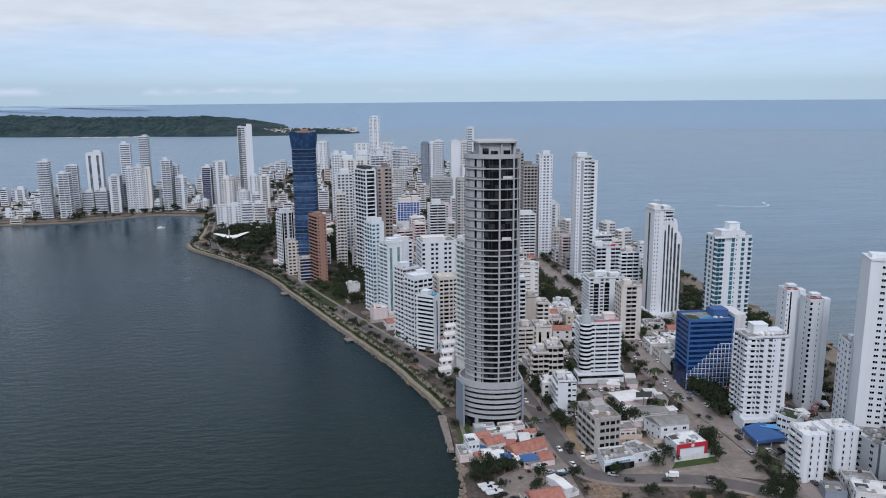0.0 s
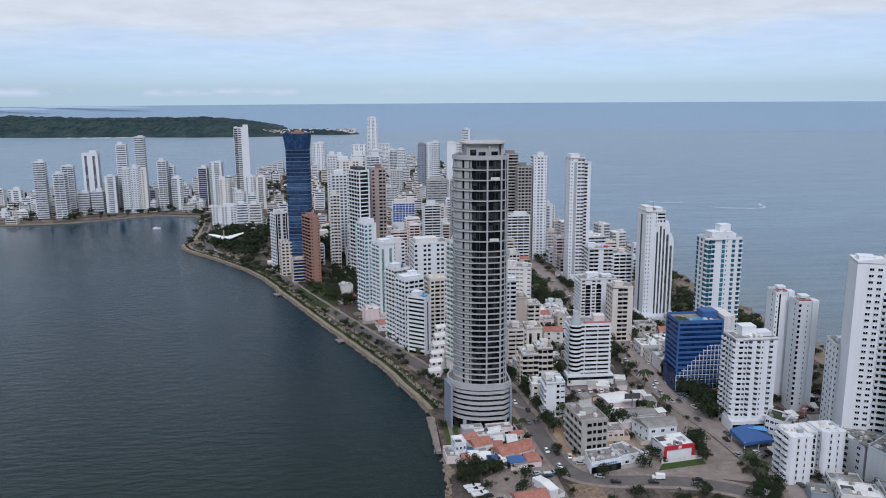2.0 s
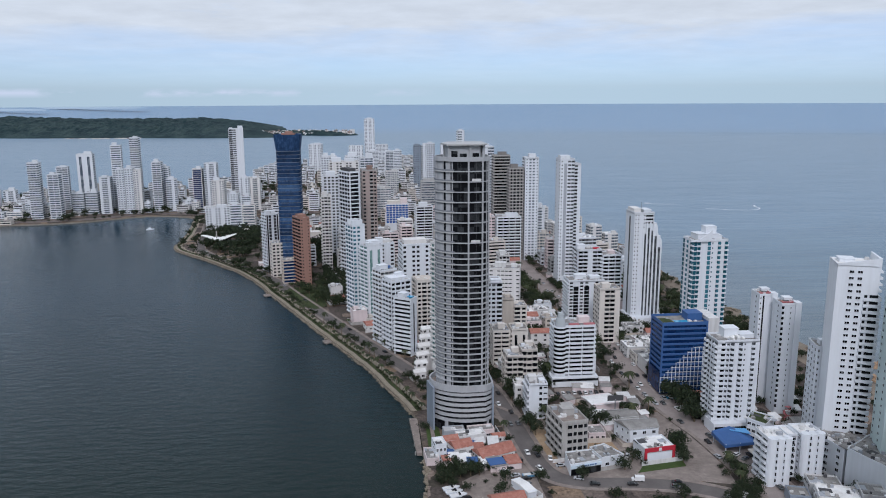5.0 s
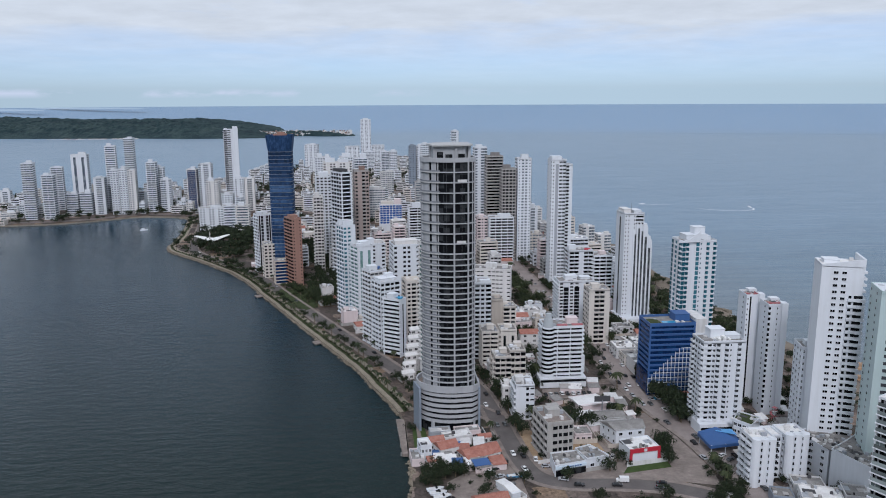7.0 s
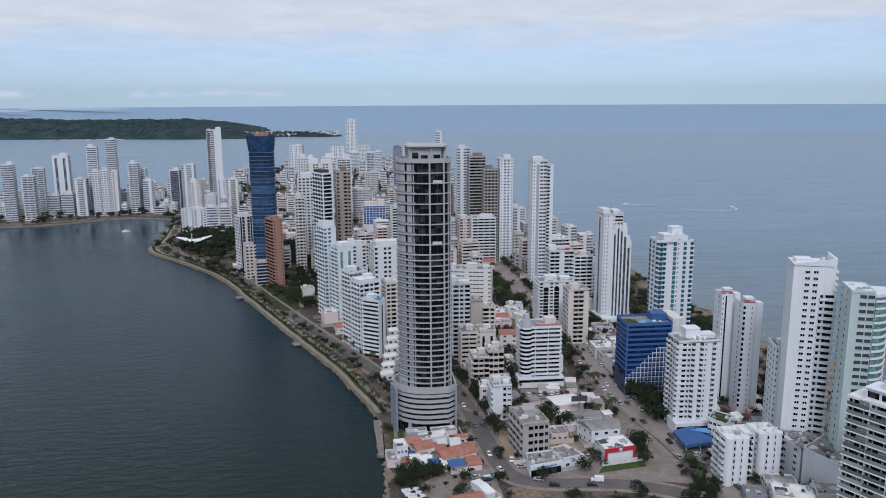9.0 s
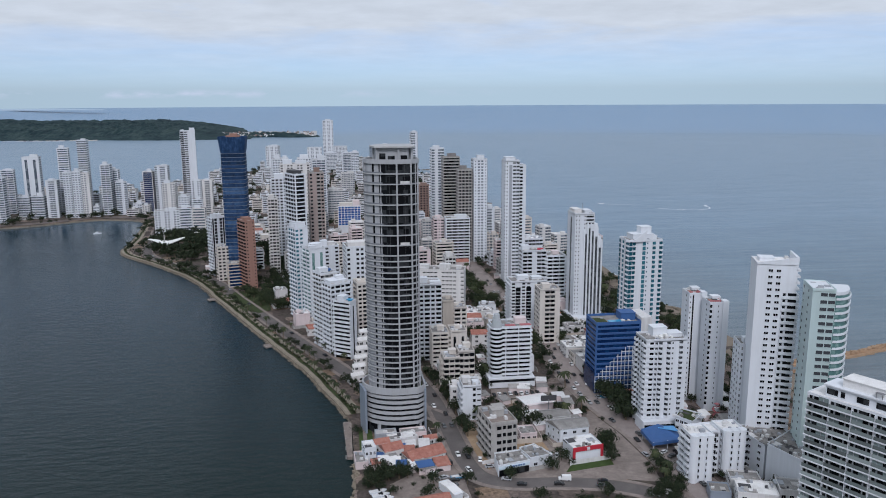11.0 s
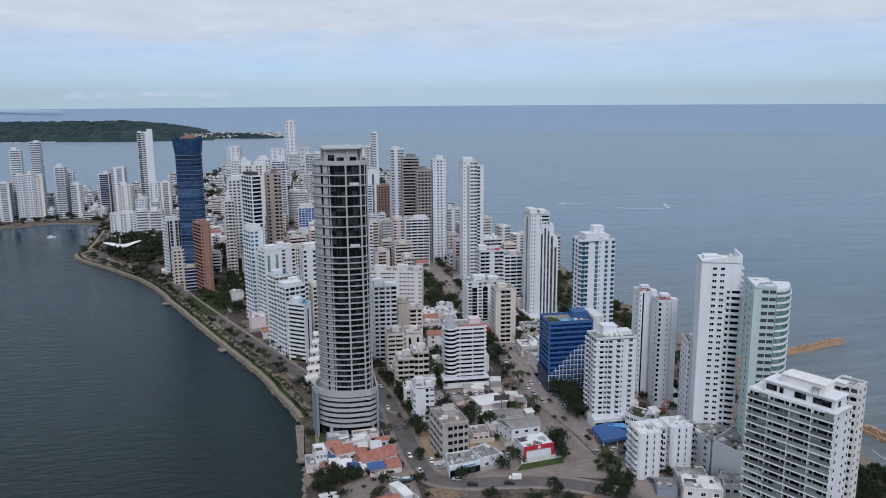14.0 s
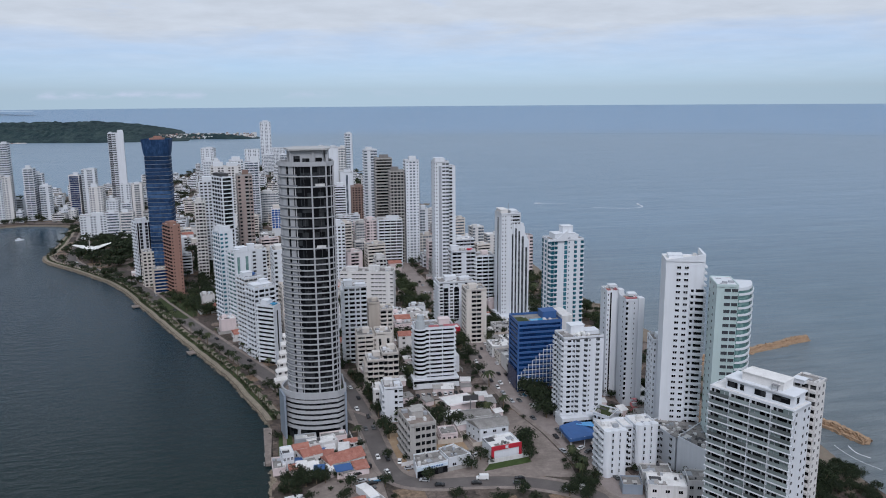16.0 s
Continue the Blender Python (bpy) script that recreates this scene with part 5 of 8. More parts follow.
# the tower wrapped in blue netting
def rounded(h, r, n=5):
    """A square outline with round corners, h from middle to side."""
    return [(sx * (h - r) + r * math.cos(a0 + k2 * math.pi / 2 / n), sy * (h - r) + r * math.sin(a0 + k2 * math.pi / 2 / n))
            for sx, sy, a0 in ((1, 1, 0), (-1, 1, math.pi / 2), (-1, -1, math.pi), (1, -1, 1.5 * math.pi)) for k2 in range(n + 1)]


bw = thing("construction_tower", "tall unfinished tower wrapped in blue safety netting, wider at the top", "tower", -61.0, 688)
TAKEN.append((-61, 688, 26, 26, 0))
# core coloured near black to paint the shade seen between net panels
part("concrete_core", Mesh().box(-8.6, 8.6, -8.6, 8.6, 0, 124).done("concrete_core", GLASS_DARK), bw)
for i in range(36):
    o = 10.2
    part("net_panel", Mesh().ring(rounded(o, 4.0), rounded(9.4, 3.4), 0, 2.95).done("net_panel", NET), bw, m=shift(0, 0, 2 + i * 3.25))
    part("floor_slab", Mesh().prism(rounded(10.3, 4.0), 0, 0.22).done("floor_slab", BLUE_GREY), bw, m=shift(0, 0, 1.5 + i * 3.25))
cr = Mesh()
low_o, top_o = rounded(10.5, 4.0), rounded(11.9, 4.4)
for i in range(len(low_o)):
    j = (i + 1) % len(low_o)
    cr.face([(*low_o[i], 114), (*low_o[j], 114), (*top_o[j], 126.5), (*top_o[i], 126.5)])
    cr.face([(top_o[i][0] * 0.97, top_o[i][1] * 0.97, 126.5), (top_o[j][0] * 0.97, top_o[j][1] * 0.97, 126.5), (low_o[j][0] * 0.97, low_o[j][1] * 0.97, 114), (low_o[i][0] * 0.97, low_o[i][1] * 0.97, 114)])
part("net_crown", cr.done("net_crown", NET), bw, "flared netting screen at the top")
part("formwork", Mesh().box(-5, 6, -6, 5, 124, 127.5).box(-2, 4, -4, 4, 127.5, 129).done("formwork", BRICK), bw, "red formwork on the top deck")
brick = tower("apartment_tower", "red-brown brick tower with rounded balconies", (-48.7, 640), 8.5, 17, 58.0, 20, 28, ("mix", "n.n"), l=("mix", "rrr", 0.9, 1.15), r=("mix", "n.n."), wall=BRICK, glass=GLASS_DARK, tops=(("roof_room", 0.0, 0.0, 6, 8, 2.6, BRICK),))
tower("apartment_tower", "white tower with black glazed frames", (-85.0, 698), 12.0, 13, 53.0, 18, 28, ("mix", "sg.gs"), l=("balc", 3, 0.36, 0.9), wall=WHITE, glass=GLASS_DARK, pier=0.45, tops=(("stair_house", -0.2, 0, 4, 5, 3, WHITE), ("stair_house", 0.2, 0, 4, 5, 3, WHITE)))
tower("apartment_block", "cream block with even windows", (-78.0, 676), 14.0, 14, 30.0, 10, 14, ("grid", 5, 0.45), wall=CREAM, glass=GLASS_DARK, tops=())
tower("apartment_block", "glass-fronted low block with a white forecourt", (-66.0, 650), 12.0, 10, 20.0, 7, 14, ("strip", 1, 0.3), wall=BEIGE, glass=GLASS_BLUE)

# ---- the far shore, seen across the bay ----
FAR = [(-536, 1179, 17, 25, 8, "balc"), (-446, 1059, 14.4, 75, 25, "balc"), (-422, 1060, 14.5, 59, 19, "balc"), (-445, 1149, 15.7, 62, 20, "balc"), (-409, 1132, 21.8, 81, 26, "slot"),
       (-406, 1097, 15.5, 29, 9, "balc"), (-389, 1099, 16.5, 30, 9, "balc"), (-369, 1098.5, 15.2, 51, 17, "balc"), (-359, 1125, 14, 93, 30, "strip"), (-344, 1094, 11, 62, 20, "grid"),
       (-332.5, 1095, 11, 63, 20, "grid"), (-321, 1096, 10, 61, 20, "grid"), (-330.6, 1121, 12.4, 104, 34, "balc"), (-301, 1116, 12.5, 70, 23, "balc"), (-292, 1132, 9.5, 61, 20, "strip"),
       (-281.6, 1113, 14.1, 45.5, 15, "balc"), (-262, 1120, 12, 14, 4, "grid"), (-248, 1112, 10, 12, 4, "grid"), (-252, 1144, 13.7, 57, 19, "glass"), (-234, 1141, 17.8, 65, 21, "balc"),
       (-191.6, 941, 28.3, 27, 9, "grid"), (-163, 941, 14.5, 29.5, 9, "strip"), (-147.5, 940, 15, 29.5, 9, "strip"), (-211.6, 1080, 17, 46, 15, "grid"), (-177.5, 1110, 13, 46.5, 15, "grid"),
       (-164, 1112, 13.6, 46, 15, "balc"), (-187.5, 1060, 15.2, 30, 10, "grid"), (-167, 1050, 12.9, 27, 9, "balc"), (-460, 1075, 9, 18, 6, "grid"), (-437, 1072, 8, 15, 5, "grid"), (-480, 1062, 20, 9, 3, "strip"),
       (-500, 1068, 14, 8, 2, "grid"), (-522, 1058, 22, 7, 2, "grid"), (-310, 1075 + 25, 8, 14, 4, "grid")]
WORDS = {"balc": "white waterfront tower with stacked balconies", "slot": "white waterfront tower with a tall window slot", "strip": "white tower with long window bands",
         "grid": "white apartment block with a grid of windows", "glass": "tower with blue-grey reflecting glass"}
rng = random.Random(5)
for x, y, w, h, fl, kind in FAR:
    spec = {"balc": ("balc", 2, 0.42, 1.0), "slot": ("slot", 2), "strip": ("strip", 1, 0.45), "grid": ("grid", max(2, round(w / 4)), 0.45), "glass": ("strip", 1, 0.18)}[kind]
    tower("apartment_tower" if h > 35 else "apartment_block", WORDS[kind], (x, y), w, rng.uniform(12, 16), h, fl, rng.choice((0, 4, 10)), spec, wall=rng.choice((WHITE, WHITE, WHITE_WARM)),
          glass=GLASS_BLUE if kind == "glass" else GLASS, pier=0.4, r=("strip", 1, 0.5), tops=(("stair_house", rng.uniform(-0.2, 0.2), 0.0, w * 0.45, 5, rng.uniform(2, 4.5), WHITE),), group="towers on the far shore")
slab_t = tower("apartment_tower", "very tall white slab tower with dark stacked balconies", (-199, 1160), 20.5, 15, 114.0, 36, 8, ("mix", "gb.w", 0.9), r=("slot", 1), wall=WHITE, glass=GLASS_GREY, tops=(("roof_room", 0.3, 0, 7, 9, 4.5, WHITE), ("roof_room", -0.35, 0, 4, 6, 2, WHITE)))
part("edge_wall", Mesh().box(4.5, 10.4, -8.9, -6, 0, 117).done("edge_wall", WHITE), slab_t)

# ---- towers at the far end of the peninsula ----
tower("apartment_tower", "far slim white tower above the open sea", (-7.5, 1843), 24, 20, 110, 34, 0, ("grid", 5, 0.3), wall=WHITE, pier=0.5, tops=(("roof_room", 0, 0, 12, 10, 3.5, WHITE),))
tower("apartment_block", "white slab block below a slim tower", (-45, 1830), 34, 18, 48, 15, 0, ("grid", 6, 0.45), wall=WHITE)
tower("apartment_block", "white slab block below a slim tower", (18, 1830), 30, 18, 50, 16, 0, ("grid", 6, 0.45), wall=WHITE)
tower("hotel", "white hotel with tall ribbed front", (-124, 1651), 26, 22, 62.5, 18, -8, ("grid", 8, 0.2), wall=WHITE, pier=0.55, tops=(("roof_room", 0.1, 0, 12, 8, 3, WHITE),))
for i in range(5):
    tower("hotel", "long low white hotel stepping down to the sea", (-236 + i * 10.8, 1600 + i * 2), 10.6, 22, 14 + 3.8 * i, 4 + i, 0, ("strip", 1, 0.5), wall=WHITE, group="stepped hotel wings")
tower("apartment_tower", "white tower with framed roof terraces", (-51.7, 960), 19.6, 18, 86.0, 28, 4, ("grid", 5, 0.42), wall=WHITE, pier=0.35, tops=(("roof_frame", -0.2, 0, 6, 9, 4.5, WHITE), ("roof_frame", 0.28, 0, 5, 9, 3.5, WHITE)))
tower("apartment_tower", "white tower with open roof frames", (-21.6, 962), 17.0, 18, 86.0, 28, 4, ("grid", 5, 0.42), wall=WHITE, pier=0.35, tops=(("roof_frame", 0, 0, 10, 9, 4.5, WHITE),))
tower("apartment_tower", "white tower with open roof frames", (-3.5, 962), 17.0, 18, 84.0, 27, 4, ("balc", 3, 0.4, 1.0), wall=WHITE, tops=(("roof_frame", 0.2, 0, 8, 9, 5.5, WHITE),))
bsq = tower("office_building", "office block with a square blue glass front in a white grid", (27.0, 910), 27.2, 16, 32, 8, 0, ("grid", 7, 0.2), wall=WHITE, glass=GLASS_SKY, pier=0.16, base=9, band=0.16, tops=(("roof_room", -0.15, 0, 15, 10, 3.8, CREAM), ("roof_room", 0.3, 0, 8, 10, 6.5, PINKISH)))
TAKEN.append((40.5, 880, 36, 56, 0))
for x, y, w, h, fl, spec, mat, lab in (
        (102, 1000, 12, 98, 30, ("blank", 1), WHITE, "blind white gable of a tall tower"), (114, 1001, 9.5, 97, 30, ("punch", 3, 0.4), WHITE_WARM, "tall white tower with small windows"), (124, 1002, 9, 115, 36, ("balc", 2, 0.4, 0.8), WHITE, "slim white tower with stacked balconies"),
        (127.2, 800, 13.5, 106, 36, ("balc", 1, 0.4, 0.9), WHITE, "white tower with ring balconies and a curved crest"), (134.5, 762, 17, 99.5, 32, ("strip", 1, 0.40), SHELL_CONCRETE, "unfinished grey-brown concrete tower"),
        (143.5, 722, 14, 90, 29, ("grid", 4, 0.34), SHELL_CONCRETE, "unfinished concrete tower with open top frames"), (158.8, 722, 13.4, 100, 35, ("mix", "nwwn"), WHITE, "slim white tower with three balcony stacks"),
        (118.5, 712, 10, 45, 16, ("punch", 3, 0.4), PINKISH, "pale pink apartment block in the crowded quarter"), (129.0, 703, 23, 46, 16, ("balc", 4, 0.42, 0.8, 0.3), WHITE, "white apartment block with stacked balconies"),
        (124.8, 940, 15.4, 52, 17, ("grid", 4, 0.4), BROWN, "brown-red apartment tower in the crowded quarter"), (36.5, 1500, 16, 56, 18, ("balc", 2, 0.4, 0.8), WHITE, "far white tower in the crowded quarter"), (53, 1502, 15, 57, 18, ("grid", 4, 0.4), WHITE, "far white tower in the crowded quarter"),
        (81.6, 1300, 12, 79, 25, ("grid", 3, 0.4), BLUE_GREY, "far blue-grey tower in the crowded quarter"), (94.5, 1302, 13, 78, 25, ("balc", 2, 0.4, 0.8), WHITE, "far white tower with balconies"), (56.5, 780, 17.6, 46.5, 16, ("balc", 2, 0.42, 0.8, 0.3), WHITE, "white apartment block with two balcony stacks"),
        (75, 1000, 29, 49, 15, ("strip", 1, 0.5), LIGHT_CONCRETE, "grey apartment slab with long bands"), (92.7, 1150, 13, 90, 29, ("grid", 3, 0.4), WHITE, "far white tower in the crowded quarter"), (11.6, 1000, 23.7, 41, 13, ("punch", 6, 0.4), WHITE_WORN, "white apartment block with small windows"),
        (32.6, 1250, 21.3, 40, 13, ("grid", 5, 0.45), WHITE_WORN, "white apartment block in the crowded quarter"), (1.4, 1700, 22.4, 43, 14, ("grid", 5, 0.45), WHITE, "far white apartment block in the crowded quarter"), (83.4, 760, 10, 74, 25, ("grid", 3, 0.45), LIGHT_CONCRETE, "narrow grey tower in the crowded quarter"),
        (114.4, 980, 16.6, 67, 21, ("slot", 1), WHITE, "white tower with a black window square"), (99.1, 880, 14.3, 60, 20, ("strip", 1, 0.5), WHITE, "white tower with dark bands"), (79.6, 640, 13.5, 53, 18, ("punch", 3, 0.45), WHITE, "white apartment tower in the crowded quarter"),
        (114.2, 602, 9, 30, 10, ("grid", 3, 0.45), WHITE_WORN, "white apartment block in the crowded quarter"), (116.8, 800, 9.5, 29, 10, ("grid", 3, 0.45), WHITE_WORN, "white apartment block in the crowded quarter"), (149.2, 735, 10.5, 49, 17, ("strip", 1, 0.5), BROWN, "dark brown apartment tower in the crowded quarter"),
        (178.5, 760, 9, 47, 16, ("balc", 2, 0.42, 0.8), WHITE, "white apartment block with balconies"), (170.8, 700, 24, 11, 3, ("grid", 6, 0.45), WHITE, "low white seafront block in the crowded quarter"), (-35, 700, 9, 69, 23, ("punch", 3, 0.4), WHITE_WARM, "narrow white apartment tower")):
    tower("apartment_tower" if h > 35 else "apartment_block", lab, (x, y), w, 15, h, fl, 4 if x < 60 else 0, spec, r=("strip", 1, 0.5), wall=mat, glass=GLASS_DARK if mat in (CONCRETE, SHELL_CONCRETE, BROWN) else GLASS, pier=0.35, trim=CONCRETE if mat is SHELL_CONCRETE else mat,
          tops=(("stair_house", rng.uniform(-0.2, 0.2), 0.05, w * 0.5, 6, rng.uniform(2, 4), mat),))
w1 = tower("apartment_tower", "tall white seafront tower with a dark vertical recess", (166.0, 612), 12.0, 16, 107.0, 36, 0, ("mix", "n.WW"), l=("mix", "n..n"), r=("strip", 1, 0.5), wall=WHITE, glass=GLASS_GREY, tops=(("roof_room", -0.1, 0.0, 8, 10, 3.0, WHITE),))
part("recess", Mesh().box(-2.8, -0.4, -8.15, -7.9, 10, 104).done("recess", GREY_PAINT), w1, "dark grey vertical recess")
tower("apartment_tower", "balconied wing of a tall white tower", (178.2, 613), 5.4, 14, 103.0, 36, 0, ("balc", 1, 0.3, 1.4), wall=WHITE, glass=GLASS_DARK)


# ---- low buildings ----
LOW_ROOFS = []


def low(name, label, pts, h, wall=WHITE, roof=ROOF_GREY, gable=0.0, wins=3, z=LAND, category="building", win_mat=GLASS_DARK):
    """A low building on a four-cornered plan, front edge first; gable: the height of a pitched roof."""
    c = Vector((sum(p[0] for p in pts) / 4, sum(p[1] for p in pts) / 4))
    u = Vector((pts[1][0] - pts[0][0], pts[1][1] - pts[0][1])).normalized()
    ang = math.degrees(math.atan2(u.y, u.x))
    top = thing(name, label, category, c.x, c.y, z, ang)
    rot = Matrix.Rotation(-radians(ang), 2)
    q = [tuple(rot @ (Vector(p) - c)) for p in pts]
    wx, wy = max(p[0] for p in q) - min(p[0] for p in q), max(p[1] for p in q) - min(p[1] for p in q)
    TAKEN.append((c.x, c.y, wx, wy, ang))
    LOW_ROOFS.append((c.x, c.y, wx, wy, ang, z + h, gable))
    part("wall", Mesh().prism(q, -0.4, h).done("wall", wall), top)
    if gable:
        e = [(x * 1.07, y * 1.07) for x, y in q]
        a, b2 = ((e[0][0] + e[3][0]) / 2, (e[0][1] + e[3][1]) / 2), ((e[1][0] + e[2][0]) / 2, (e[1][1] + e[2][1]) / 2)
        m = Mesh()
        lo, hi = h - 0.15, h + gable
        m.face([(*e[0], lo), (*e[1], lo), (*b2, hi), (*a, hi)])
        m.face([(*e[2], lo), (*e[3], lo), (*a, hi), (*b2, hi)])
        m.face([(*e[1], lo), (*e[2], lo), (*b2, hi)])
        m.face([(*e[3], lo), (*e[0], lo), (*a, hi)])
        m.face([(*p, lo) for p in e[::-1]])
        part("roof", m.done("roof", roof), top)
    else:
        i2 = [(x * (1 - 0.5 / wx), y * (1 - 0.5 / wy)) for x, y in q]
        part("roof", Mesh().prism(i2, h - 0.1, h + 0.12).done("roof", roof), top)
        part("parapet", Mesh().ring(q, i2, h - 0.2, h + 0.7).done("parapet", wall), top)
    if wins:
        fl = max(1, round(h / 3.2))
        me = window_mesh(min(1.6, wx / wins * 0.5), 1.3, wall, win_mat)
        for i in range(fl):
            for j in range(wins):
                s = (j + 0.5) / wins
                for p, r2 in (((q[0][0] + (q[1][0] - q[0][0]) * s, q[0][1] + (q[1][1] - q[0][1]) * s), 180), ((q[3][0] + (q[0][0] - q[3][0]) * s, q[3][1] + (q[0][1] - q[3][1]) * s), 90)):
                    part("window", me, top, m=shift(p[0], p[1], 1.0 + i * h / fl, r2))
    return top


def block(x, y, w, d, rot=0.0):
    u = Matrix.Rotation(radians(rot), 2)
    return [tuple(Vector((x, y)) + u @ Vector(p)) for p in ((0, 0), (w, 0), (w, d), (0, d))]


low("restaurant", "long low building with a terracotta tiled roof", [(59, 303), (74, 309.5), (71, 319), (55, 312.5)], 3.4, WHITE_WORN, TERRACOTTA, 2.4, 4)
low("house", "small house with an orange tiled roof", block(47.5, 311, 9, 8, 20), 4.5, WHITE_WARM, TERRACOTTA, 2.0)
low("house", "white flat-roofed waterside house with stacked terraces", block(38.5, 308.5, 5, 7.5, 10), 7.5, WHITE, ROOF_WHITE)
low("shed", "waterside deck building with an orange roof edge", block(34.3, 305, 5.5, 11, 4), 2.8, PINKISH, ROOF_GREY, 0, 0)
low("house", "white house with patched roofs", block(50.5, 321, 13, 6.5, 14), 4.6, WHITE_WORN, ROOF_WHITE)
low("house", "house with rusty tiled roof", block(43.5, 319.5, 7, 6, 12), 4.2, WHITE_WORN, TERRACOTTA, 1.6)
low("house", "low building with a patched pale roof", block(56, 329, 12, 6, 6), 3.8, PINKISH, ROOF_GREY, 0, 2)
low("shed", "grey concrete service building at the tower's foot", block(44, 329.5, 10, 5.5, 3), 4.0, GREY_PAINT, LIGHT_CONCRETE, 0, 0)
low("shed", "small lean-to with a blue tarpaulin roof", block(53.0, 317.6, 5.5, 3.6, 16), 3.0, WHITE_WORN, BLUE_PAINT, 0.6, 0)
low("house", "small orange-roofed kiosk beside the street", block(66.5, 324, 6, 5, 8), 3.0, WHITE_WORN, TERRACOTTA, 1.2, 1)
low("house", "house with an orange tiled hip roof", block(58, 263, 13, 9, 12), 3.6, WHITE_WORN, TERRACOTTA, 2.2)
low("shed", "white wedge-shaped roof over a forecourt", block(72.5, 273, 4, 12, 24), 3.0, WHITE, ROOF_WHITE, 0.8, 0)
low("showroom", "white car showroom with blue fascia", [(93.8, 290), (108.4, 293.5), (106, 303.5), (94.5, 302)], 4.6, WHITE, ROOF_GREY, 0, 0)
show = low("showroom", "white and grey workshop beside the showroom", [(109, 295.5), (119.5, 298), (114, 309), (106.5, 306)], 4.4, WHITE, ROOF_GREY, 0, 2)
sg = thing("shop_sign", "blue sign band on the showroom front", "sign", 101.0, 291.4, LAND + 3.4, 13.5)
part("board", Mesh().box(-7.2, 7.2, -0.35, 0.0, 0, 1.3).done("board", Nodes("pale_sign", 0.5).colour((0.62, 0.72, 0.80)).m), sg)
for i, wd in enumerate((0.9, 0.8, 0.7, 0.9, 0.8, 0.9)):
    part("bar", Mesh().box(-1.9 + i * 1.15, -1.9 + i * 1.15 + wd, -0.45, -0.36, 0.35, 0.95).done("bar", BLUE_PAINT), sg, "blue lettering bar")
part("shop_window", Mesh().box(-7.0, 7.0, -0.25, 0.1, -3.2, -0.5).done("shop_window", GLASS_DARK), sg)
rb = low("shop", "white shop with a bold red frame round its front", [(129, 298.3), (143, 300.6), (141.5, 312), (127.5, 309)], 6.0, WHITE, ROOF_WHITE, 0, 0)
ang = math.degrees(math.atan2(2.3, 14))
fr_ob = thing("shop_sign", "red portal frame with a small round mark", "sign", 136, 299.3, LAND, ang)
part("lintel", Mesh().box(-7.3, 7.3, -0.5, -0.02, 5.0, 6.9).done("lintel", RED_PAINT), fr_ob)
for xx in (-6.8, 6.8):
    part("post", Mesh().box(xx - 0.6, xx + 0.6, -0.5, -0.02, 0, 5.0).done("post", RED_PAINT), fr_ob)
part("roundel", Mesh().box(-0.7, 0.7, -0.62, -0.5, 5.3, 6.6).done("roundel", WHITE), fr_ob)
LAWN = rough_surface("mown_lawn", [(0.3, (0.030, 0.050, 0.016)), (0.55, (0.055, 0.085, 0.026)), (0.78, (0.10, 0.12, 0.045))], 0.4, bump=0.5, dist=0.08)
structure("lawn", sheet([(123.5, 290), (146, 293.8), (146.5, 300), (128.8, 297.8)], LAND, LAND + 0.2, LAWN, "lawn"), "clipped lawn before the shop", "lawn")
low("house", "white house with grey pitched roof and blind gable", [(128.5, 316.5), (142.5, 318), (143, 328.5), (124.5, 327.5)], 7.4, WHITE, ROOF_GREY, 1.8, 3)
low("warehouse", "low hall with a bright white roof", [(122, 353.5), (136.5, 356.5), (134, 369), (119.3, 366)], 4.2, PINKISH, ROOF_WHITE, 0.6, 0)
low("house", "house with dark and white roof panels", block(125, 336, 15, 10, 4), 4.5, WHITE_WORN, ROOF_GREY, 1.2)
low("house", "low building with a white awning roof", block(118, 342, 9, 7, 6), 3.6, WHITE_WORN, ROOF_WHITE, 0.8)
low("house", "small flat-roofed building beside the unfinished frame", block(111, 322, 8, 9, 0), 3.4, PINKISH, ROOF_GREY)
bb2 = thing("billboard", "black roadside billboard on a single post", "billboard", 131.7, 348.6)
part("post", Mesh().tube(0, 0, 0, 9, 0.3, 0.3, 8).done("post", STEEL), bb2)
part("board", Mesh().box(-4.0, 4.0, -0.25, 0.25, 8.2, 11.0).done("board", DARK_PAINT), bb2)
can = thing("forecourt_canopy", "royal blue tented forecourt roof with a lighter blue panel", "canopy", 175, 309.5)
m = Mesh()
m.face([(-8, -7.5, 4.2), (7.6, -5.4, 4.2), (8.2, 6.2, 4.8), (0.5, 7.0, 7.0), (-8, 6.6, 5.2)])
m.face([(-8, 6.6, 4.7), (0.5, 7.0, 6.4), (8.2, 6.2, 4.3), (7.6, -5.4, 3.7), (-8, -7.5, 3.7)])
for a, b2 in (((-8, -7.5), (7.6, -5.4)), ((-8, 6.6), (-8, -7.5)), ((7.6, -5.4), (8.2, 6.2))):
    m.face([(*a, 3.4), (*b2, 3.4), (*b2, 4.8), (*a, 4.8)])
part("cover", m.done("cover", BLUE_PAINT), can)
part("panel", Mesh().prism([(-0.5, 4.5), (7.4, -0.5), (7.6, 5.6), (0.6, 6.4)], 6.1, 6.3).done("panel", Nodes("light_blue_sheet", 0.5).colour((0.10, 0.32, 0.62)).m), can)
for xx, yy in ((-7, -6.2), (7, -4.6), (7.4, 5.4), (-7.2, 5.8), (0, -5.4)):
    part("post", Mesh().tube(xx, yy, 0, 4.4, 0.2, 0.2, 8).done("post", WHITE), can)
TAKEN.append((175, 309.5, 18, 16, 0))
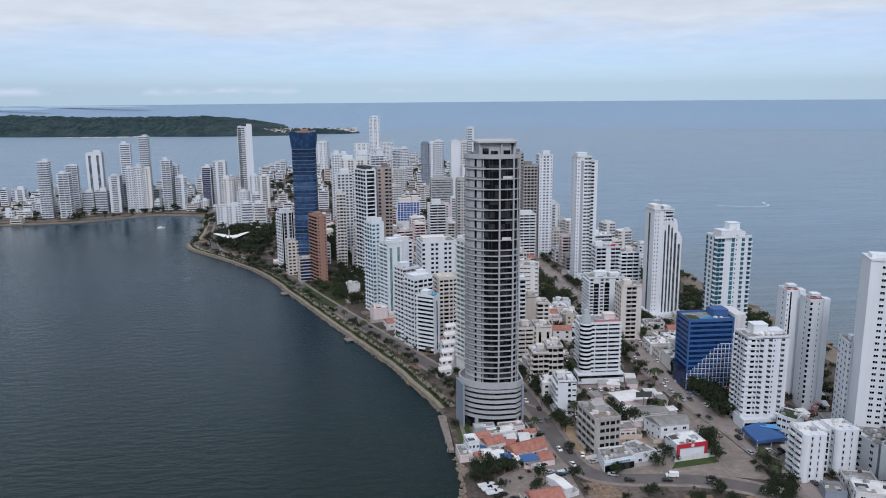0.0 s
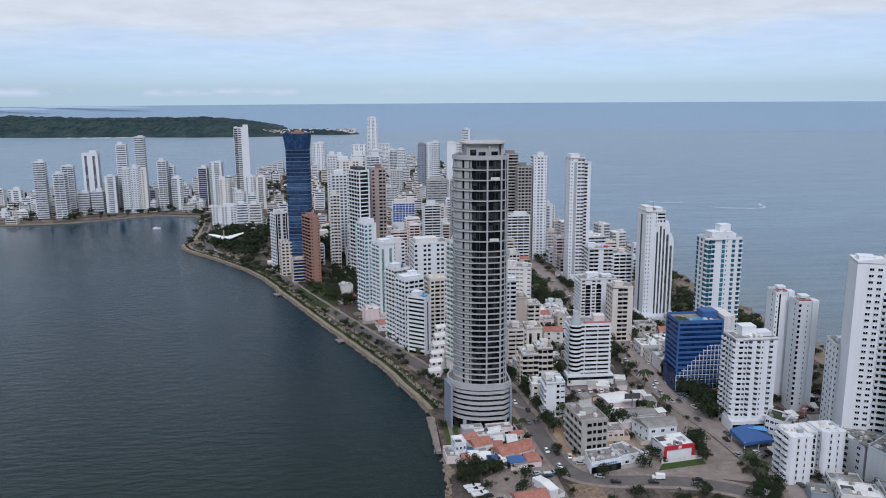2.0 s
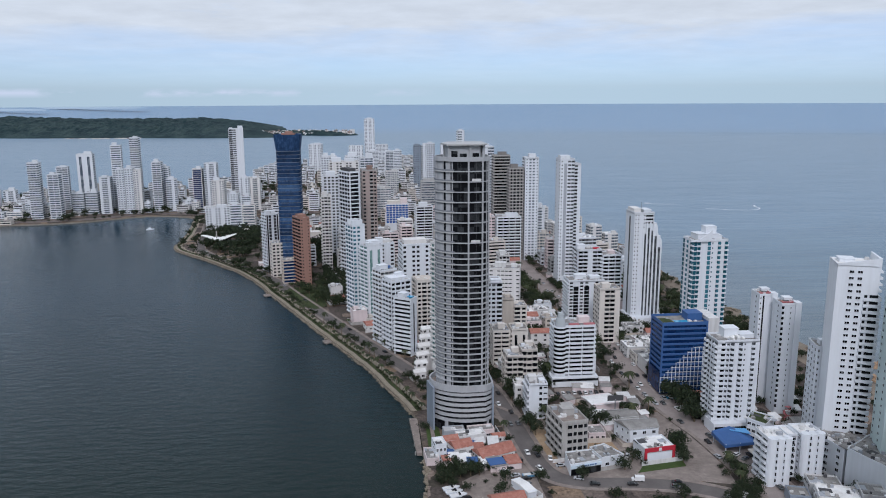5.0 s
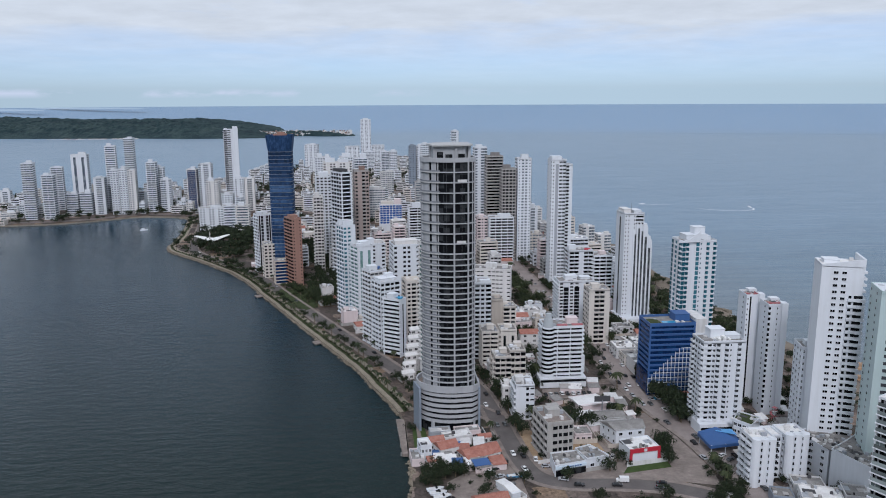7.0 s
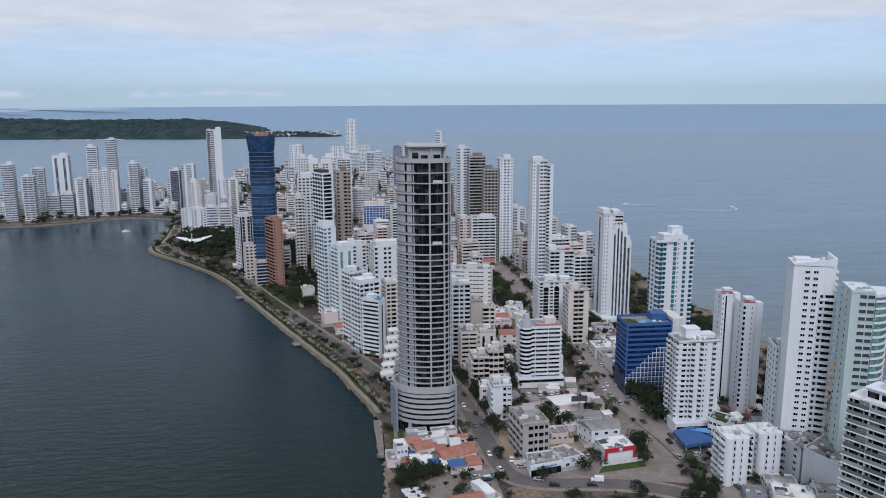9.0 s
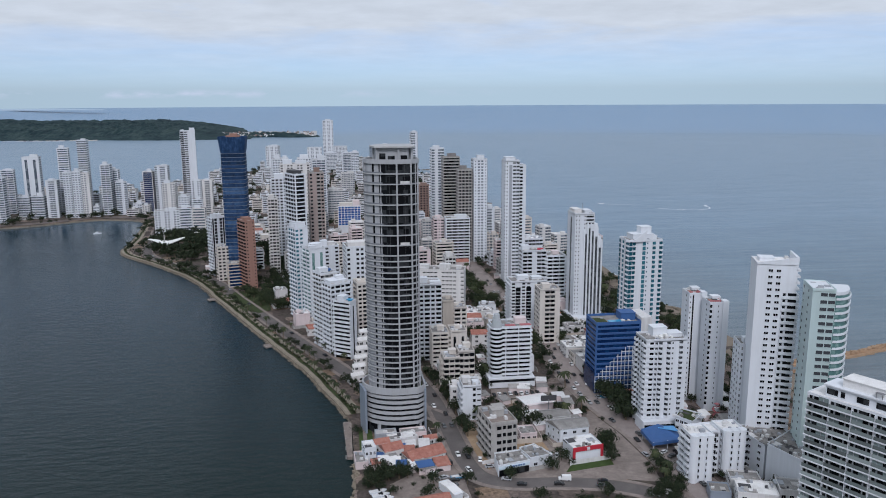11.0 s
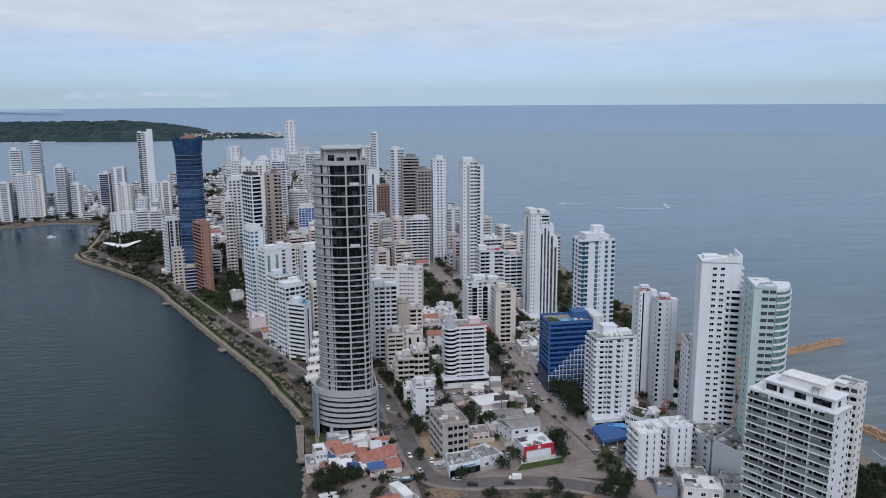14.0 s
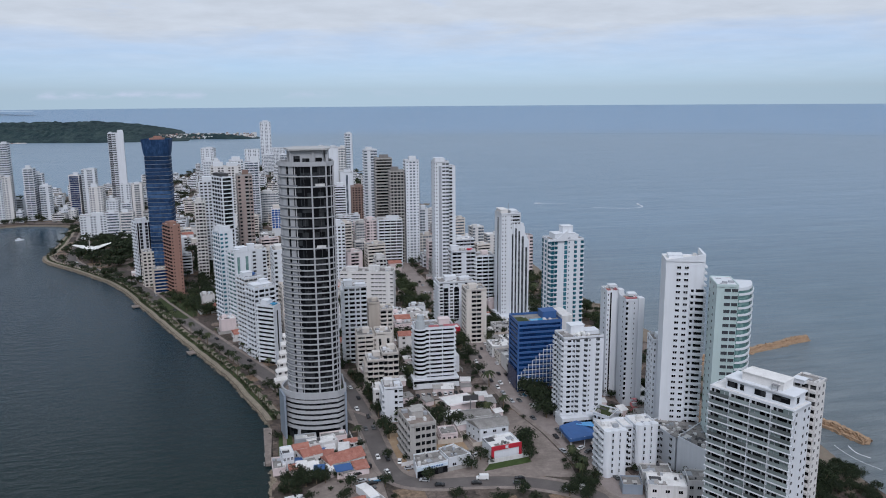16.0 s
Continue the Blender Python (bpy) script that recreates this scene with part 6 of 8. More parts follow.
gas = thing("forecourt_canopy", "tan flat canopy with an orange edge", "canopy", 181.0, 295.0)
part("cover", Mesh().box(-5.5, 5.5, -3.2, 3.2, 4.0, 4.6).done("cover", CREAM), gas)
part("edge", Mesh().box(-5.6, 5.6, -3.35, -3.2, 3.9, 4.7).done("edge", RED_PAINT), gas)
for xx in (-4, 4):
    part("post", Mesh().tube(xx, 0, 0, 4.0, 0.25, 0.25, 8).done("post", WHITE), gas)
low("office_building", "small white block with a planted green roof and grey end wall", [(184.5, 317.5), (189.5, 310), (198, 318), (191, 326)], 9.6, WHITE, GRASS, 0, 4)
low("podium_building", "long blind white podium wall of the tall tower", [(203, 271), (208.5, 254), (225, 262), (221, 283)], 16.0, WHITE, ROOF_GREY, 0, 0)
low("podium_building", "white curved podium with roof terrace", [(200.5, 292.5), (203, 272.5), (221, 283.5), (217, 297)], 14.5, WHITE, ROOF_GREY, 0, 3)
low("house", "flat white roofs beside the avenue", block(180, 251, 15, 11, -20), 7.0, WHITE_WORN, ROOF_WHITE)
low("house", "white terraced house with grey roof", block(196, 249, 9, 10, -20), 8.0, WHITE_WORN, ROOF_GREY)
low("shop", "low shop with a dark blue side wall and overgrown roof", block(173, 259, 8, 8, -16), 3.6, BLUE_GREY, ROOF_GREY, 0, 0)
low("house", "weathered grey roof behind the twin blocks", block(184, 264, 12, 8, -16), 5.4, WHITE_WORN, ROOF_GREY)
low("shop", "dark-glazed shop block with a red band and white roof", block(167.5, 403, 14, 15, 0), 7.5, WHITE_WARM, ROOF_WHITE, 0, 0)
rbn = thing("shop_sign", "red band across a dark glazed shop front", "sign", 174.5, 402.9)
part("band", Mesh().box(-7.1, 7.1, -0.35, 0, 3.4, 5.2).done("band", RED_PAINT), rbn)
for xx in (-4.7, 0, 4.7):
    part("pane", Mesh().box(xx - 2.0, xx + 2.0, -0.2, 0, 0.3, 3.2).done("pane", GLASS_DARK), rbn)
low("shop", "tan shop with an awning roof", block(167, 420, 11, 10, 0), 6.0, CREAM, ROOF_GREY)
low("shop", "low commercial building with white roof sheets", block(166, 432, 13, 14, 0), 6.5, WHITE_WORN, ROOF_WHITE)
low("shop", "flat concrete-roofed commercial building", block(180, 425, 15, 16, 0), 5.6, LIGHT_CONCRETE, ROOF_GREY)
low("shop", "shop with a red fascia and white roof", block(148, 481, 9, 9, 0), 5.0, RED_PAINT, ROOF_WHITE, 0, 0)
low("house", "flat-roofed villa with dark eaves", block(180, 478, 13, 10, 0), 5.4, WHITE_WORN, ROOF_GREY)
low("house", "low pale commercial roof", block(182, 446, 15, 12, 0), 5.0, WHITE_WORN, ROOF_WHITE)
for i in range(6):
    low("terrace_house", "white stepped terrace with sloping roof fins", block(34.5 + i * 1.1, 409 + i * 3.0, 7.0, 3.0, 16), 4.0 + i * 4.2, WHITE_WARM, ROOF_WHITE, 1.6 if i < 6 else 0, 2)

structure("pool", Mesh().prism([(165, 366.5), (177, 368.5), (176, 372), (164.5, 370.5)], LAND, LAND + 0.25).done("pool", POOL), "turquoise hotel pool", "pool")
structure("pool", Mesh().prism([(178.5, 369), (187, 370), (187, 373), (178, 372.5)], LAND, LAND + 0.25).done("pool", POOL), "turquoise hotel pool", "pool")
structure("lawn", sheet([(36.5, 322), (43.5, 322), (42.5, 345), (36.5, 346)], LAND, LAND + 0.12, LAWN, "lawn"), "clipped green lawn beside the water", "lawn")
structure("pavement", strip([(39.6, 321.5), (39.2, 346)], -0.9, 0.9, LAND + 0.16, PAVING, "path"), "pale garden path", "pavement")
structure("lawn", sheet([(-62, 592), (-52, 580), (-32, 565), (-24, 572), (-30, 612), (-44, 640), (-60, 632)], LAND, LAND + 0.165, GRASS, "lawn"), "rough grass plot with trees", "lawn")
structure("lot", sheet([(88, 297), (92, 297), (94.5, 330), (91, 345), (86, 345)], LAND, LAND + 0.03, DIRT, "lot"), "bare earth building plot", "ground")
structure("lot", sheet([(86, 290.5), (100, 289), (124, 287), (148, 280), (160.5, 276), (162.4, 292), (160, 322), (154.5, 351), (122, 352), (92, 350)], LAND, LAND + 0.02, PAVING, "lot"), "worn concrete yards of the corner block", "ground")
structure("lot", sheet([(106, 308), (122, 312), (121, 322), (107, 320)], LAND, LAND + 0.035, DIRT, "lot"), "bare earth building plot", "ground")
structure("lot", sheet([(48, 270), (80, 270), (79, 304), (60, 300), (48, 290)], LAND, LAND + 0.03, PAVING, "lot"), "concrete parking yard", "ground")
structure("lot", sheet([(108, 374), (152, 374), (152, 388), (110, 388)], LAND, LAND + 0.03, PAVING, "lot"), "car park before the white hotel", "ground")
structure("lawn", sheet([(100, 268), (140, 262), (155, 250), (140, 240), (100, 250)], LAND, LAND + 0.1, GRASS, "lawn"), "planted traffic island", "lawn")
structure("lot", sheet([(262, 238), (276, 247), (284, 300), (287, 330), (288, 385), (283, 440), (268, 430), (266, 330)], LAND - 0.5, LAND + 0.05, SAND, "beach"), "tan beach sand", "beach")
structure("beach", strip([p for p in sea_line if 430 < p[1] < 960 and p[0] > 100], -4.0, 12.0, LAND + 0.1, SAND, "beach", 3.0), "narrow tan beach", "beach")
dock = thing("dock", "grey concrete boat dock along the garden wall", "dock", 31.2, 338, 0.0)
part("deck", Mesh().prism([(-2.2, 19.4), (-0.4, -19.4), (2.0, -19.4), (2.0, 19.4)], 0.2, 1.5).done("deck", PAVING), dock)
for yy in (-18, -9, 0, 9, 18):
    part("pile", Mesh().tube(-1.0 if yy < 5 else -1.6, yy, -2.5, 1.7, 0.25, 0.25, 8).done("pile", CONCRETE), dock)
for (px, py), ang in (((-14.5, 489.0), 22), ((-71.0, 617.0), 24)):
    pier_ob = thing("jetty", "small concrete landing stage off the promenade", "jetty", px, py, 0.0, ang)
    part("deck", Mesh().box(-7.5, 1.5, -3.0, 3.0, 0.6, 1.4).done("deck", PAVING), pier_ob)
    for yy in (-2.5, 2.5):
        part("pile", Mesh().tube(-6.5, yy, -2.5, 1.6, 0.3, 0.3, 8).done("pile", CONCRETE), pier_ob)

# the white butterfly-roofed pavilion on the point
tent = thing("pavilion", "white butterfly-winged pavilion roof among trees on the point", "pavilion", -158, 846, LAND, 8)
for s in (-1, 1):
    m = Mesh()
    a, b2, c2, d2 = (0, -9, 5.0), (s * 19, -3, 11.5), (s * 17, 7, 10.0), (0, 11, 6.0)
    up_pts = [a, b2, c2, d2] if s > 0 else [a, d2, c2, b2]
    m.face(up_pts)
    m.face([(x, y, z - 0.7) for x, y, z in up_pts[::-1]])
    for i in range(4):
        p, q = up_pts[i], up_pts[(i + 1) % 4]
        m.face([(p[0], p[1], p[2] - 0.7), (q[0], q[1], q[2] - 0.7), q, p])
    part("wing", m.done("wing", CANVAS), tent)
part("hall", Mesh().box(-12, 12, -3, 9, 0, 4.8).done("hall", GLASS_DARK), tent)
part("mast", Mesh().tube(-3, 4, 0, 14, 0.7, 0.5, 8).done("mast", CONCRETE), tent)
TAKEN.append((-158, 846, 36, 18, 0))


# ---- boulders ----
def rocks(name, label, pts, width, height, mat, n, seed, size=(0.7, 1.7)):
    """A bank of boulders along a line."""
    rg = random.Random(seed)
    m = Mesh()
    for i in range(n):
        t = rg.random() * (len(pts) - 1)
        j = min(int(t), len(pts) - 2)
        p = Vector(pts[j]).lerp(Vector(pts[j + 1]), t - j)
        d = (Vector(pts[j + 1]) - Vector(pts[j])).normalized()
        s = rg.gauss(0, 0.4)
        q = p + Vector((d.y, -d.x)) * s * width
        r = rg.uniform(*size)
        z = max(0.0, height * (1 - abs(s) * 1.6)) + rg.uniform(-0.4, 0.3)
        b = len(m.v)
        for k2 in range(8):
            sx, sy, sz = (k2 & 1) * 2 - 1, (k2 >> 1 & 1) * 2 - 1, (k2 >> 2) * 2 - 1
            m.v.append((q.x + sx * r * rg.uniform(0.45, 0.9), q.y + sy * r * rg.uniform(0.45, 0.9), z + sz * r * rg.uniform(0.35, 0.7)))
        for f in ((0, 2, 3, 1), (4, 5, 7, 6), (0, 1, 5, 4), (2, 6, 7, 3), (0, 4, 6, 2), (1, 3, 7, 5)):
            m.f.append(tuple(b + v for v in f))
            m.k.append(0)
    return tagged(new(name, m.done(name, mat)), label, "rocks", "", "stuff")


rocks("boulders", "dark boulders along the promenade edge", shore, 1.1, 1.2, ROCK, 2600, 1, (0.4, 0.9))
rocks("boulders", "dark boulders below the waterside houses", [p for p in bay_line if 255 < p[1] < 318], 2.0, 1.2, ROCK, 260, 2, (0.5, 1.2))
for pts, nn in ((((288, 404), (318, 408), (352, 417), (372, 424), (381, 425)), 900), (((286, 392), (299, 383)), 200), (((272, 325), (296, 312), (303, 298), (306, 281)), 420)):
    rocks("breakwater", "tan rock breakwater reaching into the sea", list(pts), 3.4, 2.4, TAN_ROCK, nn, 3)
    structure("breakwater_core", strip(list(pts), -3.4, 3.4, 1.3, TAN_ROCK, "breakwater_core", 3.0), "tan rubble core", "breakwater")
for pts, nn in ((((250, 822), (262, 806), (279, 778)), 260), (((264, 655), (278, 634)), 160), (((268, 545), (284, 528)), 160), (((226, 985), (205, 972)), 120), (((215, 1140), (262, 1150)), 150), (((210, 1450), (300, 1470)), 180), (((195, 1740), (330, 1760)), 220)):
    rocks("breakwater", "dark rock breakwater", list(pts), 2.6, 1.8, ROCK, nn, 4, (0.8, 2.0))
for i, pts in enumerate((((290, 283), (289.4, 274), (290.3, 266), (293.5, 257)), ((296, 281), (294.5, 274), (297, 268)), ((286, 342), (292, 352)), ((284, 300), (291, 318)), ((283, 500), (280, 545)), ((276, 600), (280, 660)))):
    structure("surf", strip(smoothed(list(pts), 5), -0.12, 0.18 + 0.2 * (i % 2), 0.06, FOAM, "surf", 0.05), "thin line of white surf", "surf")


# ---- the wooded island across the channel ----
def island(name, label, x0, x1, y0, y1, height, nx, ny, taper=0.25):
    m = Mesh()
    for j in range(ny + 1):
        for i in range(nx + 1):
            u, v = i / nx, j / ny
            x, y = x0 + (x1 - x0) * u, y0 + (y1 - y0) * v + 40 * noise.noise((u * 6, 1.7, 0)) * (1 - v)
            e = min(1.0, v * 6) * min(1.0, (1 - v) * 3) * min(1.0, (1 - u) / taper) ** 0.8
            z = height(u, v) * e + e * (8 * noise.noise((x * 0.012, y * 0.012, 0)) + 9 * noise.noise((x * 0.05, y * 0.03, 4)) + 8 * noise.noise((x * 0.11, y * 0.05, 8))) + (1.5 if e > 0 else -2)
            m.v.append((x, y, z if 0 < v < 1 and u < 1 else -3))
    w = nx + 1
    for j in range(ny):
        for i in range(nx):
            m.f.append((j * w + i, j * w + i + 1, (j + 1) * w + i + 1, (j + 1) * w + i))
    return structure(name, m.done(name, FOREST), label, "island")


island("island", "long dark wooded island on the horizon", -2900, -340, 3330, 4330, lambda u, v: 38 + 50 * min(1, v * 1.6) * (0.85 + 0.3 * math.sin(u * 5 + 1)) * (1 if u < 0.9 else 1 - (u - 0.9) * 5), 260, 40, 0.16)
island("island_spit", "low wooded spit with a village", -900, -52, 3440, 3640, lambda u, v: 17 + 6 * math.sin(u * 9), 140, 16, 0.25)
structure("island_beach", strip(smoothed([(-1500, 3325), (-1100, 3345), (-700, 3380), (-400, 3445), (-60, 3505)], 6), -8, 10, 1.2, SAND, "island_beach", 3), "pale island shore", "beach")
vil = Mesh()
rg = random.Random(9)
for i in range(420):
    x = rg.uniform(-820, -80)
    deep = rg.random() ** 1.6
    y = 3452 + (x + 400) * 0.05 + deep * 130
    s, hh = rg.uniform(4, 9), rg.uniform(7, 12) + deep * 12
    vil.box(x, x + s, y, y + s, 0, hh + 2, rg.choice((0, 0, 1, 2, 2, 3)))
for i in range(420):
    x = -2350 + 1960 * rg.random() ** 0.8
    if noise.noise((x * 0.006, 2.2, 0)) < -0.12:
        continue
    s, y = rg.uniform(5, 16), 3312 + max(0, x + 1100) * 0.12 + rg.uniform(-5, 5)
    vil.box(x, x + s, y, y + 6, 0, rg.uniform(2, 5.5), rg.choice((0, 1, 3, 3, 3)))
for i in range(260):
    x = rg.uniform(-700, -90)
    deep = rg.random()
    y = 3445 + (x + 400) * 0.06 + deep * 90
    vil.box(x, x + rg.uniform(4, 9), y, y + 6, 0, rg.uniform(9, 14) + deep * 12, rg.choice((0, 0, 1, 2, 3)))
tagged(new("village_houses", vil.done("village_houses", WHITE_WORN, BROWN, ROOF_GREY, CREAM)), "scattered pale village houses on the far spit", "houses", "", "stuff")
far = Mesh()
for x0, x1, y0, z0, hh in ((-2330, -1700, 4230, 113, 7), (-2200, -1250, 4440, 119, 5), (-2400, -1950, 4200, 112, 10)):
    for i in range(24):
        a, b2 = i / 24, (i + 1) / 24
        h0, h1 = hh * math.sin(math.pi * a) ** 0.7, hh * math.sin(math.pi * b2) ** 0.7
        far.face([(x0 + (x1 - x0) * a, y0, z0 - 4), (x0 + (x1 - x0) * b2, y0, z0 - 4), (x0 + (x1 - x0) * b2, y0 + 30, z0 + h1), (x0 + (x1 - x0) * a, y0 + 30, z0 + h0)])
structure("backdrop", far.done("backdrop", HAZY_LAND), "faint blue land on the horizon", "far land")


# ---- smaller buildings between the towers ----
def free(x, y, r):
    """Whether a circle is clear of the buildings placed so far."""
    for cx0, cy0, w, d, rot in TAKEN:
        dx, dy = x - cx0, y - cy0
        if abs(dx) > w + d + r or abs(dy) > w + d + r:
            continue
        c, s = math.cos(radians(-rot)), math.sin(radians(-rot))
        lx, ly = c * dx - s * dy, s * dx + c * dy
        if abs(lx) < w / 2 + r and abs(ly) < d / 2 + r:
            return False
    return True


rg = random.Random(21)
ROOFS = [ROOF_GREY, ROOF_GREY, ROOF_WHITE, ROOF_WHITE, TERRACOTTA]
SPOTS = []
y = 345.0
while y < 1560:
    step = 15 if y < 620 else 19 if y < 1000 else 26
    x = -240.0
    while x < 265:
        px, py = x + rg.uniform(-3, 3), y + rg.uniform(-3, 3)
        x += step
        if not inside(px, py) or near_road(px, py, 7.5) or not all(inside(px + a, py + b2) for a, b2 in ((-14, 0), (14, 0), (0, -14), (0, 14))):
            continue
        if py < 400 and px < 60 or 96 < px < 152 and py < 398:
            continue
        if -64 < px < -22 and 560 < py < 645:
            SPOTS.append((px, py, "tree"))
            continue
        if px < -88 and 725 < py < 935 or px > 212 and py < 640:
            if rg.random() < 0.6:
                SPOTS.append((px, py, "tree"))
            continue
        if 128 < px < 152 and 545 < py < 650 or 96 < px < 112 and 460 < py < 530:
            SPOTS.append((px, py, "tree"))
            continue
        pick = rg.random()
        if not free(px, py, step * 0.42):
            if free(px, py, 4) and pick < 0.8:
                SPOTS.append((px, py, "tree"))
            continue
        if pick < 0.20:
            SPOTS.append((px, py, "tree"))
        else:
            SPOTS.append((px, py, "mid" if py > 640 and pick > 0.55 or py > 1000 and pick > 0.35 else "house"))
    y += step
count = {"mid": 0, "house": 0}
# the farthest low blocks, packed too tightly to count
far_h = Mesh()
tries = 0
while tries < 900:
    tries += 1
    x, y = rg.uniform(-560, 215), rg.uniform(800, 1850)
    w, d, fl = rg.uniform(9, 18), rg.uniform(9, 16), rg.choice((1, 2, 2, 3, 4, 5, 6, 8))
    if not inside(x, y) or near_road(x, y, 9) or not free(x, y, 7) or not inside(x - 22, y) or not inside(x + 22, y) :
        continue
    if x < -100 and y < 940:
        continue
    TAKEN.append((x, y, w, d, 0))
    mi = rg.choice((0, 0, 0, 1, 2))
    far_h.box(x - w / 2, x + w / 2, y - d / 2, y + d / 2, LAND - 0.5, LAND + fl * 3.1, mi, 4)
    for i in range(fl):
        z = LAND + i * 3.1 + 1.2
        far_h.box(x - w / 2 + 0.8, x + w / 2 - 0.8, y - d / 2 - 0.06, y + d / 2 + 0.06, z, z + 1.3, 3)
    far_h.box(x - 2, x + 2, y - 2, y + 2, LAND + fl * 3.1, LAND + fl * 3.1 + 2.4, mi)
tagged(new("far_houses", far_h.done("far_houses", WHITE, WHITE_WORN, CREAM, GLASS_DARK, ROOF_GREY)), "crowded low white blocks of the distant quarter", "houses", "", "stuff")
for px, py, kind in SPOTS:
    if kind == "mid" and count["mid"] < 75:
        count["mid"] += 1
        w, d, fl = rg.uniform(11, 17), rg.uniform(10, 14), rg.choice((4, 5, 6, 7, 8, 9, 10, 12))
        mat = rg.choice((WHITE, WHITE, WHITE_WORN, WHITE_WARM, CREAM, PINKISH, LIGHT_CONCRETE))
        spec = rg.choice((("grid", 4, 0.45), ("balc", 3, 0.42, 0.9), ("strip", 1, 0.5), ("balc", 2, 0.45, 0.9, 0.3)))
        lab = {"grid": "with a grid of windows", "balc": "with stacked balconies", "strip": "with long window bands"}[spec[0]]
        hue = {"white_paint": "white", "worn_white_paint": "weathered white", "warm_white_paint": "off-white", "cream_paint": "cream", "pale_pink_paint": "pale pink", "pale_concrete": "grey"}[mat.name]
        tower("apartment_block", hue + " apartment block " + lab, (px - w / 2, py - d / 2), w, d, fl * 3.0, fl, rg.choice((0, 0, 4, 8)) if px > 60 else rg.choice((8, 12, 16)), spec, b=("strip", 1, 0.5), r=("strip", 1, 0.5), wall=mat, pier=0.4,
              roof=rg.choice((ROOF_GREY, ROOF_WHITE)), tops=(("stair_house", rg.uniform(-0.3, 0.3), rg.uniform(-0.2, 0.2), 4, 4, 2.6, mat), ("water_tank", rg.uniform(-0.3, 0.3), 0.2, 2.2, 2.2, 1.6, WHITE)), group="apartment blocks of the quarter")
    elif kind in ("house", "mid") and count["house"] < 150:
        count["house"] += 1
        w, d = rg.uniform(8.5, 12.5), rg.uniform(8, 12)
        roof = rg.choice(ROOFS)
        h = rg.choice((3.6, 4.2, 6.4, 6.8, 9.4))
        mat = rg.choice((WHITE, WHITE_WORN, WHITE_WARM, CREAM, PINKISH, BEIGE))
        name = "terracotta-roofed" if roof is TERRACOTTA else "white-roofed" if roof is ROOF_WHITE else "grey flat-roofed"
        hue = {"white_paint": "white", "worn_white_paint": "weathered white", "warm_white_paint": "off-white", "cream_paint": "cream", "pale_pink_paint": "pale pink", "beige_paint": "beige"}[mat.name]
        o = low("house", f"low {hue} {name} house among trees", block(px - w / 2, py - d / 2, w, d, rg.choice((-3, 0, 4)) if px > 60 else 14), h, mat, roof, 1.8 if roof is TERRACOTTA else 0.0, 2 if py < 520 else 0)
        o["group"] = "low houses of the quarter"
        if py < 650 and roof is not TERRACOTTA:
            part("water_tank", Mesh().tube(w * 0.2, d * 0.2, h, h + 1.5, 0.8, 0.8, 10).done("water_tank", WHITE), o)
            part("stair_house", Mesh().box(-w * 0.35, -w * 0.05, -d * 0.1, d * 0.25, h, h + 2.2).done("stair_house", mat), o)


# ---- yard walls and the clutter of low roofs ----
walls_m, clutter = Mesh(), Mesh()


def turn_box(m, cx0, cy0, ang, x0, x1, y0, y1, z0, z1, mi=0):
    b0 = len(m.v)
    m.box(x0, x1, y0, y1, z0, z1, mi)
    c, s = math.cos(radians(ang)), math.sin(radians(ang))
    for i in range(b0, len(m.v)):
        vx, vy, vz = m.v[i]
        m.v[i] = (cx0 + c * vx - s * vy, cy0 + s * vx + c * vy, vz)


for cx0, cy0, wx, wy, ang, zt, gable in LOW_ROOFS:
    if cy0 > 680:
        continue
    hw, hd = wx / 2 + rg.uniform(1.5, 3.0), wy / 2 + rg.uniform(1.5, 3.0)
    c, s = math.cos(radians(ang)), math.sin(radians(ang))
    sides = ((-hw, hw, -hd, -hd + 0.22), (-hw, hw, hd - 0.22, hd), (-hw, -hw + 0.22, -hd + 0.25, hd - 0.25), (hw - 0.22, hw, -hd + 0.25, hd - 0.25))
    mi = rg.choice((0, 0, 1, 2))
    for x0, x1, y0, y1 in sides:
        ends = [(cx0 + c * x - s * y, cy0 + s * x + c * y) for x, y in ((x0, y0), (x1, y1), ((x0 + x1) / 2, (y0 + y1) / 2))]
        if rg.random() < 0.75 and not any(near_road(*e, 0.8) or not inside(*e) for e in ends) and free(*ends[2], 0.1):
            turn_box(walls_m, cx0, cy0, ang, x0, x1, y0, y1, LAND - 0.2, LAND + rg.uniform(1.6, 2.4), mi)
    if gable:
        continue
    for i in range(int(wx * wy / 13)):
        x, y = rg.uniform(-0.42, 0.42) * wx, rg.uniform(-0.42, 0.42) * wy
        if rg.random() < 0.3:
            a, b2, hh = rg.uniform(0.8, 2.4), rg.uniform(0.8, 2.0), rg.uniform(0.12, 0.2)
        else:
            a, b2, hh = rg.uniform(0.3, 0.8), rg.uniform(0.3, 0.8), rg.uniform(0.5, 1.3)
        turn_box(clutter, cx0, cy0, ang, x - a, x + a, y - b2, y + b2, zt, zt + 0.12 + hh, rg.choice((0, 0, 1, 2, 3, 4)))
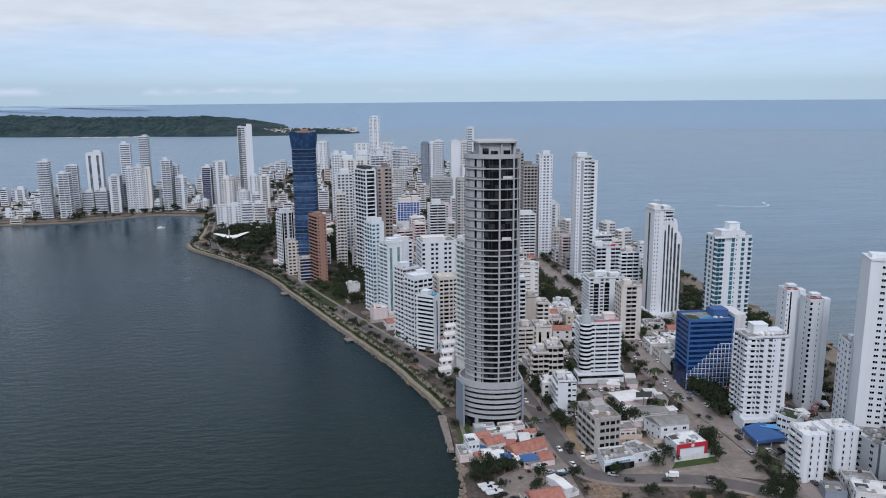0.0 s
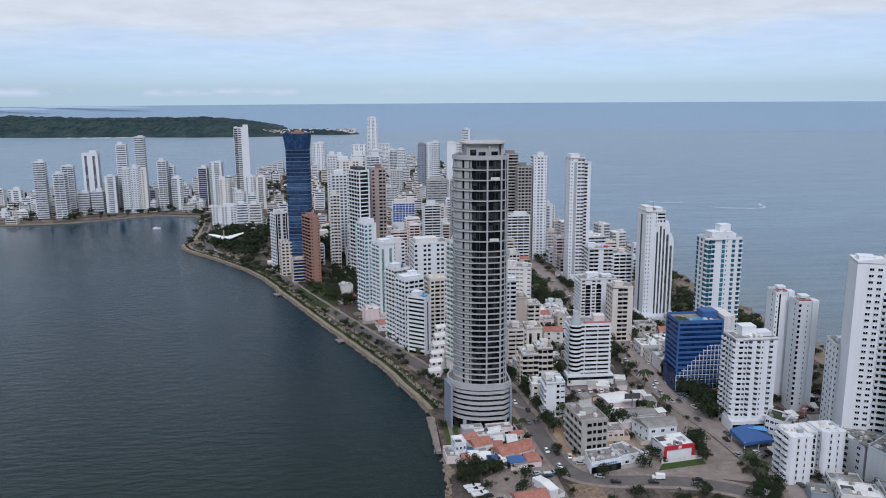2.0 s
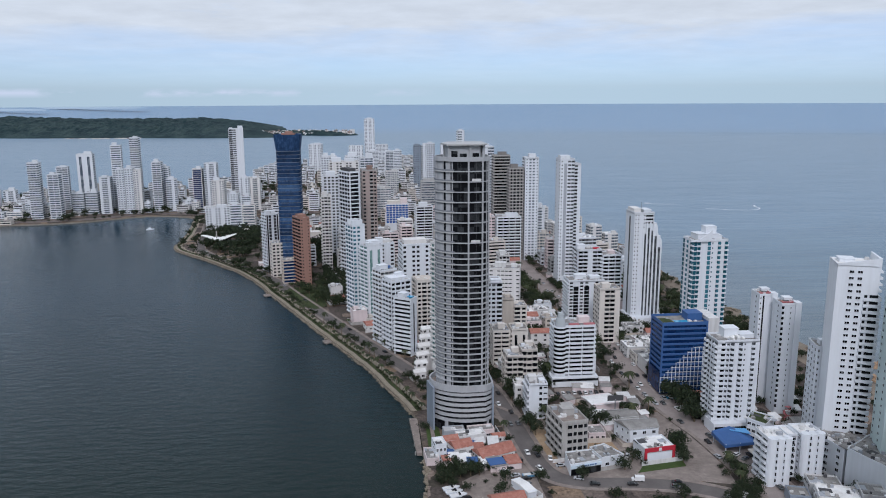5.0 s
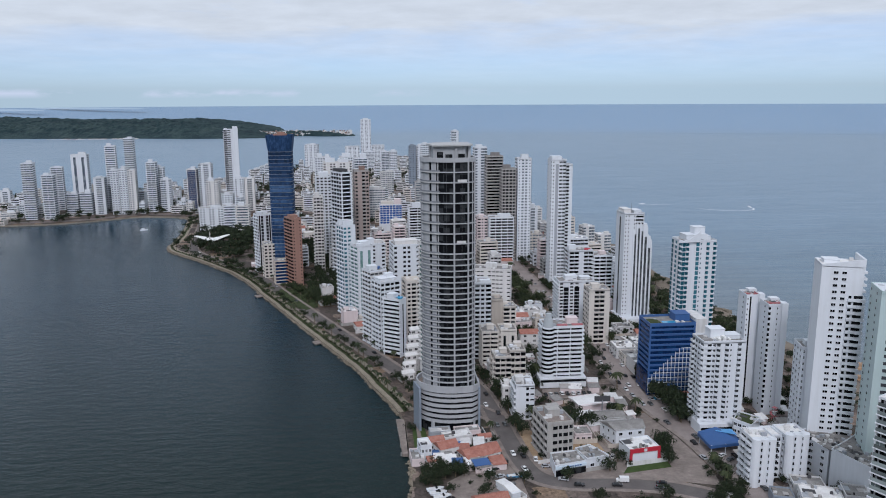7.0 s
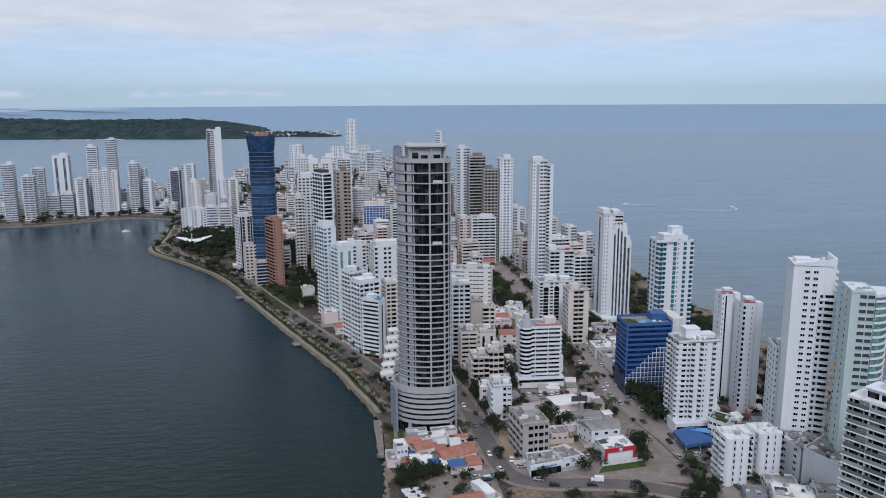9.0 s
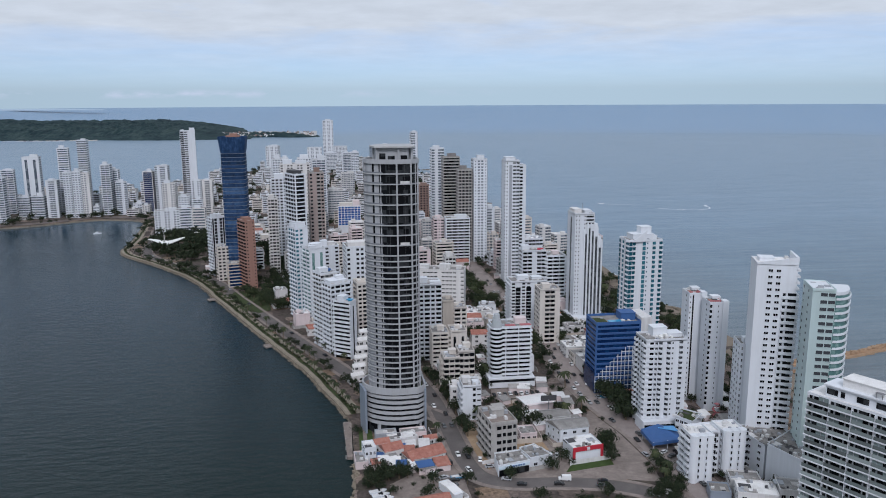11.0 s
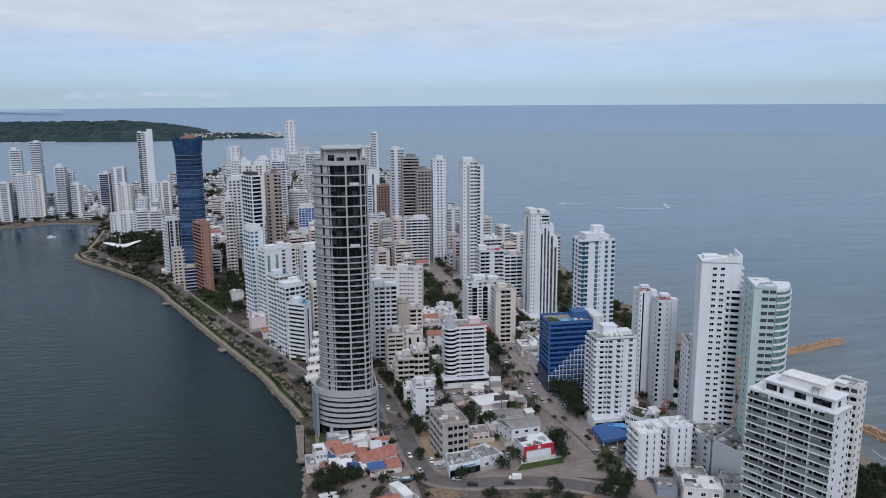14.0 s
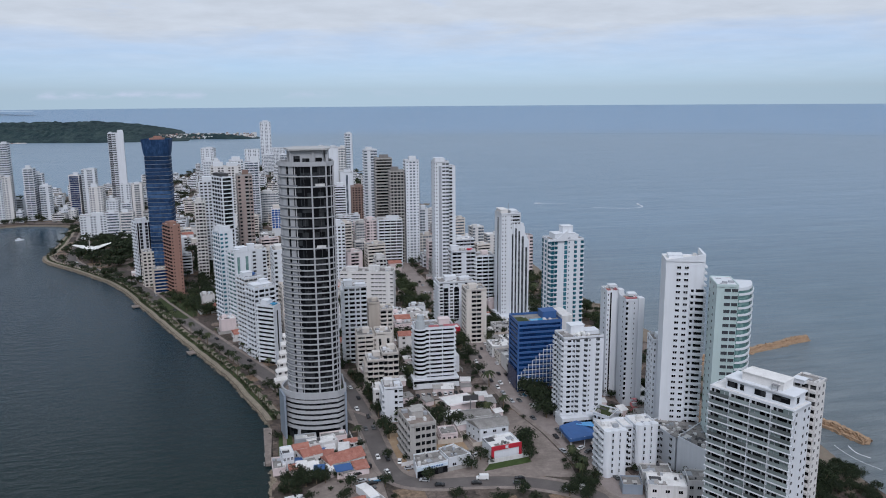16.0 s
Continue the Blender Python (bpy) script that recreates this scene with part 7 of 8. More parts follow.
# small lean-tos, awnings and sheds crowded into the yards
lean = Mesh()
tries = 0
while tries < 420:
    tries += 1
    x, y = (rg.uniform(37, 73), rg.uniform(299, 335)) if tries < 80 else (rg.uniform(84, 232), rg.uniform(318, 660))
    w, d, h0, h1 = rg.uniform(1.6, 3.4), rg.uniform(1.6, 3.4), rg.uniform(2.4, 3.4), rg.uniform(0.2, 1.0)
    if not inside(x, y) or not free(x, y, 1.2) or near_road(x, y, 4.8) or not inside(x - 9, y) or not inside(x + 9, y):
        continue
    mi = rg.choice((0, 1, 1, 2, 2, 3, 3, 5)) if tries < 80 else rg.choice((0, 1, 1, 2, 2, 3, 6))
    b0 = len(lean.v)
    lean.box(-w, w, -d, d, LAND - 0.3, LAND + h0, 4)
    lean.box(-w - 0.35, w + 0.35, -d - 0.35, d + 0.35, LAND + h0 + 0.02, LAND + h0 + 0.16, mi)
    ang = radians(rg.uniform(-12, 20))
    c, s = math.cos(ang), math.sin(ang)
    for i in range(b0, len(lean.v)):
        vx, vy, vz = lean.v[i]
        if i - b0 >= 8:
            vz += h1 * (vy + d) / (2 * d)
        elif vz > LAND:
            vz += h1 * (vy + d) / (2 * d)
        lean.v[i] = (x + c * vx - s * vy, y + s * vx + c * vy, vz)
tagged(new("lean_tos", lean.done("lean_tos", TERRACOTTA, ROOF_GREY, ROOF_WHITE, WHITE_WORN, PINKISH, BLUE_PAINT, CONCRETE)), "crowded small sheds and awnings with patched roofs", "sheds", "", "stuff")
tagged(new("yard_walls", walls_m.done("yard_walls", WHITE_WORN, CONCRETE, BEIGE)), "weathered plastered walls round the yards", "walls", "", "stuff")
tagged(new("roof_clutter", clutter.done("roof_clutter", WHITE_WORN, GREY_PAINT, CONCRETE, DARK_PAINT, ROOF_GREY)), "tanks, air units and patches on low roofs", "roof clutter", "", "stuff")


# ---- trees ----
def broadleaf(seed):
    r = random.Random(seed)
    top = thing("tree", "broad dark green street tree", "tree", 0, 0, -60.0, 0, "street trees")
    m = Mesh().tube(0, 0, 0, 2.6, 0.28, 0.2, 7)
    for i in range(5):
        a = i * 1.26 + r.random()
        m.tube(0, 0, 2.3, 4.8, 0.14, 0.05, 5, 0, 1.7 * math.cos(a), 1.7 * math.sin(a))
    part("trunk", m.done("trunk", TRUNK), top)
    m = Mesh()
    clumps = [(r.gauss(0, 1.5), r.gauss(0, 1.5), 4.0 + r.gauss(0, 0.7), r.uniform(0.8, 1.45)) for i in range(24)]
    for cx0, cy0, cz, cr0 in clumps:
        for i in range(34):
            v = Vector((r.gauss(0, 1), r.gauss(0, 1), r.gauss(0, 1))).normalized()
            p = Vector((cx0, cy0, cz)) + v * cr0 * r.uniform(0.65, 1.08)
            t1 = v.orthogonal().normalized()
            t1.rotate(Matrix.Rotation(r.random() * 6.28, 3, v))
            t2 = v.cross(t1)
            s = r.uniform(0.2, 0.38)
            tip = v * r.uniform(-0.15, 0.3)
            m.face([p - t1 * s, p - t2 * s * 0.7 + tip, p + t1 * s, p + t2 * s * 0.7 + tip])
    part("crown", m.done("crown", LEAF), top)
    return top


def palm(seed):
    r = random.Random(seed)
    hh = r.uniform(6.0, 8.0)
    top = thing("palm_tree", "slender coconut palm with drooping fronds", "palm", 0, 0, -60.0, 0, "palms along the streets")
    m = Mesh().tube(0, 0, 0, hh * 0.5, 0.24, 0.18, 7, 0, 0.2, 0.1)
    m.tube(0.2, 0.1, hh * 0.5, hh, 0.18, 0.13, 7, 0, 0.3, 0.15)
    part("trunk", m.done("trunk", TRUNK), top)
    m = Mesh()
    for i in range(17):
        a, el = i * 2.4 + r.random() * 0.4, r.uniform(-0.1, 0.9)
        d = Vector((math.cos(a), math.sin(a), 0))
        side = Vector((-d.y, d.x, 0))
        base = Vector((0.5, 0.25, hh))
        prev = base
        for s in range(4):
            t = (s + 1) / 4
            q = base + d * (2.9 * t) + Vector((0, 0, el * 1.9 * t - 2.4 * t * t))
            w0, w1 = 0.48 * math.sin(math.pi * (0.12 + 0.8 * s / 4)), 0.48 * math.sin(math.pi * (0.12 + 0.8 * t))
            dr = Vector((0, 0, -0.22))
            m.face([prev, q, q + side * w1 + dr, prev + side * w0 + dr])
            m.face([prev, prev - side * w0 + dr, q - side * w1 + dr, q])
            prev = q
    part("crown", m.done("crown", PALM_LEAF), top)
    return top


BROAD, PALMS = [broadleaf(i) for i in range(6)], [palm(40 + i) for i in range(4)]
planted = [0, 0]
first_use = set()
FAR_TREES = []


def plant(x, y, kinds, s, z=LAND):
    src = rg.choice(kinds)
    is_palm = src in PALMS
    far_off = y > (640 if not is_palm else 760)
    m = pose(x, y, z, 0, 0, rg.uniform(0, 360)) @ Matrix.Diagonal((s, s, s * rg.uniform(0.85, 1.15), 1))
    if src.name not in first_use:
        first_use.add(src.name)
        src.matrix_basis = m
        return
    if far_off or planted[is_palm] > 270:
        FAR_TREES.append((src, m))
        return
    planted[is_palm] += 1
    o = copy_thing(src, pose(x, y, z))
    o.matrix_basis = m


n_tree = 0
for px, py, kind in SPOTS:
    if kind == "tree" and n_tree < 330:
        n = 3 if py < 660 else 2
        for i in range(n):
            qx, qy = px + rg.uniform(-5, 5), py + rg.uniform(-5, 5)
            if free(qx, qy, 1.2) and not near_road(qx, qy, 0.5) and inside(qx, qy):
                plant(qx, qy, BROAD if rg.random() < 0.8 else PALMS, rg.uniform(0.95, 1.5))
                n_tree += 1


def row(pts, off, gap, kinds, s0, s1, ylim=(0, 2000), chance=1.0):
    """Trees in a loose row beside a line."""
    acc = 0.0
    for i in range(len(pts) - 1):
        a, b2 = Vector(pts[i]), Vector(pts[i + 1])
        L = (b2 - a).length
        d = (b2 - a).normalized()
        while acc < L:
            p = a + d * acc + Vector((d.y, -d.x)) * (off + rg.uniform(-0.5, 0.5))
            acc += gap * rg.uniform(0.75, 1.3)
            if ylim[0] < p.y < ylim[1] and rg.random() < chance and free(p.x, p.y, 0.6):
                plant(p.x, p.y, kinds, rg.uniform(s0, s1))
        acc -= L


row(shore, 4.2, 6.5, PALMS, 0.5, 0.85, (362, 900))
row(shore, 3.9, 4.5, BROAD, 0.18, 0.36, (362, 900), 0.8)
row(BAY_ROAD, 6.4, 14, PALMS + BROAD[:2], 0.6, 0.85, (380, 1000), 0.7)
row(BAY_ROAD, -6.0, 14, BROAD, 0.5, 0.8, (1000, 1100), 0.9)
row(INNER, 5.6, 6.5, BROAD, 1.1, 1.5, (500, 960), 0.9)
row(INNER, -5.6, 6.5, BROAD, 1.1, 1.5, (500, 960), 0.9)
row(AVENUE, 9.0, 12, PALMS[:2] + BROAD[:4], 0.9, 1.3, (330, 900), 0.7)
row(AVENUE, -9.0, 11, PALMS[:2] + BROAD[:4], 0.9, 1.4, (400, 900), 0.75)
row(BAY_ROAD, -6.6, 7, BROAD + PALMS[:2], 0.6, 1.1, (375, 760), 0.8)
row(SIDE_STREET, -6.8, 12, BROAD + PALMS[:1], 0.8, 1.2, (320, 470), 0.8)
row([(168.5, 338), (171.5, 352), (168, 372)], 0.0, 3.4, BROAD, 1.35, 1.75)
row([(174, 336), (176, 350), (172, 366)], 0.0, 4.5, BROAD, 1.2, 1.5)
row([(152, 262), (160, 272), (166, 284), (164, 296)], 0.0, 2.8, BROAD + PALMS, 0.7, 1.0)
row([(157, 258), (167, 272)], 0.0, 3.2, BROAD, 0.7, 1.0)
row([(146.5, 297), (149.5, 316)], 0.0, 6.0, BROAD, 0.75, 1.0)
row([(40, 296), (54, 299)], 0.0, 4.2, BROAD, 0.7, 1.2)
row([(40, 289), (48, 293), (60, 296)], 0.0, 4.4, BROAD, 0.6, 1.1)
for x, y, s, kk in ((66, 289, 0.9, BROAD), (62, 277, 0.8, BROAD), (84.5, 310, 0.75, BROAD), (99, 287.4, 0.85, BROAD), (118.5, 293, 0.95, BROAD), (124.5, 301, 1.05, BROAD), (113, 336, 1.6, BROAD), (118, 330, 1.5, BROAD), (121, 336, 1.3, BROAD), (147, 310, 1.4, BROAD),
                    (80, 286, 0.85, BROAD), (106, 268, 0.9, BROAD), (122, 262, 0.9, BROAD), (134, 268, 1.0, BROAD), (96, 346, 1.2, PALMS), (87, 338, 1.1, BROAD), (86.5, 372, 1.7, BROAD), (84, 378, 1.6, BROAD), (88, 382, 1.5, BROAD), (73, 336, 0.9, PALMS), (70, 318, 1.0, BROAD),
                    (151, 384, 1.4, PALMS), (140, 346, 1.1, PALMS), (149, 349, 1.2, PALMS), (197, 268, 1.3, PALMS), (202, 258, 1.2, BROAD), (206, 520, 1.6, BROAD), (213, 498, 1.6, BROAD), (219, 510, 1.5, BROAD), (188, 486, 1.5, BROAD), (184, 494, 1.4, BROAD), (196, 484, 1.4, BROAD),
                    (186, 612, 1.4, BROAD), (240, 330, 1.3, BROAD), (244, 338, 1.2, BROAD), (236, 344, 1.2, BROAD), (250, 255, 1.4, BROAD), (258, 262, 1.3, BROAD), (246, 248, 1.4, BROAD), (240, 258, 1.3, BROAD), (262, 250, 1.2, BROAD), (254, 244, 1.3, BROAD), (232, 250, 1.4, BROAD), (236, 244, 1.3, BROAD), (247, 258, 1.5, BROAD), (243, 266, 1.4, BROAD), (254, 268, 1.3, BROAD), (229, 256, 1.4, BROAD), (250, 262, 1.3, BROAD), (238, 252, 1.5, BROAD), (258, 256, 1.4, BROAD)):
    if free(x, y, 0.3):
        plant(x, y, kk, s)

# shrubs and small yard trees, too many to count
tries = 0
while tries < 900:
    tries += 1
    x, y = rg.uniform(36, 235), rg.uniform(255, 640)
    if inside(x, y) and free(x, y, 0.7) and not near_road(x, y, 2.4) and rg.random() < (0.55 if y < 345 else 1.0):
        FAR_TREES.append((rg.choice(BROAD), pose(x, y, LAND - 0.3, 0, 0, rg.uniform(0, 360)) @ Matrix.Scale(rg.uniform(0.3, 0.75) if y < 400 else rg.uniform(0.5, 1.1), 4)))
# dense dark planting along the inner street and behind the beach
tries = 0
while tries < 460:
    tries += 1
    x, y = (rg.uniform(-60, 62), rg.uniform(395, 660)) if tries < 360 else (rg.uniform(240, 285), rg.uniform(232, 262))
    if inside(x, y) and free(x, y, 1.0) and (tries >= 360 or x > 26 - (y - 455) * 0.44 + 11) and not near_road(x, y, 1.0):
        FAR_TREES.append((rg.choice(BROAD), pose(x, y, LAND - 0.3, 0, 0, rg.uniform(0, 360)) @ Matrix.Scale(rg.uniform(0.8, 1.5) if tries < 360 else rg.uniform(0.45, 0.9), 4)))
# scrub along the seafront
tries = 0
while tries < 260:
    tries += 1
    x, y = rg.uniform(205, 275), rg.uniform(330, 680)
    if inside(x, y) and free(x, y, 0.8) and not near_road(x, y, 2.0):
        FAR_TREES.append((rg.choice(BROAD), pose(x, y, LAND - 0.4, 0, 0, rg.uniform(0, 360)) @ Matrix.Scale(rg.uniform(0.4, 1.0), 4)))
# the wooded park round the pavilion on the point
tries = 0
while tries < 105:
    tries += 1
    x, y = rg.uniform(-186, -112), rg.uniform(770, 925)
    if inside(x - 22, y) and inside(x - 14, y - 22) and free(x, y, 2.0) and not near_road(x, y, 1.5) and (x > -178 or y > 800):
        FAR_TREES.append((rg.choice(BROAD), pose(x, y, LAND - 0.3, 0, 0, rg.uniform(0, 360)) @ Matrix.Scale(rg.uniform(1.0, 2.0), 4)))
# trees of the distant quarter
tries = 0
tries, far_most = 0, len(FAR_TREES) + 1000
while tries < 2600 and len(FAR_TREES) < far_most:
    tries += 1
    x, y = rg.uniform(-640, 230), rg.uniform(640, 1900)
    if inside(x, y) and free(x, y, 1.5) and not near_road(x, y, 0.5):
        FAR_TREES.append((rg.choice(BROAD), pose(x, y, LAND, 0, 0, rg.uniform(0, 360)) @ Matrix.Scale(rg.uniform(0.9, 1.7), 4)))
wood_m, crown_m = Mesh(), Mesh()
for src, m in FAR_TREES:
    for child in src.children:
        acc = crown_m if child.name.startswith("crown") else wood_m
        b = len(acc.v)
        polys = child.data.polygons
        if m.translation.y > 520 and acc is crown_m:
            verts = child.data.vertices
            step, grow = (8, 2.4) if m.translation.y > 800 else (3, 1.6)
            for i in range(0, len(polys), step):
                c = polys[i].center
                b = len(acc.v)
                acc.v += [tuple(m @ (c + (verts[v].co - c) * grow)) for v in polys[i].vertices]
                acc.f.append((b, b + 1, b + 2, b + 3))
            continue
        acc.v += [tuple(m @ v.co) for v in child.data.vertices]
        acc.f += [tuple(b + i for i in p.vertices) for p in polys]
far_wood = tagged(new("far_trees", crown_m.done("far_trees", LEAF)), "dark green shrubs and trees between the blocks", "trees", "", "stuff")
tagged(part("trunks", wood_m.done("trunks", TRUNK), far_wood), kind="stuff")


# ---- cars ----
def car(paint_mat, van=False):
    top = thing("car", "", "car", 0, 0, -60.0, 0, "cars on the streets")
    L, W, H = (5.2, 1.95, 2.2) if van else (4.3, 1.75, 1.45)
    side = [(-L / 2, 0.35), (L / 2, 0.35), (L / 2, 0.75), (L / 2 - 0.25, 0.92), (-L / 2 + 0.1, 0.95), (-L / 2, 0.8)]
    if van:
        side = [(-L / 2, 0.35), (L / 2, 0.35), (L / 2, 1.0), (L / 2 - 0.9, 1.2), (L / 2 - 1.4, H), (-L / 2, H)]
    m = Mesh()
    n = len(side)
    m.v = [(x, -W / 2, z) for x, z in side] + [(x, W / 2, z) for x, z in side]
    m.f = [tuple(range(n)), tuple(range(2 * n - 1, n - 1, -1))] + [(i, n + i, n + (i + 1) % n, (i + 1) % n) for i in range(n)]
    m.k = [0] * len(m.f)
    me = m.done("body", paint_mat)
    bm = bmesh.new()
    bm.from_mesh(me)
    bmesh.ops.recalc_face_normals(bm, faces=bm.faces)
    bm.to_mesh(me)
    bm.free()
    part("body", me, top)
    if not van:
        m = Mesh()
        lo, hi = [(-1.75, -0.8), (1.0, -0.8), (1.0, 0.8), (-1.75, 0.8)], [(-1.25, -0.62), (0.35, -0.62), (0.35, 0.62), (-1.25, 0.62)]
        m.v = [(x, y, 0.93) for x, y in lo] + [(x, y, H - 0.06) for x, y in hi]
        m.f = [(0, 1, 5, 4), (1, 2, 6, 5), (2, 3, 7, 6), (3, 0, 4, 7)]
        m.k = [0] * 4
        part("cabin_glass", m.done("cabin_glass", CAR_GLASS), top)
        part("roof", Mesh().box(-1.28, 0.38, -0.64, 0.64, H - 0.06, H).done("roof", paint_mat), top)
    else:
        part("windscreen", Mesh().box(L / 2 - 1.32, L / 2 - 1.0, -0.85, 0.85, 1.25, 1.95).done("windscreen", CAR_GLASS), top)
    wh = Mesh()
    ring = [(0.31 * math.cos(i * math.pi / 5), 0.31 * math.sin(i * math.pi / 5)) for i in range(10)]
    wh.v = [(x, -0.1, z) for x, z in ring] + [(x, 0.1, z) for x, z in ring]
    wh.f = [tuple(range(10)), tuple(range(19, 9, -1))] + [(i, 10 + i, 10 + (i + 1) % 10, (i + 1) % 10) for i in range(10)]
    wh.k = [0] * 12
    me = wh.done("wheel", TYRE)
    for sx in (-1, 1):
        for sy in (-1, 1):
            part("wheel", me, top, m=shift(sx * L * 0.31, sy * (W / 2 - 0.08), 0.31))
    return top


HUES = ("white", "silver", "black", "dark grey", "red", "yellow")
CARS = [tagged(car(p), h + (" taxi" if h == "yellow" else " car") + " standing on the asphalt") for p, h in zip(CAR_PAINTS, HUES)]
CARS.append(tagged(car(CAR_PAINTS[0], True), "white van standing on the asphalt"))
used_cars = set()


def put_car(x, y, ang, z=LAND + 0.12):
    src = rg.choices(CARS, (5, 4, 7, 5, 0.25, 0.25, 0.9))[0]
    m = pose(x, y, z, 0, 0, ang)
    if src.name not in used_cars:
        used_cars.add(src.name)
        src.matrix_basis = m
    else:
        copy_thing(src, m)


def traffic(pts, off, gap, ylim, flip=False):
    acc = rg.uniform(0, gap)
    for i in range(len(pts) - 1):
        a, b2 = Vector(pts[i]), Vector(pts[i + 1])
        L, d = (b2 - a).length, (b2 - a).normalized()
        while acc < L:
            p = a + d * acc + Vector((d.y, -d.x)) * off
            acc += gap * rg.uniform(0.4, 1.7)
            if ylim[0] < p.y < ylim[1]:
                put_car(p.x, p.y, math.degrees(math.atan2(d.y, d.x)) + (180 if flip else 0))
        acc -= L


traffic(AVENUE, 1.8, 30, (255, 640))
traffic(AVENUE, -1.8, 32, (255, 640), True)
traffic(AVENUE, 5.8, 13, (262, 560))
traffic(AVENUE, -5.8, 17, (262, 520), True)
traffic(SIDE_STREET, 1.9, 19, (262, 460))
traffic(SIDE_STREET, -1.9, 22, (262, 460), True)
traffic(BAY_ROAD, 1.8, 55, (380, 900))
traffic(INNER, 2.6, 30, (480, 700))
for x, y, ang in ((44, 281, 20), (46, 278.5, 20), (48, 275.5, 20), (52, 272, 24), (67, 296, 25), (70, 298.5, 25), (71, 292, 15), (75, 289, 10), (74, 285, 12), (72, 300.8, 25), (92, 299, 5), (89, 306, 80), (63.5, 333, 10), (67.5, 334.5, 80), (70, 336, 75),
                  (103, 378, 90), (106, 378.4, 90), (139, 370, 20), (141, 362, 20), (143, 355, 15), (128, 379.4, 90), (110, 378.6, 90), (113, 379, 90), (116, 379, 90), (119, 379.4, 90), (122, 379.2, 90), (125, 379, 90), (131, 379, 90), (134, 379, 90), (164.5, 388, 80), (167, 396, 80), (165, 381, 80), (174, 297, 30), (172, 301, 30), (121, 303, 60), (123.5, 305, 60), (163, 300, 100)):
    put_car(x, y, ang)

# ---- the yard by the water, the fuel forecourt and the slide ----
BOAT_BLUE = Nodes("blue_gelcoat", 0.3).colour((0.10, 0.26, 0.42)).m
TRUCK_BLACK = Nodes("black_truck_body", 0.4).colour((0.022, 0.023, 0.026)).m


def yard_boat(x, y, ang, hull, label):
    b0 = thing("motor_boat", label, "boat", x, y, LAND + 0.05, ang)
    o = [(-3.4, -1.15), (1.6, -1.2), (3.0, -0.7), (3.9, 0), (3.0, 0.7), (1.6, 1.2), (-3.4, 1.15)]
    m = Mesh().prism([(px * 0.86, py * 0.6) for px, py in o], 0.35, 0.7).prism(o, 0.7, 1.35)
    part("hull", m.done("hull", hull), b0)
    part("deck", Mesh().prism([(px * 0.9, py * 0.8) for px, py in o], 1.35, 1.42).done("deck", WHITE_WORN), b0)
    part("windscreen", Mesh().box(0.2, 0.9, -0.8, 0.8, 1.42, 1.95).done("windscreen", CAR_GLASS), b0)
    part("cradle", Mesh().box(-2.4, -2.1, -0.9, 0.9, 0, 0.36).box(1.4, 1.7, -0.9, 0.9, 0, 0.36).done("cradle", STEEL), b0)


for x, y, ang in ((42.6, 283.4, 14), (43.6, 280.4, 14), (45.0, 277.2, 14)):
    yard_boat(x, y, ang, WHITE, "white motor boat stored on a cradle in the yard")
yard_boat(77.0, 291.0, 8, BOAT_BLUE, "blue motor boat stored on a cradle in the yard")
for x, y, ang in ((67.0, 300.2, 18), (73.0, 302.8, 18)):
    tk = thing("truck", "black box truck parked beside the tiled hall", "truck", x, y, LAND + 0.05, ang)
    part("box_body", Mesh().box(-3.2, 1.4, -1.15, 1.15, 0.8, 3.1).done("box_body", TRUCK_BLACK), tk)
    part("cab", Mesh().box(1.5, 3.1, -1.05, 1.05, 0.5, 2.3).done("cab", CAR_PAINTS[0] if x < 70 else TRUCK_BLACK), tk)
    part("windscreen", Mesh().box(3.08, 3.16, -0.9, 0.9, 1.35, 2.1).done("windscreen", CAR_GLASS), tk)
    for sx in (-2.2, 2.2):
        for sy in (-1.0, 1.0):
            m = Mesh()
            ring = [(0.45 * math.cos(i * math.pi / 5), 0.45 * math.sin(i * math.pi / 5)) for i in range(10)]
            m.v = [(sx + px, sy - 0.14, 0.45 + pz) for px, pz in ring] + [(sx + px, sy + 0.14, 0.45 + pz) for px, pz in ring]
            m.f = [tuple(range(10)), tuple(range(19, 9, -1))] + [(i, 10 + i, 10 + (i + 1) % 10, (i + 1) % 10) for i in range(10)]
            m.k = [0] * 12
            part("wheel", m.done("wheel", TYRE), tk)
sl = thing("water_slide", "red water slide tower at the foot of a white tower", "slide", 213.5, 333.5, LAND, 20)
SC = 0.6
ch = Mesh()
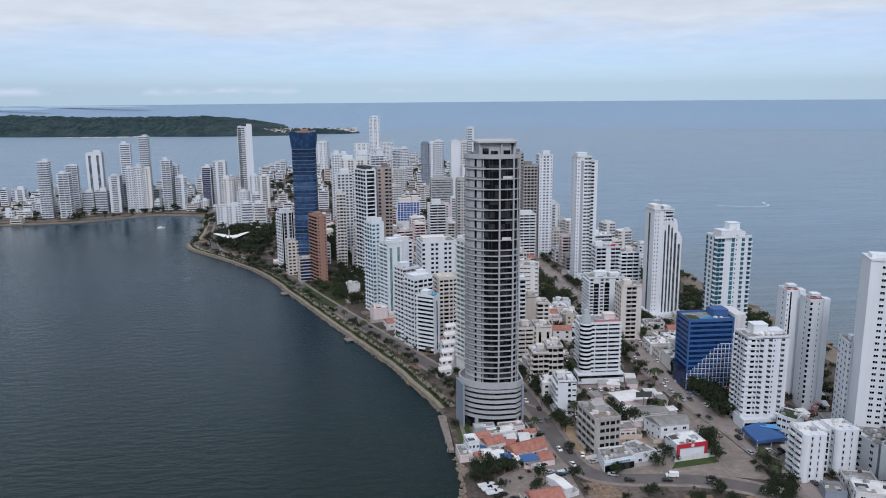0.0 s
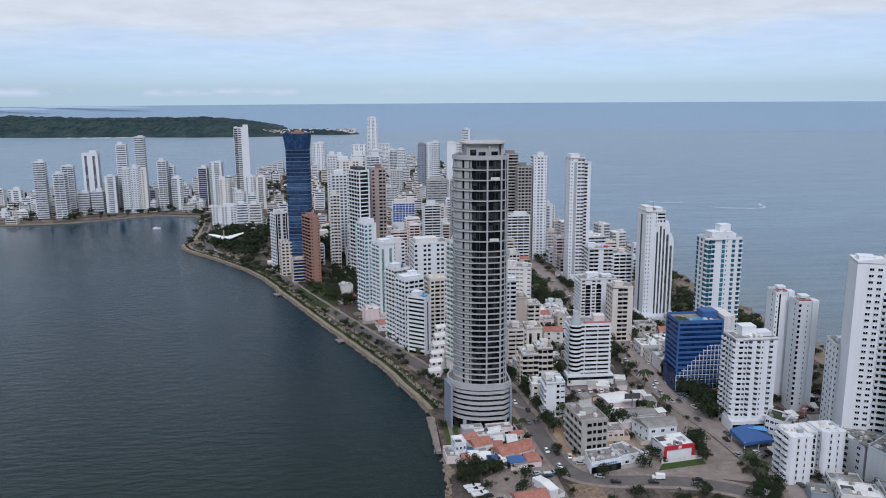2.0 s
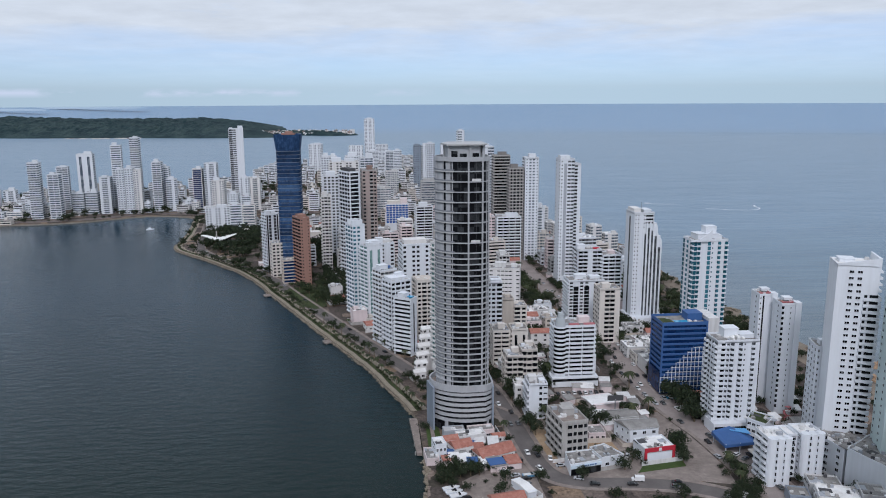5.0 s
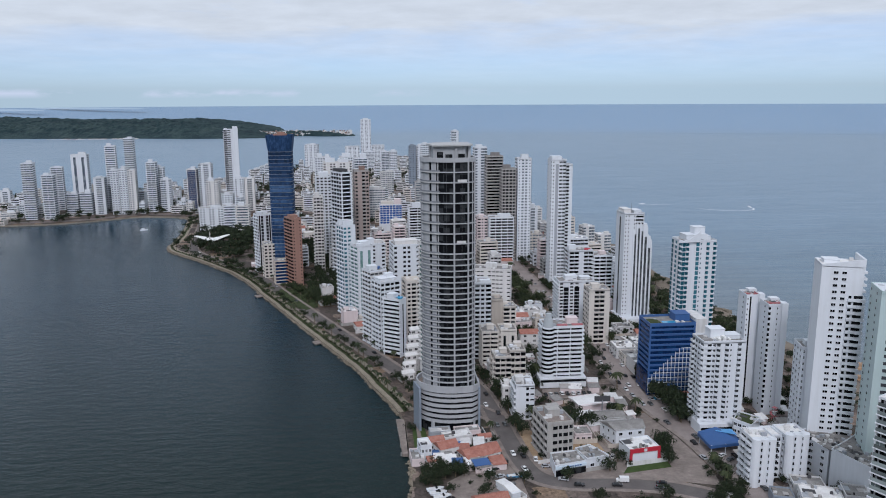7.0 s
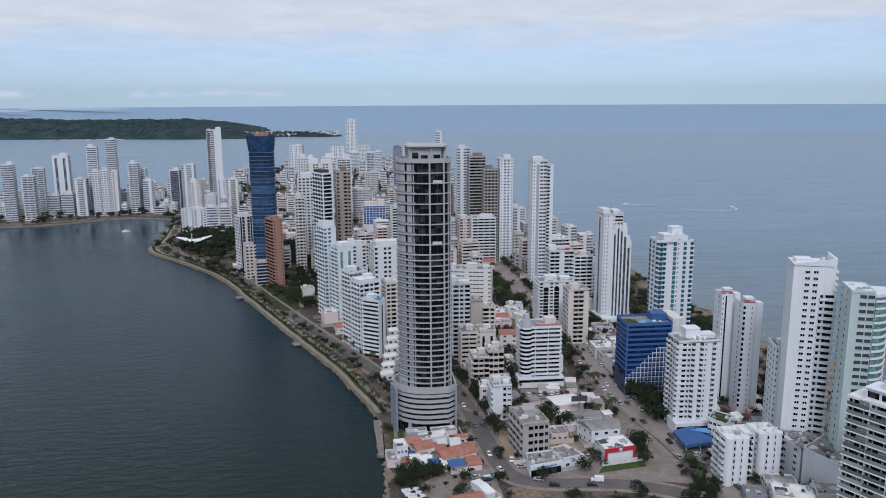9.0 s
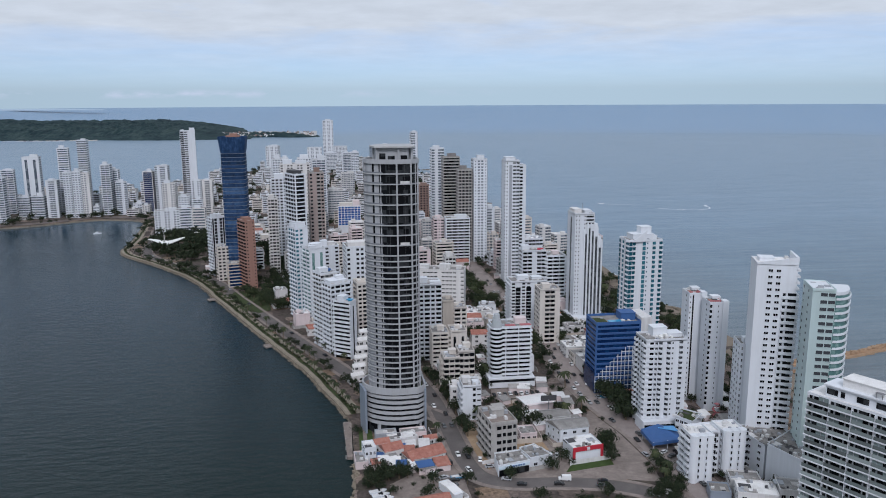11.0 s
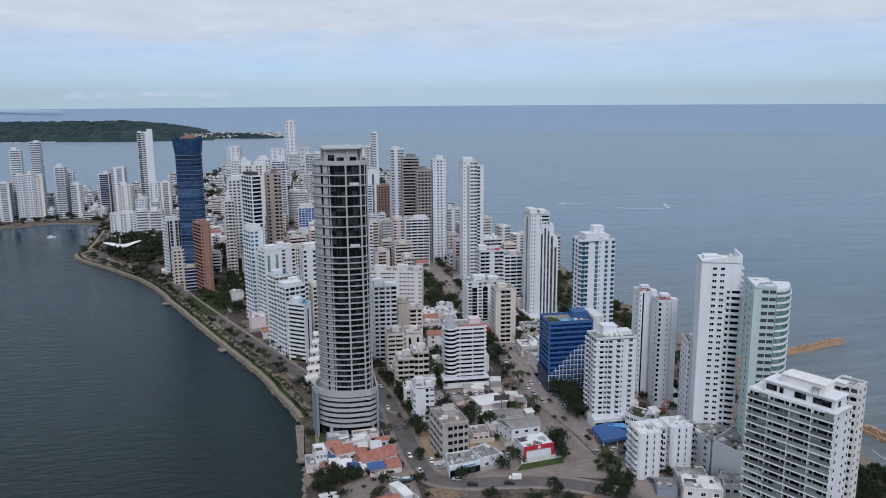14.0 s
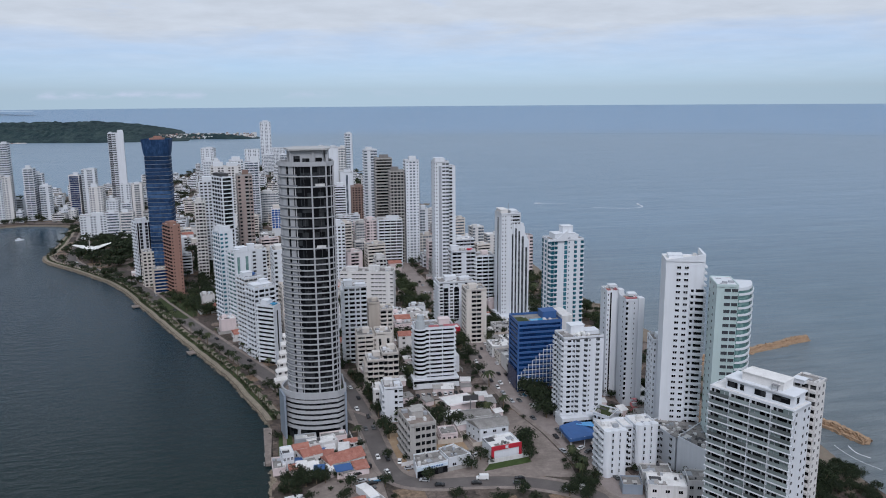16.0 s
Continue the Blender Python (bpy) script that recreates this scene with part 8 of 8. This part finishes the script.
for i in range(26):
    a0, a1 = i * 0.36, (i + 1) * 0.36
    z0, z1 = 9.5 - i * 0.34, 9.5 - (i + 1) * 0.34
    for r0, r1, up0, up1 in ((2.0, 3.4, 0.0, 0.0), (3.4, 3.7, 0.0, 0.7), (1.7, 2.0, 0.7, 0.0)):
        ch.face([(r0 * math.cos(a0), r0 * math.sin(a0), z0 + up0), (r1 * math.cos(a0), r1 * math.sin(a0), z0 + up1), (r1 * math.cos(a1), r1 * math.sin(a1), z1 + up1), (r0 * math.cos(a1), r0 * math.sin(a1), z1 + up0)])
ch.v = [(x * SC, y * SC, z * SC) for x, y, z in ch.v]
part("chute", ch.done("chute", FADED_RED), sl, "faded red spiral chute")
part("mast", Mesh().tube(0, 0, 0, 6.3, 0.25, 0.2, 10).box(-1.0, 1.0, -1.0, 1.0, 5.6, 5.75).done("mast", WHITE_WORN), sl)
part("slide_roof", Mesh().prism([(-1.1, -1.1), (1.1, -1.1), (1.1, 1.1), (-1.1, 1.1)], 7.6, 7.8).box(-1.0, -0.9, -1.0, -0.9, 5.7, 7.6).box(0.9, 1.0, 0.9, 1.0, 5.7, 7.6).done("slide_roof", FADED_RED), sl)

# ---- boats ----
bt = thing("motor_boat", "small white motor boat moored in the bay", "boat", -266, 965, 0.0, 25)
part("hull", Mesh().prism([(-4.5, -1.5), (2.5, -1.5), (5.2, 0), (2.5, 1.5), (-4.5, 1.5)], -0.3, 1.3).done("hull", WHITE), bt)
part("cabin", Mesh().box(-2.5, 1.0, -1.0, 1.0, 1.3, 2.8).done("cabin", WHITE), bt)
for bx, by, ang, pts in ((573, 1071, 80, [(573, 1068), (571, 1052), (561, 1040), (540, 1036), (515, 1045), (493, 1061)]), (428, 1120, 160, [(431, 1119), (450, 1112), (470, 1108)])):
    b3 = thing("speed_boat", "small white speed boat on the open sea", "boat", bx, by, 0.0, ang)
    part("hull", Mesh().prism([(-4, -1.4), (2.5, -1.4), (5, 0), (2.5, 1.4), (-4, 1.4)], -0.2, 1.2).done("hull", WHITE), b3)
    structure("wake", strip(smoothed(pts, 5), -1.0, 1.0, 0.08, FOAM, "wake", 0.05), "white foam wake", "wake")
